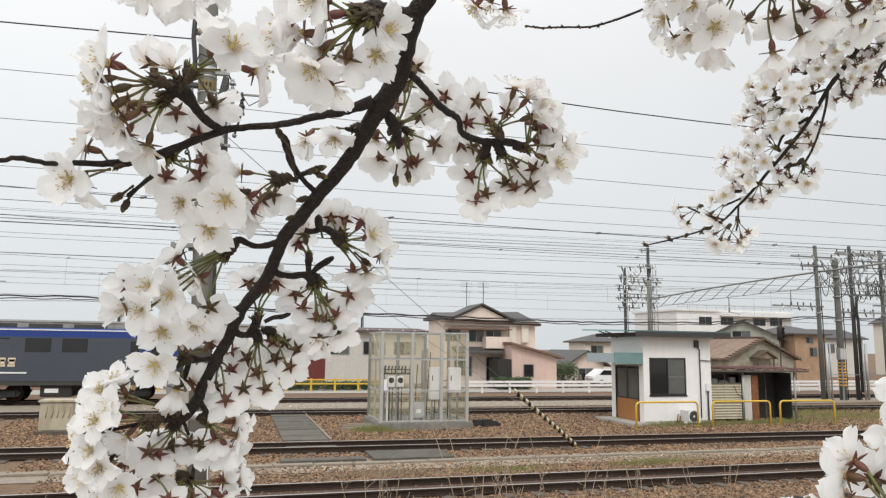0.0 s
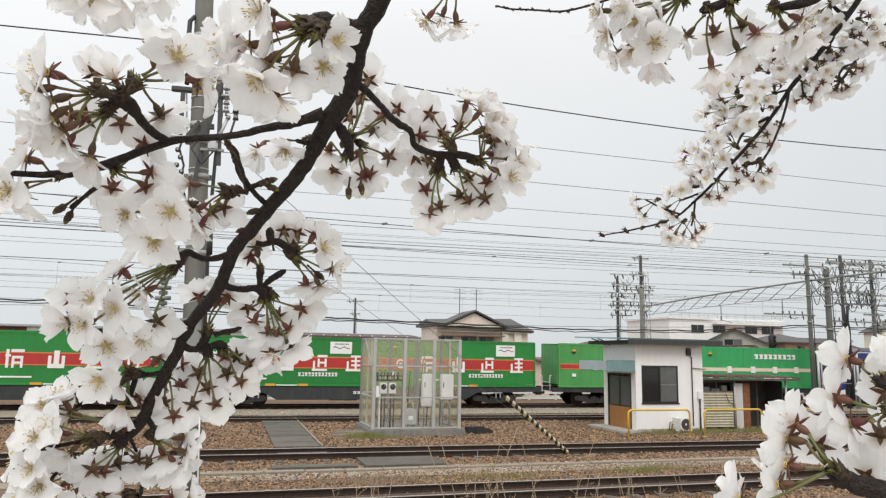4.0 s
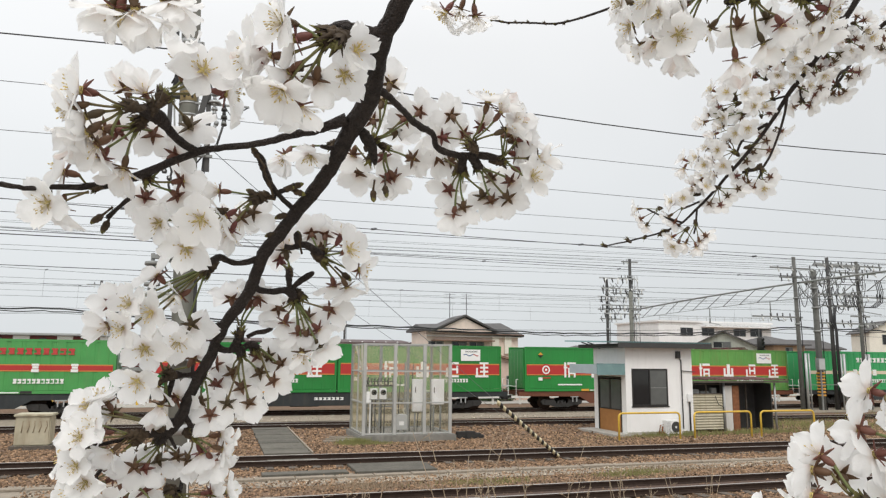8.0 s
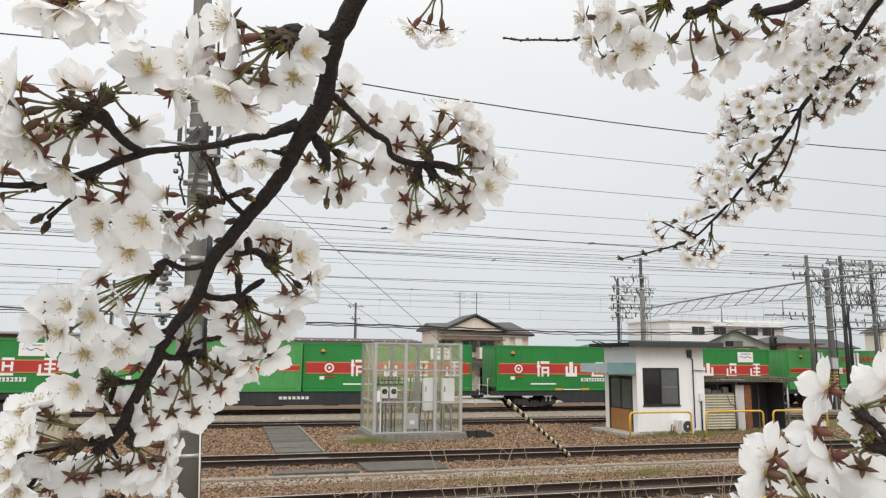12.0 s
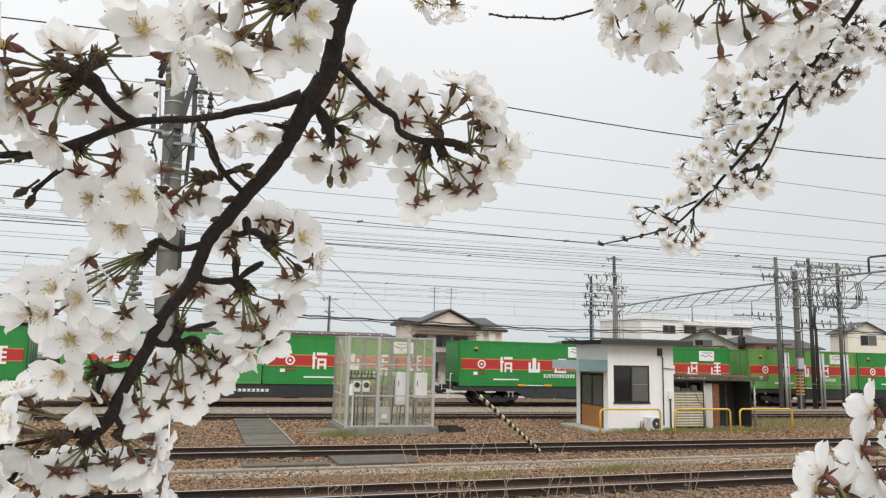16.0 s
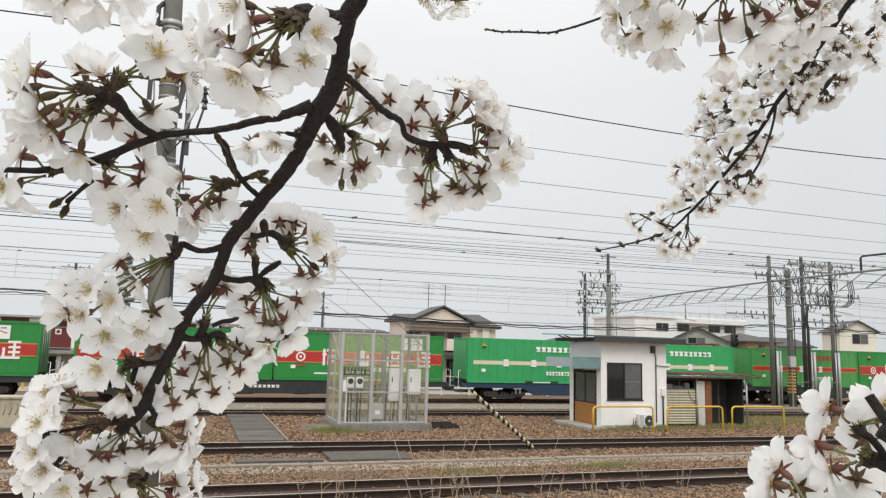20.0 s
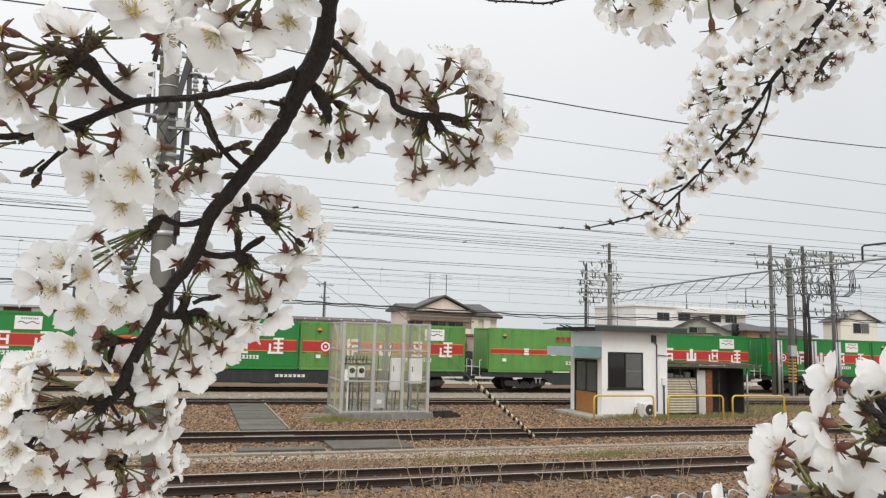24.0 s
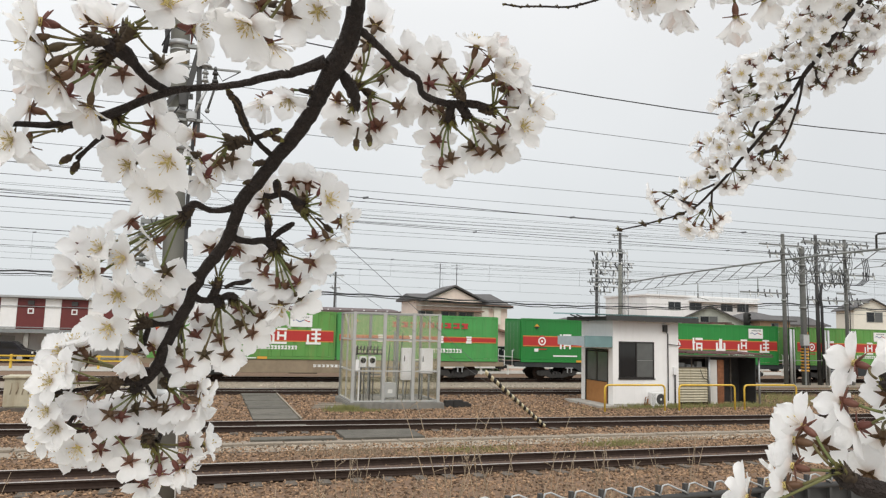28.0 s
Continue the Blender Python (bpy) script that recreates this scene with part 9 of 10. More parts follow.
def flower_meshes(stalk, lift, seed, ragged=0.05):
    """Petals, calyx with stalk, and stamens, grown along +z; with no stalk the calyx starts at the origin."""
    rr = random.Random(seed)
    pet = B()
    zc = stalk + 0.009
    for k in range(5):
        rows = petal_verts(0.0203 * rr.uniform(0.92, 1.06), 0.0152 * rr.uniform(0.9, 1.1), rr.uniform(-0.22, 0.22), ragged, rr)
        m = Matrix.Rotation(2 * math.pi * k / 5 + rr.uniform(-0.12, 0.12), 4, "Z") @ Matrix.Rotation(lift + rr.uniform(-0.28, 0.28), 4, "X")
        g = [[pet.verts.new(m @ Vector(p) + Vector((0, 0, zc + 0.0003 * (k % 2)))) for p in row] for row in rows]
        for i in range(len(g) - 1):
            for j in range(len(g[0]) - 1):
                f = pet.faces.new((g[i][j], g[i][j + 1], g[i + 1][j + 1], g[i + 1][j]))
                f.smooth = True
    cal = B()
    if stalk:
        tube(cal, [(0, 0, 0), (rr.uniform(-0.002, 0.002), 0.0006, stalk * 0.5), (0, 0, stalk)], [0.0008, 0.0007, 0.0009], 5)
        for f in cal.faces:
            f.material_index = 1
    tube(cal, [(0, 0, stalk - 0.0005), (0, 0, stalk + 0.0022), (0, 0, stalk + 0.0050), (0, 0, stalk + 0.0075), (0, 0, zc)], [0.0010, 0.0021, 0.0024, 0.0019, 0.0024], 9)
    for k in range(5):
        a = 2 * math.pi * (k + 0.5) / 5
        m = Matrix.Rotation(a, 4, "Z") @ Matrix.Rotation(min(lift, 0.45) - 0.34 + rr.uniform(-0.15, 0.1), 4, "X")
        lo = [cal.verts.new(m @ Vector(p) + Vector((0, 0, zc - 0.0012))) for p in ((-0.0014, 0.0012, 0), (0.0014, 0.0012, 0), (0.0013, 0.0045, -0.0004), (0, 0.0088, -0.0012), (-0.0013, 0.0045, -0.0004))]
        hi = [cal.verts.new(v.co + m.to_3x3() @ Vector((0, 0, 0.0006))) for v in lo]
        cal.faces.new(list(reversed(lo)))
        cal.faces.new(hi)
        for i in range(5):
            cal.faces.new((lo[i], lo[(i + 1) % 5], hi[(i + 1) % 5], hi[i]))
    sta = B()
    tube(sta, [(0, 0, zc - 0.001), (0, 0, zc + 0.0012), (0, 0, zc + 0.002)], [0.0028, 0.0022, 0.0008], 5)
    for k in range(5):
        m = Matrix.Rotation(2 * math.pi * (k + 0.5) / 5, 4, "Z") @ Matrix.Rotation(lift + 0.1, 4, "X")
        vs = [m @ Vector(p) + Vector((0, 0, zc + 0.0007)) for p in ((-0.0012, 0.0008, 0), (0.0012, 0.0008, 0), (0.0008, 0.0035, 0.0004), (0, 0.0066, 0.0009), (-0.0008, 0.0035, 0.0004))]
        sta.faces.new([sta.verts.new(v) for v in vs])
    for f in sta.faces:
        f.material_index = 2
    for k in range(18):
        a, t = rr.uniform(0, 2 * math.pi), rr.uniform(0.15, 0.95)
        d = Vector((math.sin(t) * math.cos(a), math.sin(t) * math.sin(a), math.cos(t)))
        p = Vector((0, 0, zc - 0.001))
        q = p + d * rr.uniform(0.006, 0.0105)
        tube(sta, [p, q], [0.00026, 0.0002], 3, cap=False)
        o = len(sta.faces)
        tube(sta, [q, q + d * 0.0012], [0.00042, 0.00034], 4)
        sta.faces.ensure_lookup_table()
        for f in list(sta.faces)[o:]:
            f.material_index = 1
    return pet, cal, sta


def to_mesh(name, bm, mats):
    me = bpy.data.meshes.new(name)
    bm.to_mesh(me)
    bm.free()
    for m in mats:
        me.materials.append(m)
    return me


def piece_tint(m, other):
    """Mixes a second colour in, by a chance of its own for each piece."""
    n, l = m.node_tree.nodes, m.node_tree.links
    b = n["Principled BSDF"]
    src = b.inputs["Base Color"].links[0].from_socket
    info = n.new("ShaderNodeObjectInfo")
    mix = n.new("ShaderNodeMix")
    mix.data_type = "RGBA"
    l.new(info.outputs["Random"], mix.inputs[0])
    l.new(src, mix.inputs[6])
    mix.inputs[7].default_value = (*other, 1)
    l.new(mix.outputs[2], b.inputs["Base Color"])


piece_tint(M["calyx"], (0.130, 0.034, 0.029))
piece_tint(M["stalk_green"], (0.12, 0.15, 0.045))
FLOWERS = {}
for length in (0, 16, 22):
    row = []
    for v, lift in enumerate((0.15, 0.32, 0.5, 0.75, 1.05)):
        pet, cal, sta = flower_meshes(length / 1000, lift, 7 * length + v, 0.05 + 0.025 * v)
        row.append((to_mesh("blossom", pet, [M["petal"]]), to_mesh("calyx", cal, [M["calyx"], M["stalk_green"]]), to_mesh("stamen_tuft", sta, [M["filament"], M["anther"], M["heart"]])))
    FLOWERS[length] = row


def bud_mesh(stalk):
    bm = B()
    tube(bm, [(0, 0, 0), (0, 0, stalk)], [0.0007, 0.0009], 5)
    tube(bm, [(0, 0, stalk), (0, 0, stalk + 0.003), (0, 0, stalk + 0.006)], [0.001, 0.0026, 0.0024], 8)
    for f in bm.faces:
        f.material_index = 1
    o = len(bm.faces)
    tube(bm, [(0, 0, stalk + 0.005), (0, 0, stalk + 0.009), (0, 0, stalk + 0.013), (0, 0, stalk + 0.016)], [0.0022, 0.0042, 0.0038, 0.001], 10)
    return to_mesh("bud", bm, [M["bud"], M["calyx"]])


BUDS = [bud_mesh(0.014), bud_mesh(0.022)]
bm = B()
tube(bm, [(0.001, 0, -0.014), (0.0004, 0, -0.008), (0, 0, -0.0035), (0, 0, -0.0015), (0, 0, 0.0005), (0.0003, 0, 0.0012), (0.0002, 0, 0.0035), (0.0005, 0.0002, 0.0042), (0.0004, 0, 0.0062), (0.0008, 0, 0.0085)], [0.0011, 0.0009, 0.0012, 0.0027, 0.0032, 0.0027, 0.0031, 0.0024, 0.0022, 0.0006], 9)
rr = random.Random(4)
for v in bm.verts:
    if v.co.z > -0.003:
        v.co += Vector((rr.gauss(0, 0.0003), rr.gauss(0, 0.0003), rr.gauss(0, 0.0004)))
for f in bm.faces:
    f.material_index = 1 if f.calc_center_median().z > 0.0055 else 0
BUDS.append(to_mesh("bud", bm, [M["spur"], M["spur_tip"]]))


def spur_mesh(seed):
    """A knobbly short shoot along +z that ends in splayed bud scales."""
    rr = random.Random(seed)
    bm = B()
    n = 12
    pts = [(0.0005 * math.sin(k * 1.9 + seed), 0.0005 * math.cos(k * 2.3), -0.006 + 0.0165 * k / n) for k in range(n + 1)]
    rad = [(0.0026 + 0.0020 * math.sin(math.pi * min(1, 0.15 + k / n * 0.85))) * (1.20 if k % 3 == 0 else 0.9) * (1.0 if k < n else 0.4) for k in range(n + 1)]
    tube(bm, pts, rad, 9)
    for v in bm.verts:
        v.co += Vector((rr.gauss(0, 0.0004), rr.gauss(0, 0.0004), rr.gauss(0, 0.0004)))
    for f in bm.faces:
        if f.calc_center_median().z > 0.0075:
            f.material_index = 1
    rim = [f for f in bm.faces if 0.002 < f.calc_center_median().z < 0.0095 and abs(f.normal.z) < 0.8]
    for f in rr.sample(rim, 10):
        c = f.calc_center_median()
        away = Vector((c.x, c.y, 0)).normalized()
        push = (away * rr.uniform(0.2, 0.75) + Vector((0, 0, 1))).normalized() * rr.uniform(0.005, 0.010)
        top = [v for v in bmesh.ops.extrude_face_region(bm, geom=[f])["geom"] if isinstance(v, bmesh.types.BMVert)]
        tip = sum((v.co for v in top), Vector()) / len(top)
        for v in top:
            v.co = tip + (v.co - tip) * 0.18 + push
    for f in bm.faces:
        if f.calc_center_median().z > 0.0095:
            f.material_index = 1
    return to_mesh("spur", bm, [M["spur"], M["spur_tip"]])


SPURS = [spur_mesh(k) for k in range(6)]


def turn_to(d):
    return Vector(d).normalized().to_track_quat("Z", "Y").to_matrix().to_4x4()


def hang(name, mesh, parent, m):
    o = new(name, mesh)
    o.parent = parent
    o.matrix_basis = m
    return o


def umbel(bough, at, axis, n, spread, length, rr, size=1.0, stamens=True, buds=0.03, crowd=1.0):
    """A cluster of blossoms on stalks that spread from one spur."""
    p = Vector(at)
    ax = Vector(axis).normalized()
    hang("spur", rr.choice(SPURS), bough, Matrix.Translation(p) @ turn_to(ax + Vector((rr.uniform(-0.2, 0.2), 0, 0))) @ Matrix.Scale(0.5 * size * rr.uniform(0.85, 1.2), 4))
    n = round(n * crowd)
    e1 = ax.orthogonal().normalized()
    e2 = ax.cross(e1)
    for i in range(n):
        t = radians(spread) * math.sqrt((i + 0.5) / n) * rr.uniform(0.9, 1.08)
        a = i * 2.39996 + rr.uniform(-0.25, 0.25)
        d = ax * math.cos(t) + (e1 * math.cos(a) + e2 * math.sin(a)) * math.sin(t)
        d = (d + Vector((0, 0, -0.10))).normalized()
        want = length * 10 / (0.74 * size) * rr.uniform(0.6, 1.1)
        key = min((16, 22), key=lambda k: abs(k - want))
        m = Matrix.Translation(p + ax * 0.004 * size) @ turn_to(d) @ Matrix.Rotation(rr.uniform(0, 6.28), 4, "Z") @ Matrix.Scale(0.74 * size * rr.uniform(0.88, 1.1), 4)
        if rr.random() < buds:
            hang("bud", rr.choice(BUDS[:2]), bough, m)
            continue
        v = min(4, int(abs(rr.gauss(0, 1.5))))
        pet, cal, sta = FLOWERS[key][v]
        b = hang("blossom", pet, bough, m)
        hang("calyx", cal, b, Matrix())
        if stamens:
            hang("stamen_tuft", sta, b, Matrix())


STALKS = []
for bend in (0.05, -0.06, 0.10):
    bm = B()
    tube(bm, [(bend * math.sin(math.pi * t), 0, t) for t in (0, 0.25, 0.5, 0.75, 1.0)], [0.05, 0.043, 0.041, 0.043, 0.052], 6)
    STALKS.append(to_mesh("stalk", bm, [M["stalk_green"]]))
AWAY = Vector((0, 1, 0))


def one_blossom(bough, foot, heart, face, size, rr):
    """A blossom whose petals meet at a place, facing a way, on a stalk from the spur."""
    d = Vector(face).normalized()
    base = heart - d * 0.0077 * size
    gap = base - foot
    ln = gap.length
    hang("stalk", rr.choice(STALKS), bough, Matrix.Translation(foot) @ turn_to(gap) @ Matrix.Diagonal((0.0160 * size, 0.0160 * size, ln, 1)))
    m = Matrix.Translation(base) @ turn_to(d) @ Matrix.Rotation(rr.uniform(0, 6.28), 4, "Z") @ Matrix.Scale(0.85 * size * rr.uniform(0.94, 1.08), 4)
    flat = abs(d.y) > 0.5
    v = rr.choice((0, 0, 1, 1, 2) if flat else (1, 2, 2, 3, 3, 4))
    pet, cal, sta = FLOWERS[0][v]
    b = hang("blossom", pet, bough, m)
    hang("calyx", cal, b, Matrix())
    hang("stamen_tuft", sta, b, Matrix())


def cluster(bough, at, turn, spur, flowers, size):
    """Blossoms of one spur that points at an angle: each with its heart in centimetres, how far it faces away, and its angle."""
    rr = random.Random(round(at[0] * 31 + at[2] * 17))
    foot = Vector(at) / 100
    ax = Vector((math.cos(radians(turn)), -0.1, math.sin(radians(turn))))
    for k in range(2 + len(flowers) // 3):
        side = Vector((rr.uniform(-1, 1), rr.uniform(-0.7, 0.7), rr.uniform(-1, 1)))
        hang("spur", rr.choice(SPURS), bough, Matrix.Translation(foot - ax * 0.004 * spur + side * 0.0028 * spur * min(k, 1)) @ turn_to(ax + side * 0.6 * min(k, 1)) @ Matrix.Scale(0.62 * spur * rr.uniform(0.75, 1.15), 4))
    for x, y, z, f, *angle in flowers:
        p = Vector((x, y, z)) / 100
        out = (p - foot).normalized()
        flat = Vector((math.cos(radians(angle[0])), 0, math.sin(radians(angle[0])))) if angle else Vector((out.x, 0, out.z)).normalized()
        face = flat * math.sqrt(1 - f * f) + AWAY * f + Vector((rr.gauss(0, 0.05), rr.gauss(0, 0.05), rr.gauss(0, 0.05)))
        one_blossom(bough, foot + out * 0.003, p, face, size, rr)


def closed_bud(bough, at, angle):
    """A closed bud in its brown scales."""
    hang("bud", BUDS[2], bough, Matrix.Translation(at) @ turn_to((math.cos(radians(angle)), -0.1, math.sin(radians(angle)))) @ Matrix.Scale(0.72, 4))


def bough(name, label, limbs, pivot):
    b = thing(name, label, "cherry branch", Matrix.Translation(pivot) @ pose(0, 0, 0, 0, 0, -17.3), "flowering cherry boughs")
    rr = random.Random(len(limbs) + 5)
    for nm, rows in limbs:
        pts, rad = [], []
        for (x0, y0, z0, r0), (x1, y1, z1, r1) in zip(rows, rows[1:]):
            for k in range(4):
                t = k / 4
                pts.append(Vector((x0 + (x1 - x0) * t, y0 + (y1 - y0) * t, z0 + (z1 - z0) * t)) / 100)
                rad.append((r0 + (r1 - r0) * t) / 1170)
        pts.append(Vector(rows[-1][:3]) / 100)
        rad.append(rows[-1][3] / 1170)
        for _ in range(2):
            pts = [pts[0]] + [(a + 2 * p + c) / 4 for a, p, c in zip(pts, pts[1:], pts[2:])] + [pts[-1]]
        sc = rad[0]
        pts = [p + Vector((rr.gauss(0, 0.04), rr.gauss(0, 0.04), rr.gauss(0, 0.04))) * sc for p in pts]
        rad = [r * rr.uniform(0.93, 1.05) for r in rad]
        pts.append(pts[-1] + (pts[-1] - pts[-2]).normalized() * rad[-1] * 0.8)
        rad.append(rad[-1] * 0.35)
        bm = B()
        tube(bm, pts, rad, 10)
        part(nm, bm, M["bark"], b)
    return b


def tip_buds(b, rows, every, size):
    """Small closed leaf buds along a bare twig."""
    rr = random.Random(13)
    for (x0, y0, z0, r0), (x1, y1, z1, r1) in zip(rows, rows[1:]):
        d = Vector((x1 - x0, y1 - y0, z1 - z0))
        for k in range(every):
            p = Vector((x0, y0, z0)).lerp(Vector((x1, y1, z1)), (k + rr.random()) / every) / 100
            hang("spur", rr.choice(SPURS), b, Matrix.Translation(p) @ turn_to(d.normalized() + Vector((rr.uniform(-1, 1), rr.uniform(-1, 1), rr.uniform(-1, 1))) * 0.8) @ Matrix.Scale(size, 4))


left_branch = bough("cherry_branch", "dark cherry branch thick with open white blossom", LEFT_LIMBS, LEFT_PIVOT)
cluster(left_branch, (-11.15, -5.72, -8.36), 180, 1.0, [(-13.09, -7.02, -7.81, -0.69, 180), (-13.64, -6.86, -8.71, -0.39, -158), (-13.01, -6.37, -9.05, -0.30, -155), (-13.04, -6.16, -9.92, -0.31, -131), (-12.76, -5.64, -10.43, -0.01, -153)], 1.17)
cluster(left_branch, (-11.24, -4.21, -8.96), 225, 1.0, [(-13.15, -4.34, -10.92, 0.26, -125), (-12.13, -3.71, -11.32, 0.41, -114), (-13.15, -2.73, -8.72, 0.72, 165), (-11.41, -1.90, -8.77, 0.98, -153), (-13.34, -3.85, -8.98, 0.47, -175)], 1.05)
cluster(left_branch, (-10.15, -4.73, -7.77), 100, 0.8, [(-11.93, -4.40, -6.75, 0.33, 118), (-10.77, -4.49, -7.08, -0.34, 113)], 1.0)
cluster(left_branch, (-9.18, -5.03, -7.36), 50, 1.0, [(-8.33, -5.29, -5.76, -0.28, 77), (-6.94, -5.69, -6.33, -0.77, 13), (-6.10, -4.18, -7.07, 0.11, -13), (-9.24, -1.59, -8.16, 0.88, -72)], 1.15)
cluster(left_branch, (-14.28, -2.91, -12.37), 200, 0.5, [(-15.94, -4.55, -13.51, -0.95, -151), (-15.88, -3.42, -13.56, 0.14, -105), (-15.72, -3.63, -11.45, -0.33, 168)], 1.05)
cluster(left_branch, (-11.71, -1.69, -11.62), 300, 0.8, [(-12.71, 0.25, -12.18, 0.81, -148), (-10.14, -0.30, -11.23, 0.79, 28), (-10.57, 0.16, -12.12, 0.97, -51), (-10.22, -1.26, -9.82, 0.77, 53)], 0.99)
cluster(left_branch, (-7.95, 0.63, -13.17), 220, 0.6, [(-10.96, -1.30, -14.09, -0.93, -97), (-8.04, -2.18, -14.02, -0.87, -84), (-9.56, -0.54, -15.41, -0.85, -59)], 1.06)
cluster(left_branch, (-6.11, 2.03, -11.74), 190, 1.0, [(-8.40, 1.37, -11.55, -0.14, -177), (-8.00, 1.75, -13.11, -0.15, -140), (-7.55, 3.22, -12.94, 0.65, -146), (-7.78, 2.14, -14.06, 0.21, -122), (-6.96, 4.04, -12.42, 0.97, 5)], 0.99)
cluster(left_branch, (-9.61, 2.99, -16.37), 215, 1.0, [(-11.11, 2.57, -18.27, -0.49, -146), (-12.53, 2.15, -16.91, 0.05, 138), (-12.34, 1.30, -19.39, -0.95, -142), (-13.57, 0.78, -18.88, -0.92, 133), (-15.05, 1.38, -18.74, 0.41, 155), (-15.11, 1.28, -20.15, -0.05, -164), (-13.88, 0.77, -20.34, -0.84, -141), (-10.56, 3.37, -20.05, 0.89, -103)], 1.02)
cluster(left_branch, (-12.63, 4.46, -23.24), 160, 0.8, [(-11.65, 3.79, -21.04, -0.87, -66), (-13.17, 2.45, -21.56, -0.92, -73), (-13.33, 1.98, -23.67, -0.95, -98), (-13.08, 4.25, -24.12, -0.25, -124), (-11.28, 5.69, -22.26, 0.60, 76), (-12.30, 5.66, -24.90, 0.76, 69), (-12.84, 4.41, -25.35, -0.06, -106)], 1.04)
cluster(left_branch, (-13.75, 5.19, -26.59), 170, 1.0, [(-16.01, 4.49, -25.87, 0.12, 168), (-16.98, 2.86, -25.39, -0.84, 110), (-16.37, 4.19, -25.17, -0.09, 122), (-16.79, 3.74, -24.94, -0.56, 96)], 0.92)
cluster(left_branch, (-14.63, 4.55, -27.34), 190, 1.1, [(-16.39, 3.85, -27.05, -0.38, 179), (-15.73, 4.05, -28.26, -0.35, -140), (-16.45, 1.40, -27.09, -0.95, 139), (-15.90, 1.72, -26.33, -0.97, 134)], 0.9)
cluster(left_branch, (-18.00, 4.23, -28.10), 190, 0.6, [(-17.57, 5.66, -28.52, 0.06, -160), (-17.00, 2.07, -28.92, -0.97, -150), (-18.39, 3.44, -28.54, -0.58, 156), (-16.95, 2.53, -27.21, -0.66, 100)], 0.9)
cluster(left_branch, (-17.57, 5.21, -30.55), 225, 0.6, [(-17.61, 6.31, -29.63, 0.13, 147), (-16.57, 2.65, -29.98, -0.96, -73), (-17.72, 3.05, -30.75, -0.91, -147), (-15.75, 3.66, -31.37, -0.87, -74), (-17.09, 4.43, -32.10, -0.69, -106), (-18.61, 4.34, -30.00, -0.63, -179), (-16.89, 6.69, -30.34, 0.80, 55)], 0.9)
cluster(left_branch, (-13.37, 6.16, -27.96), 265, 1.0, [(-15.06, 7.21, -28.89, 0.67, -126), (-14.52, 6.28, -29.80, 0.66, -125), (-14.19, 7.54, -29.38, 0.64, -115), (-13.07, 8.09, -29.24, 0.83, -102), (-14.98, 5.71, -29.51, 0.78, -140)], 0.99)
cluster(left_branch, (-14.92, 5.93, -30.63), 235, 0.6, [(-16.23, 5.43, -31.28, -0.30, -130), (-16.15, 6.86, -32.13, 0.62, -124), (-15.14, 7.82, -31.55, 0.73, -95), (-13.69, 6.41, -32.73, 0.69, -109)], 0.99)
cluster(left_branch, (-11.54, 6.98, -27.68), -20, 0.9, [(-9.95, 7.86, -27.67, 0.49, 3), (-9.66, 7.60, -28.59, 0.34, -18), (-10.53, 7.99, -29.38, 0.63, -68), (-11.31, 7.89, -28.84, 0.39, -75), (-12.39, 8.23, -29.44, 0.75, -127)], 0.99)
cluster(left_branch, (-13.04, 8.57, -31.87), -40, 1.2, [(-11.05, 9.53, -31.93, 0.73, -10), (-9.95, 9.60, -31.85, 0.33, 25), (-11.03, 9.15, -33.02, 0.35, -45), (-11.47, 8.90, -33.58, 0.28, -63), (-12.68, 8.67, -33.93, 0.16, -90), (-13.54, 10.10, -33.25, 0.64, -105), (-13.47, 8.06, -34.52, 0.19, -111)], 0.99)
cluster(left_branch, (-0.15, -5.08, -4.46), 210, 1.4, [(-3.22, -5.30, -5.36, -0.24, -168), (-4.25, -5.69, -5.48, -0.71, -173), (-2.37, -4.71, -6.08, 0.12, -146), (-2.53, -5.25, -7.30, -0.55, -107), (-0.98, -3.85, -6.24, 0.78, -121), (-2.37, -6.12, -3.67, -0.71, -177), (-1.85, -5.43, -4.36, -0.08, -167), (-1.86, -3.88, -7.80, 0.47, -82)], 1.25)
cluster(left_branch, (0.57, -1.58, -3.26), -60, 0.7, [(0.55, -3.25, -5.64, -0.74, -76), (1.30, -3.86, -4.47, -0.75, -12)], 0.99)
cluster(left_branch, (-1.69, 3.69, -7.84), 210, 0.7, [(-4.61, 3.21, -8.70, -0.31, -116), (-2.60, 1.90, -9.05, -0.40, -101)], 0.99)
cluster(left_branch, (-7.90, -10.28, -3.62), -100, 0.8, [(-9.40, -10.31, -4.99, 0.28, -104), (-8.62, -10.35, -4.89, 0.33, -83), (-9.79, -10.46, -4.78, 0.15, -127), (-6.89, -9.71, -4.30, 0.37, -95), (-7.45, -9.75, -4.20, 0.51, -86)], 1.15)
cluster(left_branch, (7.97, 3.42, -7.87), 120, 0.9, [(6.54, 3.75, -5.88, 0.63, 126), (7.35, 5.03, -6.79, 0.66, 143), (5.87, 4.40, -7.21, 0.70, 156), (9.07, 2.55, -5.45, -0.26, 70), (8.67, 4.35, -6.45, 0.32, 63), (9.93, 2.70, -6.08, -0.22, 49), (10.21, 3.30, -7.12, 0.09, 22)], 0.99)
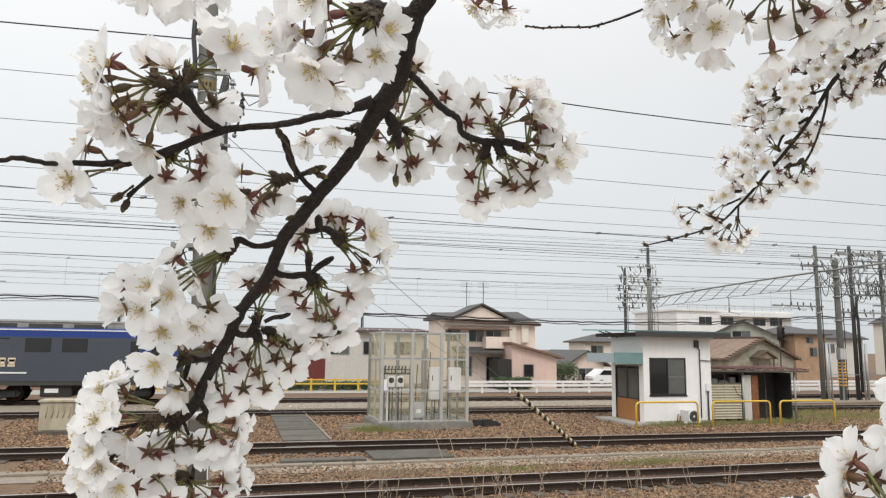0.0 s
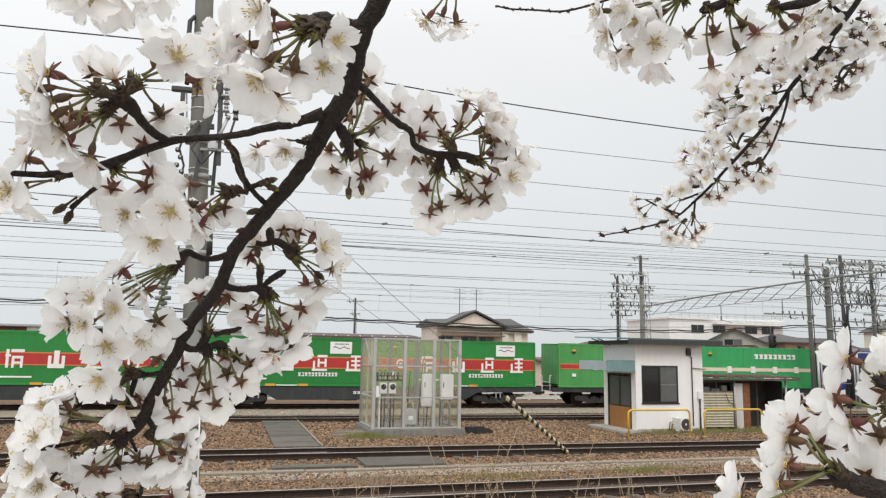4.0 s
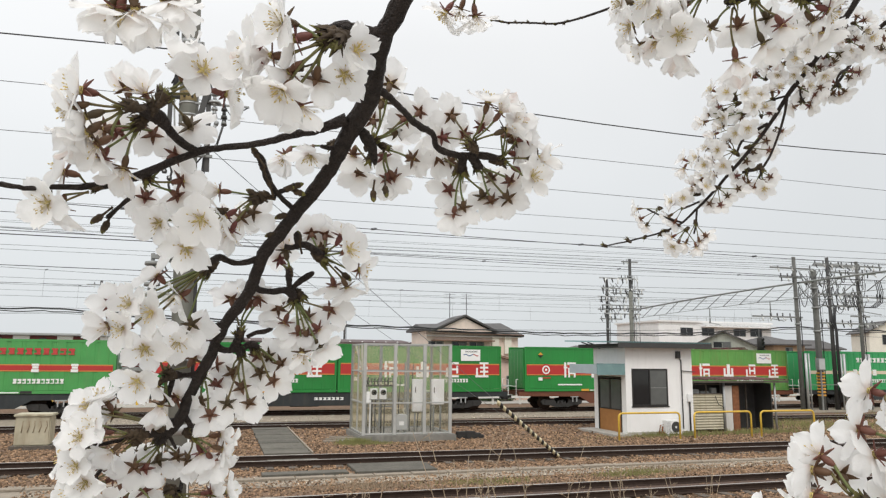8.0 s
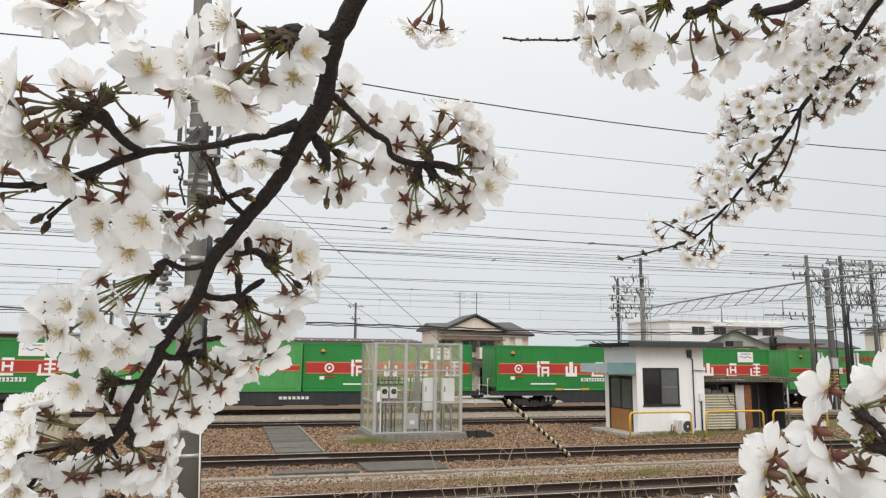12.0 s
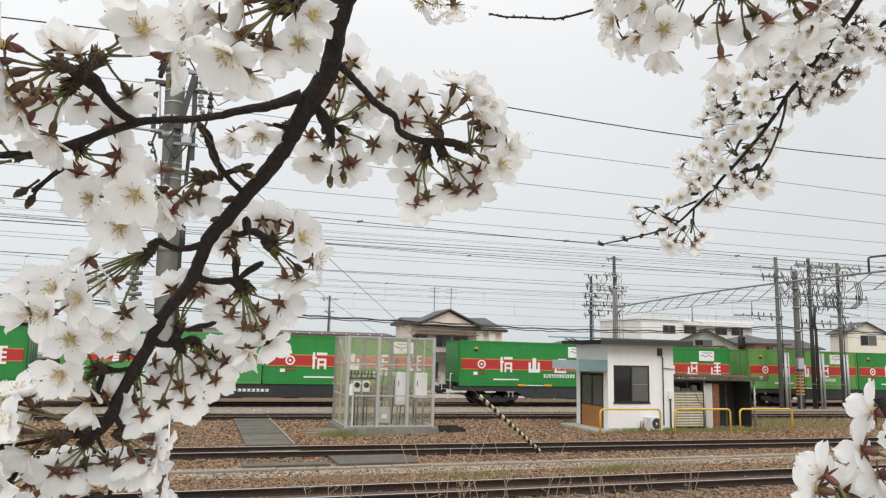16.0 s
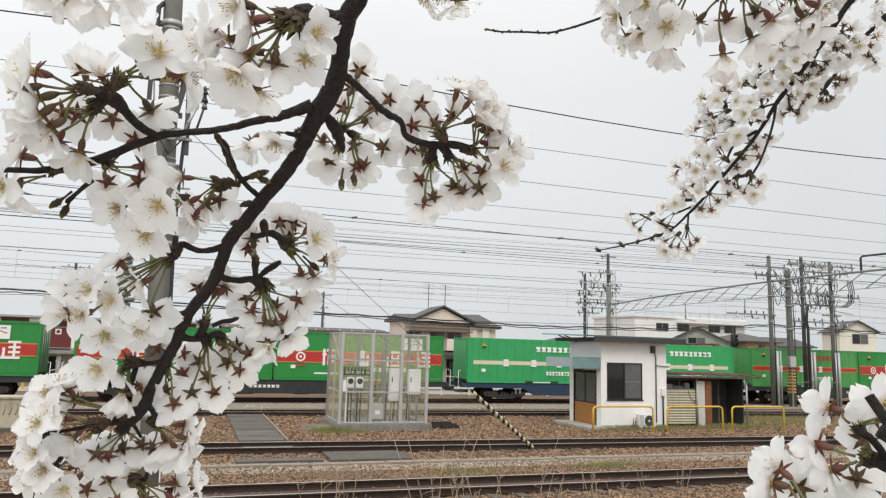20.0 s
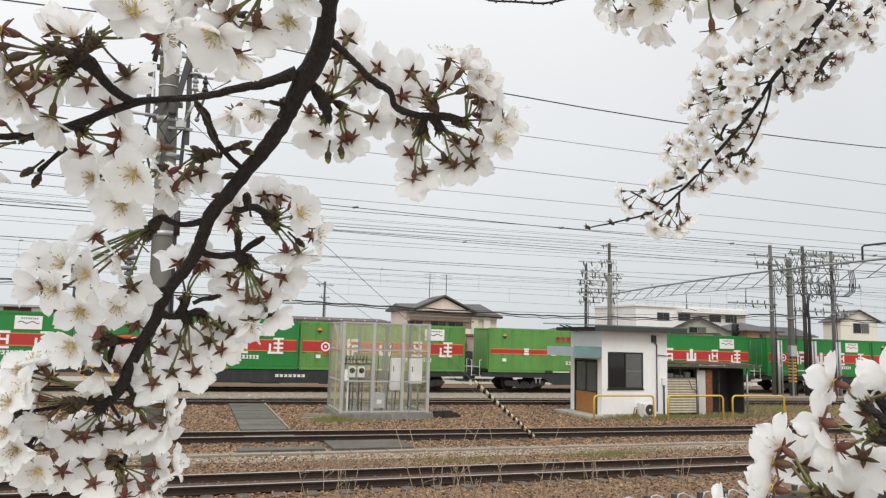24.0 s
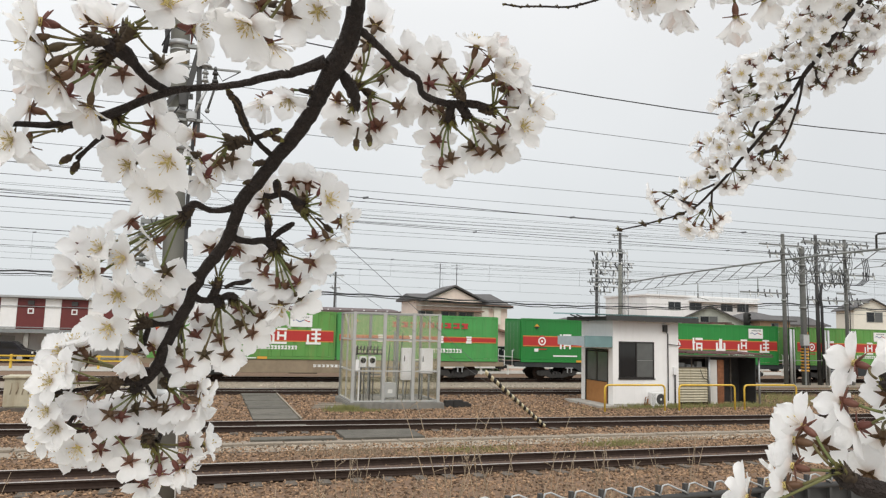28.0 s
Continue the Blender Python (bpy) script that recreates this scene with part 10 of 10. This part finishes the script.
cluster(left_branch, (10.00, 5.12, -8.60), 10, 0.9, [(10.67, 5.49, -6.78, 0.34, 17), (11.09, 5.74, -7.31, 0.40, 3), (11.12, 6.08, -8.03, 0.45, -6), (11.43, 5.41, -9.43, 0.08, -19), (12.05, 4.32, -10.07, -0.72, -16), (11.05, 3.40, -6.37, -0.77, 14), (12.52, 4.85, -8.66, -0.09, -1), (11.74, 5.01, -7.18, 0.20, 19)], 0.99)
cluster(left_branch, (8.55, 5.44, -9.08), -50, 0.9, [(10.70, 6.32, -9.96, 0.78, -22), (9.40, 7.31, -9.47, 0.84, -43), (9.39, 6.26, -11.44, 0.80, -53), (10.48, 6.15, -11.21, 0.84, -30)], 0.99)
cluster(left_branch, (7.22, 5.32, -9.36), -90, 0.9, [(8.73, 6.41, -11.01, 0.83, -71), (7.34, 6.22, -11.87, 0.84, -93), (6.64, 6.29, -12.26, 0.75, -106), (6.25, 7.20, -10.30, 0.89, -145), (6.39, 6.88, -8.27, 0.79, -179), (5.54, 6.45, -8.11, 0.80, 168)], 0.99)
cluster(left_branch, (1.28, 3.99, -7.56), 45, 0.9, [(2.76, 5.37, -6.42, 0.69, 49), (4.47, 3.82, -5.54, 0.61, 59), (1.89, 3.41, -4.91, 0.41, 85), (2.46, 3.09, -3.85, 0.61, 80), (0.98, 5.26, -5.64, 0.62, 109), (3.40, 3.98, -5.97, 0.77, 62)], 0.99)
cluster(left_branch, (1.94, 4.56, -7.93), -40, 0.7, [(3.75, 6.12, -8.22, 0.84, 4), (2.41, 6.18, -9.56, 0.84, -39), (1.94, 6.17, -9.73, 0.90, -82), (1.53, 6.89, -7.88, 0.98, -34)], 0.99)
cluster(left_branch, (0.88, 4.50, -8.76), -110, 0.8, [(-0.40, 5.36, -8.11, 0.68, -119), (-0.17, 6.40, -9.19, 0.89, -131)], 0.99)
cluster(left_branch, (-2.52, 5.76, -15.29), -25, 1.0, [(-0.39, 4.25, -15.05, -0.64, 11), (-2.92, 7.07, -14.33, 0.42, 114), (0.03, 6.16, -16.16, -0.08, -5), (-0.81, 6.30, -17.41, 0.20, -59), (-1.83, 6.78, -17.29, 0.60, -84), (-2.65, 7.23, -13.45, 0.73, 102), (-3.59, 6.79, -13.37, 0.70, 117), (-1.30, 6.23, -13.78, 0.21, 64)], 0.99)
cluster(left_branch, (-4.76, 5.47, -16.29), 110, 0.6, [(-5.88, 7.01, -15.22, 0.63, 127), (-5.18, 6.05, -14.76, 0.21, 104)], 0.99)
cluster(left_branch, (-4.51, 6.50, -18.21), -80, 1.0, [(-5.43, 7.24, -19.82, 0.42, -114), (-4.34, 7.08, -20.60, 0.54, -90), (-4.00, 8.20, -19.35, 0.79, -68), (-2.93, 7.14, -20.35, 0.62, -48), (-2.17, 7.30, -18.87, 0.89, -17), (-3.99, 6.58, -21.93, -0.48, -82), (-2.79, 7.24, -21.52, 0.69, -55), (-6.20, 8.13, -18.73, 0.78, 175), (-3.79, 7.14, -20.75, 0.87, -96)], 0.99)
cluster(left_branch, (-8.17, 5.88, -20.31), 85, 0.7, [(-9.03, 6.32, -18.15, 0.48, 120), (-7.85, 6.78, -18.30, 0.56, 89), (-7.05, 6.26, -18.10, 0.58, 68)], 0.99)
cluster(left_branch, (-8.36, 6.87, -22.06), -80, 0.9, [(-9.48, 8.46, -23.37, 0.80, -129), (-8.52, 7.69, -24.36, 0.84, -113), (-7.53, 8.73, -23.35, 0.92, -77), (-7.77, 7.31, -25.45, 0.87, -106), (-9.22, 6.90, -25.45, 0.80, -129)], 0.99)
cluster(left_branch, (-7.27, 7.09, -21.49), -35, 0.8, [(-5.99, 8.81, -22.69, 0.96, -34), (-7.01, 9.25, -22.18, 0.94, -31), (-7.89, 9.13, -22.19, 0.87, -93), (-6.17, 7.72, -23.90, 0.95, -67)], 0.99)
cluster(left_branch, (-10.66, 6.23, -23.54), -80, 0.5, [(-10.43, 8.15, -24.20, 0.88, -48), (-11.32, 7.42, -25.35, 0.74, -109), (-10.64, 8.45, -22.79, 0.98, -53), (-10.25, 6.59, -26.20, 0.81, -104)], 0.99)
for x, y, z, a in ((-5.71, 0.47, -9.40, 125), (-5.50, 1.17, -10.07, 112), (-5.27, 1.90, -10.87, 105), (-5.92, 2.16, -11.78, 170), (-6.22, 1.90, -11.66, 150), (-4.28, 2.63, -11.16, 15), (-14.65, -1.45, -13.74, 220), (-14.41, -1.02, -14.10, 250), (1.12, 4.94, -11.01, -90), (1.96, 4.96, -10.69, -85), (-1.11, 6.84, -16.48, -40), (-3.72, 3.00, -11.29, -20), (-3.79, 2.74, -10.98, 20), (-2.24, -2.34, -4.83, 200), (-4.69, 3.45, -12.79, 200), (-5.39, 3.79, -14.03, 190), (-3.89, 4.63, -14.24, 100)):
    closed_bud(left_branch, Vector((x, y, z)) / 100, a)
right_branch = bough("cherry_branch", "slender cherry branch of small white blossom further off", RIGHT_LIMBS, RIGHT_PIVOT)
RR = random.Random(31)


def along(rows, t):
    """The place at t of the way along a limb's rows, in metres."""
    k = min(int(t * (len(rows) - 1)), len(rows) - 2)
    f = t * (len(rows) - 1) - k
    return Vector(rows[k][:3]).lerp(Vector(rows[k + 1][:3]), f) / 100


spine = RIGHT_LIMBS[0][1]
for k in range(22):
    t = 0.08 + 0.17 * (k + RR.random()) / 22
    off = Vector((-abs(RR.gauss(0, 0.06)) + 0.018, RR.gauss(0.03, 0.022), RR.gauss(0.012, 0.030)))
    umbel(right_branch, along(spine, t) + off, (RR.uniform(-1, 0.6), RR.uniform(-1.0, 0.5), RR.uniform(-0.7, 0.6)), RR.randint(4, 6), 75, 2.2, RR, 1.05, stamens=k % 4 == 0, buds=0.04)
for k in range(4):
    umbel(right_branch, along(RIGHT_LIMBS[2][1], 0.05 + 0.08 * k), (RR.uniform(-1, 1), RR.uniform(-0.8, 0.3), RR.uniform(-0.8, 0.4)), RR.randint(3, 5), 75, 2.0, RR, 0.9, stamens=False, buds=0.1)
cluster(right_branch, (-30.08, 22.92, -28.56), 200, 0.8, [(-33.88, 24.03, -28.28, 0.38, 175), (-33.30, 24.34, -30.21, 0.62, -153), (-32.25, 24.30, -31.54, 0.64, -123)], 1.25)
cluster(right_branch, (-25.87, 21.56, -28.33), 215, 0.9, [(-28.20, 22.83, -29.98, 0.64, -144), (-27.27, 22.82, -31.07, 0.72, -110), (-28.04, 21.37, -27.40, -0.21, 159)], 1.25)
cluster(right_branch, (-23.79, 21.42, -31.58), -90, 0.9, [(-25.32, 22.59, -35.10, 0.43, -111), (-23.01, 21.83, -34.86, 0.34, -72), (-21.81, 21.53, -33.92, 0.58, -35)], 1.25)
cluster(right_branch, (-25.40, 22.13, -32.57), 220, 1.0, [(-27.66, 23.20, -33.85, 0.55, -150), (-26.54, 23.15, -35.15, 0.65, -108), (-27.65, 22.73, -35.76, -0.73, -138), (-23.67, 21.88, -35.93, -0.12, -84)], 1.25)
cluster(right_branch, (-23.65, 20.32, -25.84), 150, 1.1, [(-26.14, 20.27, -26.84, -0.77, -154), (-27.51, 22.02, -27.28, 0.52, -160), (-23.79, 21.01, -24.28, 0.23, 100), (-22.88, 19.24, -23.04, -0.48, 99), (-22.71, 18.14, -25.21, -0.95, 35)], 1.25)
cluster(right_branch, (-20.13, 18.91, -25.24), -30, 0.9, [(-16.68, 18.14, -25.58, 0.51, 5), (-18.02, 19.90, -26.63, 0.77, -13), (-21.25, 20.45, -27.95, 0.96, -67), (-19.48, 19.84, -28.37, 0.85, -45)], 1.25)
cluster(right_branch, (-19.71, 18.08, -22.31), 200, 0.5, [(-23.14, 19.77, -23.68, 0.52, -159), (-22.69, 19.94, -24.72, 0.64, -140), (-24.27, 20.02, -25.25, -0.26, -147)], 1.25)
cluster(right_branch, (-15.74, 16.60, -22.83), -130, 1.1, [(-15.66, 18.68, -23.85, 0.88, -89), (-16.86, 18.50, -23.15, 0.88, -165), (-14.92, 17.78, -24.58, 0.56, -63)], 1.25)
cluster(right_branch, (-13.41, 15.56, -22.74), -80, 1.2, [(-14.26, 16.99, -25.59, 0.80, -91), (-13.13, 15.59, -26.08, -0.75, -115), (-11.29, 16.96, -23.66, 0.76, -7), (-12.60, 17.35, -24.44, 0.82, -49)], 1.25)
cluster(right_branch, (-17.80, 16.48, -18.95), 140, 1.3, [(-19.60, 17.18, -21.35, -0.74, -138), (-20.64, 16.89, -18.65, -0.76, -164), (-21.39, 17.85, -20.34, -0.22, -156), (-18.38, 16.63, -16.67, 0.15, 103), (-18.81, 17.22, -17.47, 0.34, 126)], 1.25)
cluster(right_branch, (-18.29, 17.38, -21.71), 190, 0.6, [(-22.72, 18.30, -21.10, -0.78, -165), (-20.91, 18.29, -22.91, -0.23, -154), (-23.82, 18.61, -19.63, -0.26, 169), (-22.42, 17.68, -18.03, -0.38, 150)], 1.25)
cluster(right_branch, (-24.63, 19.42, -20.41), 170, 0.5, [(-25.85, 20.28, -21.19, 0.44, -116), (-25.99, 20.03, -19.50, 0.27, 143)], 1.25)
cluster(right_branch, (-15.62, 15.46, -18.56), 0, 1.0, [(-12.71, 14.52, -17.53, 0.65, 26), (-12.18, 14.74, -19.26, 0.64, 8), (-13.88, 17.67, -18.82, 0.82, -1), (-15.41, 17.18, -20.67, 0.94, -14), (-13.58, 14.50, -16.39, 0.43, 42)], 1.25)
cluster(right_branch, (-11.57, 12.77, -15.51), 10, 0.4, [(-11.06, 14.85, -16.05, 0.64, -36), (-10.35, 13.30, -16.18, 0.14, -36)], 1.25)
cluster(right_branch, (-15.90, 14.38, -14.43), 150, 1.2, [(-16.89, 12.14, -15.85, -0.76, -121), (-17.93, 15.07, -15.94, -0.64, -144), (-20.08, 15.77, -14.47, -0.13, -172), (-21.27, 16.58, -15.64, -0.11, -162), (-16.59, 15.54, -12.91, 0.51, 120)], 1.25)
cluster(right_branch, (-16.92, 14.17, -12.39), 170, 0.9, [(-20.13, 15.98, -12.48, 0.90, 159), (-22.15, 16.37, -11.94, 0.66, 167), (-17.24, 16.40, -11.89, 0.93, 153), (-19.85, 15.14, -12.95, -0.21, -163), (-23.03, 16.68, -13.36, 0.09, -167)], 1.25)
cluster(right_branch, (-14.01, 13.20, -13.31), 100, 0.6, [(-15.82, 11.44, -12.22, -0.84, -178), (-14.00, 11.51, -12.39, -0.81, 82), (-12.08, 13.59, -12.54, 0.14, 22)], 1.25)
cluster(right_branch, (-17.94, 13.99, -10.54), 180, 1.1, [(-19.96, 13.11, -8.95, -0.84, -173), (-20.60, 15.67, -10.86, 0.93, 160), (-21.15, 14.64, -9.71, -0.22, 175), (-22.15, 14.54, -7.93, -0.15, 155), (-19.87, 15.48, -11.67, 0.84, -153)], 1.25)
cluster(right_branch, (-18.22, 13.70, -9.37), 110, 1.0, [(-17.39, 11.28, -9.78, -0.97, -76), (-18.93, 14.25, -7.04, 0.42, 100), (-17.49, 13.74, -7.11, 0.20, 69), (-18.60, 12.94, -6.46, -0.07, 99)], 1.25)
cluster(right_branch, (-12.53, 11.71, -10.85), 170, 0.8, [(-14.90, 10.61, -10.31, -0.77, -169), (-15.17, 12.93, -11.72, 0.07, -160), (-12.35, 11.97, -9.30, -0.02, 88), (-11.86, 10.20, -9.40, -0.68, 99)], 1.25)
cluster(right_branch, (-13.95, 11.10, -7.32), 180, 0.6, [(-14.98, 12.05, -5.91, 0.44, 128), (-16.06, 11.28, -6.74, -0.00, 167), (-13.91, 11.01, -5.67, -0.00, 107)], 1.25)
cluster(right_branch, (-10.27, 7.94, -3.75), 170, 1.0, [(-12.61, 6.69, -3.77, -0.72, -162), (-13.52, 9.67, -3.90, 0.56, 180), (-13.58, 10.37, -5.50, 0.67, -154), (-12.22, 9.59, -7.04, -0.47, -130), (-13.47, 8.50, -2.09, -0.15, 163), (-11.65, 8.94, -5.42, 0.03, -132)], 1.25)
cluster(right_branch, (-7.30, 6.98, -5.14), 150, 0.8, [(-9.16, 4.97, -4.76, -0.80, -173), (-9.92, 7.57, -4.92, -0.64, -160), (-9.81, 8.65, -7.37, -0.21, -140), (-8.62, 7.22, -6.69, 0.04, -131), (-7.50, 5.33, -4.10, -0.81, 97)], 1.25)
cluster(right_branch, (-8.96, 5.88, -0.53), 200, 1.3, [(-10.80, 6.03, -1.90, -0.42, -142), (-10.16, 7.27, 0.71, 0.69, 128), (-8.72, 8.28, 0.13, 0.98, 111), (-7.52, 7.96, -0.21, 0.74, -11), (-12.05, 7.39, -0.91, 0.20, -168), (-7.75, 5.05, -2.50, -0.61, -77)], 1.25)
cluster(right_branch, (-6.46, 3.37, 1.98), 200, 1.3, [(-6.90, 4.08, -0.51, -0.63, -125), (-8.08, 4.42, 0.84, 0.09, -144), (-8.80, 4.73, 2.40, 0.71, 158), (-7.69, 3.75, 3.76, 0.24, 122), (-9.15, 5.20, 0.39, 0.08, -147), (-5.67, 3.75, -1.05, -0.51, -101)], 1.25)
cluster(right_branch, (-7.02, 7.27, -6.25), -20, 0.6, [(-6.09, 9.73, -6.83, 0.92, -6), (-5.21, 8.85, -6.03, 0.52, -3), (-5.87, 6.70, -8.28, -0.44, -70), (-5.60, 8.52, -9.95, 0.81, -24)], 1.25)
cluster(right_branch, (-8.69, 9.36, -9.47), -40, 0.6, [(-7.29, 11.77, -8.91, 0.82, 2), (-7.86, 7.89, -9.68, -0.77, -7), (-6.32, 9.13, -10.87, 0.43, -12)], 1.25)
cluster(right_branch, (-7.97, 9.90, -12.05), -60, 0.6, [(-7.27, 12.21, -10.85, 0.82, 82), (-6.41, 11.06, -12.27, 0.36, -20), (-9.01, 11.46, -12.37, 0.80, -163), (-6.27, 10.11, -11.96, -0.05, 0)], 1.25)
cluster(right_branch, (-4.82, 7.47, -3.70), -90, 1.0, [(-4.61, 8.89, -4.46, 0.75, -89), (-3.74, 9.04, -4.29, 0.66, -47), (-2.48, 7.68, -4.01, 0.51, 7), (-3.12, 7.91, -5.36, 0.39, -34), (-4.01, 7.83, -6.42, -0.16, -84)], 1.25)
cluster(right_branch, (-0.78, 11.82, -8.21), -80, 1.0, [(-0.82, 13.72, -9.02, 0.90, -97), (0.04, 13.13, -9.64, 0.62, -60), (0.93, 12.81, -8.90, 0.40, -26), (-1.73, 13.41, -7.65, 0.79, 153), (-2.45, 13.37, -9.36, 0.77, -145), (-2.38, 11.01, -7.47, -0.32, 150)], 1.25)
cluster(right_branch, (-0.40, 10.84, -6.17), 0, 0.8, [(1.52, 11.17, -5.71, 0.08, 12), (2.00, 9.81, -6.54, -0.19, -4), (1.44, 12.03, -6.65, 0.47, -19), (-1.75, 10.09, -5.31, -0.30, 142)], 1.25)
cluster(right_branch, (-0.12, 8.62, -1.12), -20, 0.9, [(-1.99, 7.13, -2.18, -0.49, -152), (-0.36, 8.04, -2.92, -0.18, -92), (1.65, 9.58, -0.48, 0.20, 14), (0.08, 9.54, 0.33, 0.26, 97), (2.07, 8.48, -2.62, 0.43, -13), (0.87, 9.60, -3.61, 0.73, -39)], 1.25)
cluster(right_branch, (0.26, 7.27, 1.39), 0, 0.8, [(1.69, 6.53, -0.17, -0.48, -56), (1.21, 7.92, 2.94, 0.07, 64), (2.03, 7.24, 1.91, -0.08, 15), (2.65, 6.65, -1.44, -0.56, -73), (0.44, 9.37, 1.30, 0.98, -106)], 1.25)
cluster(right_branch, (7.69, 12.63, 1.73), -40, 0.9, [(9.55, 14.53, 1.70, 0.70, -3), (8.44, 13.65, -0.84, 0.63, -57), (9.45, 13.41, -2.01, 0.44, -52), (8.11, 14.35, 0.31, 0.86, -53), (8.65, 11.00, 2.08, -0.92, 16)], 1.25)
umbel(right_branch, along(RIGHT_LIMBS[3][1], 0.16), (0.1, -0.2, -0.9), 6, 70, 2.2, RR, 1.0, stamens=False)
tip_buds(right_branch, RIGHT_LIMBS[3][1][2:], 3, 0.42)
tip_buds(right_branch, spine[-4:], 2, 0.7)
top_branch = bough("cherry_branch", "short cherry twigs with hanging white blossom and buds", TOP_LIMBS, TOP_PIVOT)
cluster(top_branch, (-3.5, 0.9, 0.9), -90, 0.8, [(-5.2, 1.2, -2.0, -0.9), (-7.8, 2.5, -0.8, -0.2), (-6.3, 1.3, -0.5, -0.5), (-6.2, 2.6, -1.8, -0.4), (-8.4, 2.2, 0.6, -0.1), (-7.1, 1.2, 0.3, -0.4), (-4.5, 2.6, -2.5, 0.0), (-5.5, 1.7, -0.8, -0.5), (-7.0, 3.4, -1.8, 0.1), (-4.8, 1.6, 0.1, -0.2)], 1.0)
cluster(top_branch, (-1.9, 0.8, -0.1), -90, 0.8, [(-1.2, 2.4, -3.1, 0.3), (-1.0, 2.2, -0.9, 0.8), (-2.7, 2.7, -0.9, 0.6)], 1.0)
cluster(top_branch, (-0.8, 0.3, -0.0), -90, 0.8, [(0.4, 1.9, -2.2, 0.3), (1.0, 0.6, -1.6, 0.3), (0.7, 1.8, -0.6, 0.7)], 1.0)
cluster(top_branch, (1.8, -0.5, -0.6), -90, 0.8, [(2.8, 0.3, -1.5, 0.2), (3.2, -0.7, -1.3, -0.1), (3.5, 0.7, -2.0, 0.5)], 1.0)
cluster(top_branch, (-18.0, 2.2, 2.6), -90, 0.8, [(-19.8, 3.2, 0.4, 0.2), (-18.8, 3.9, 0.9, 0.4), (-17.8, 4.1, 0.6, 0.3)], 1.0)
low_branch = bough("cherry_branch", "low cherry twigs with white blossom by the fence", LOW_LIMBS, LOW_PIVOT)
cluster(low_branch, (1.53, -0.51, -0.41), 180, 0.6, [(0.46, 0.73, -0.05, 0.77, 163), (0.84, 0.57, -0.98, 0.68, -150), (2.72, 1.41, 0.12, 0.81, 40), (2.37, 1.39, -1.45, 0.76, -54)], 0.77)
cluster(low_branch, (1.51, -0.13, 0.66), 150, 0.5, [(1.05, 0.90, 1.35, 0.72, 152), (2.74, -0.10, 1.62, 0.80, 156), (2.78, 0.81, 1.10, 0.92, 138)], 0.77)
cluster(low_branch, (-0.36, -0.43, -2.44), 150, 0.7, [(-1.11, 0.60, -1.00, 0.78, 133), (-1.34, 0.68, -1.55, 0.71, 168), (-1.51, 0.66, -2.45, 0.66, 174), (-1.90, 0.50, -3.12, 0.59, -170), (-3.11, 0.75, -3.68, 0.52, 164)], 0.77)
cluster(low_branch, (0.17, -0.03, -2.84), 30, 0.5, [(1.81, 1.44, -2.84, 0.65, 26), (0.33, 1.92, -1.90, 0.92, 46)], 0.77)


def cherry_tree():
    """The trunk beside the viewer, whose limbs carry the boughs."""
    tr = thing("cherry_tree", "dark old cherry trunk on the bank carrying the boughs", "tree")
    bm = B()
    tube(bm, [(1.9, -1.6, 1.0), (1.85, -1.5, 1.6), (1.7, -1.35, 2.6), (1.55, -1.2, 3.6)], [0.26, 0.19, 0.16, 0.12], 14)
    part("trunk", bm, M["bark"], tr)
    for b, rows, lift in ((left_branch, LEFT_LIMBS[0][1], 0.35), (right_branch, RIGHT_LIMBS[0][1], 0.5), (top_branch, TOP_LIMBS[0][1], 0.25), (top_branch, TOP_LIMBS[1][1], 0.22), (top_branch, TOP_LIMBS[2][1], 0.22), (top_branch, TOP_LIMBS[3][1], 0.3), (low_branch, LOW_LIMBS[0][1], -0.25), (low_branch, LOW_LIMBS[1][1], -0.25), (low_branch, LOW_LIMBS[2][1], -0.1), (right_branch, RIGHT_LIMBS[3][1], 0.3), (right_branch, RIGHT_LIMBS[2][1], 0.2)):
        end = b.matrix_basis @ (Vector(rows[0][:3]) / 100)
        nxt = b.matrix_basis @ (Vector(rows[1][:3]) / 100)
        d = (end - nxt).normalized()
        start = Vector((1.62, -1.25, 3.3 if lift > 0 else 2.2))
        mid = start.lerp(end, 0.5) + Vector((0.1, -0.15, lift))
        r = rows[0][3] / 1000
        bm = B()
        tube(bm, [start, start.lerp(mid, 0.5) + Vector((0, 0, lift * 0.2)), mid, end + d * 0.12, end - d * 0.015], [r * 3.2 + 0.01, r * 2.4 + 0.006, r * 1.8 + 0.004, r * 1.3, r * 1.05], 10)
        part("limb", bm, M["bark"], tr)
    return tr


cherry_tree()



def motions():
    for ob, off, z in TRAIN:
        walk(ob, [(t, pose(train_at(t, d) + off, TRAIN_Y, z)) for t, d in TRAIN_DRIFT])
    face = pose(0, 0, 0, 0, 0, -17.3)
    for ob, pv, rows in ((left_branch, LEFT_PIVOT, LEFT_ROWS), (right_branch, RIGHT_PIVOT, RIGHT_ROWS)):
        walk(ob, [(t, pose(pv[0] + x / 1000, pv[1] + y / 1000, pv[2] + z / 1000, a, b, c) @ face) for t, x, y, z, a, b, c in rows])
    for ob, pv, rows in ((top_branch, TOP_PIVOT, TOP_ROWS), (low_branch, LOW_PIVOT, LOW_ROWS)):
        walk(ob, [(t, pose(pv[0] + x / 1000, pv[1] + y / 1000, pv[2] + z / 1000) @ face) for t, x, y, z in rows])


motions()
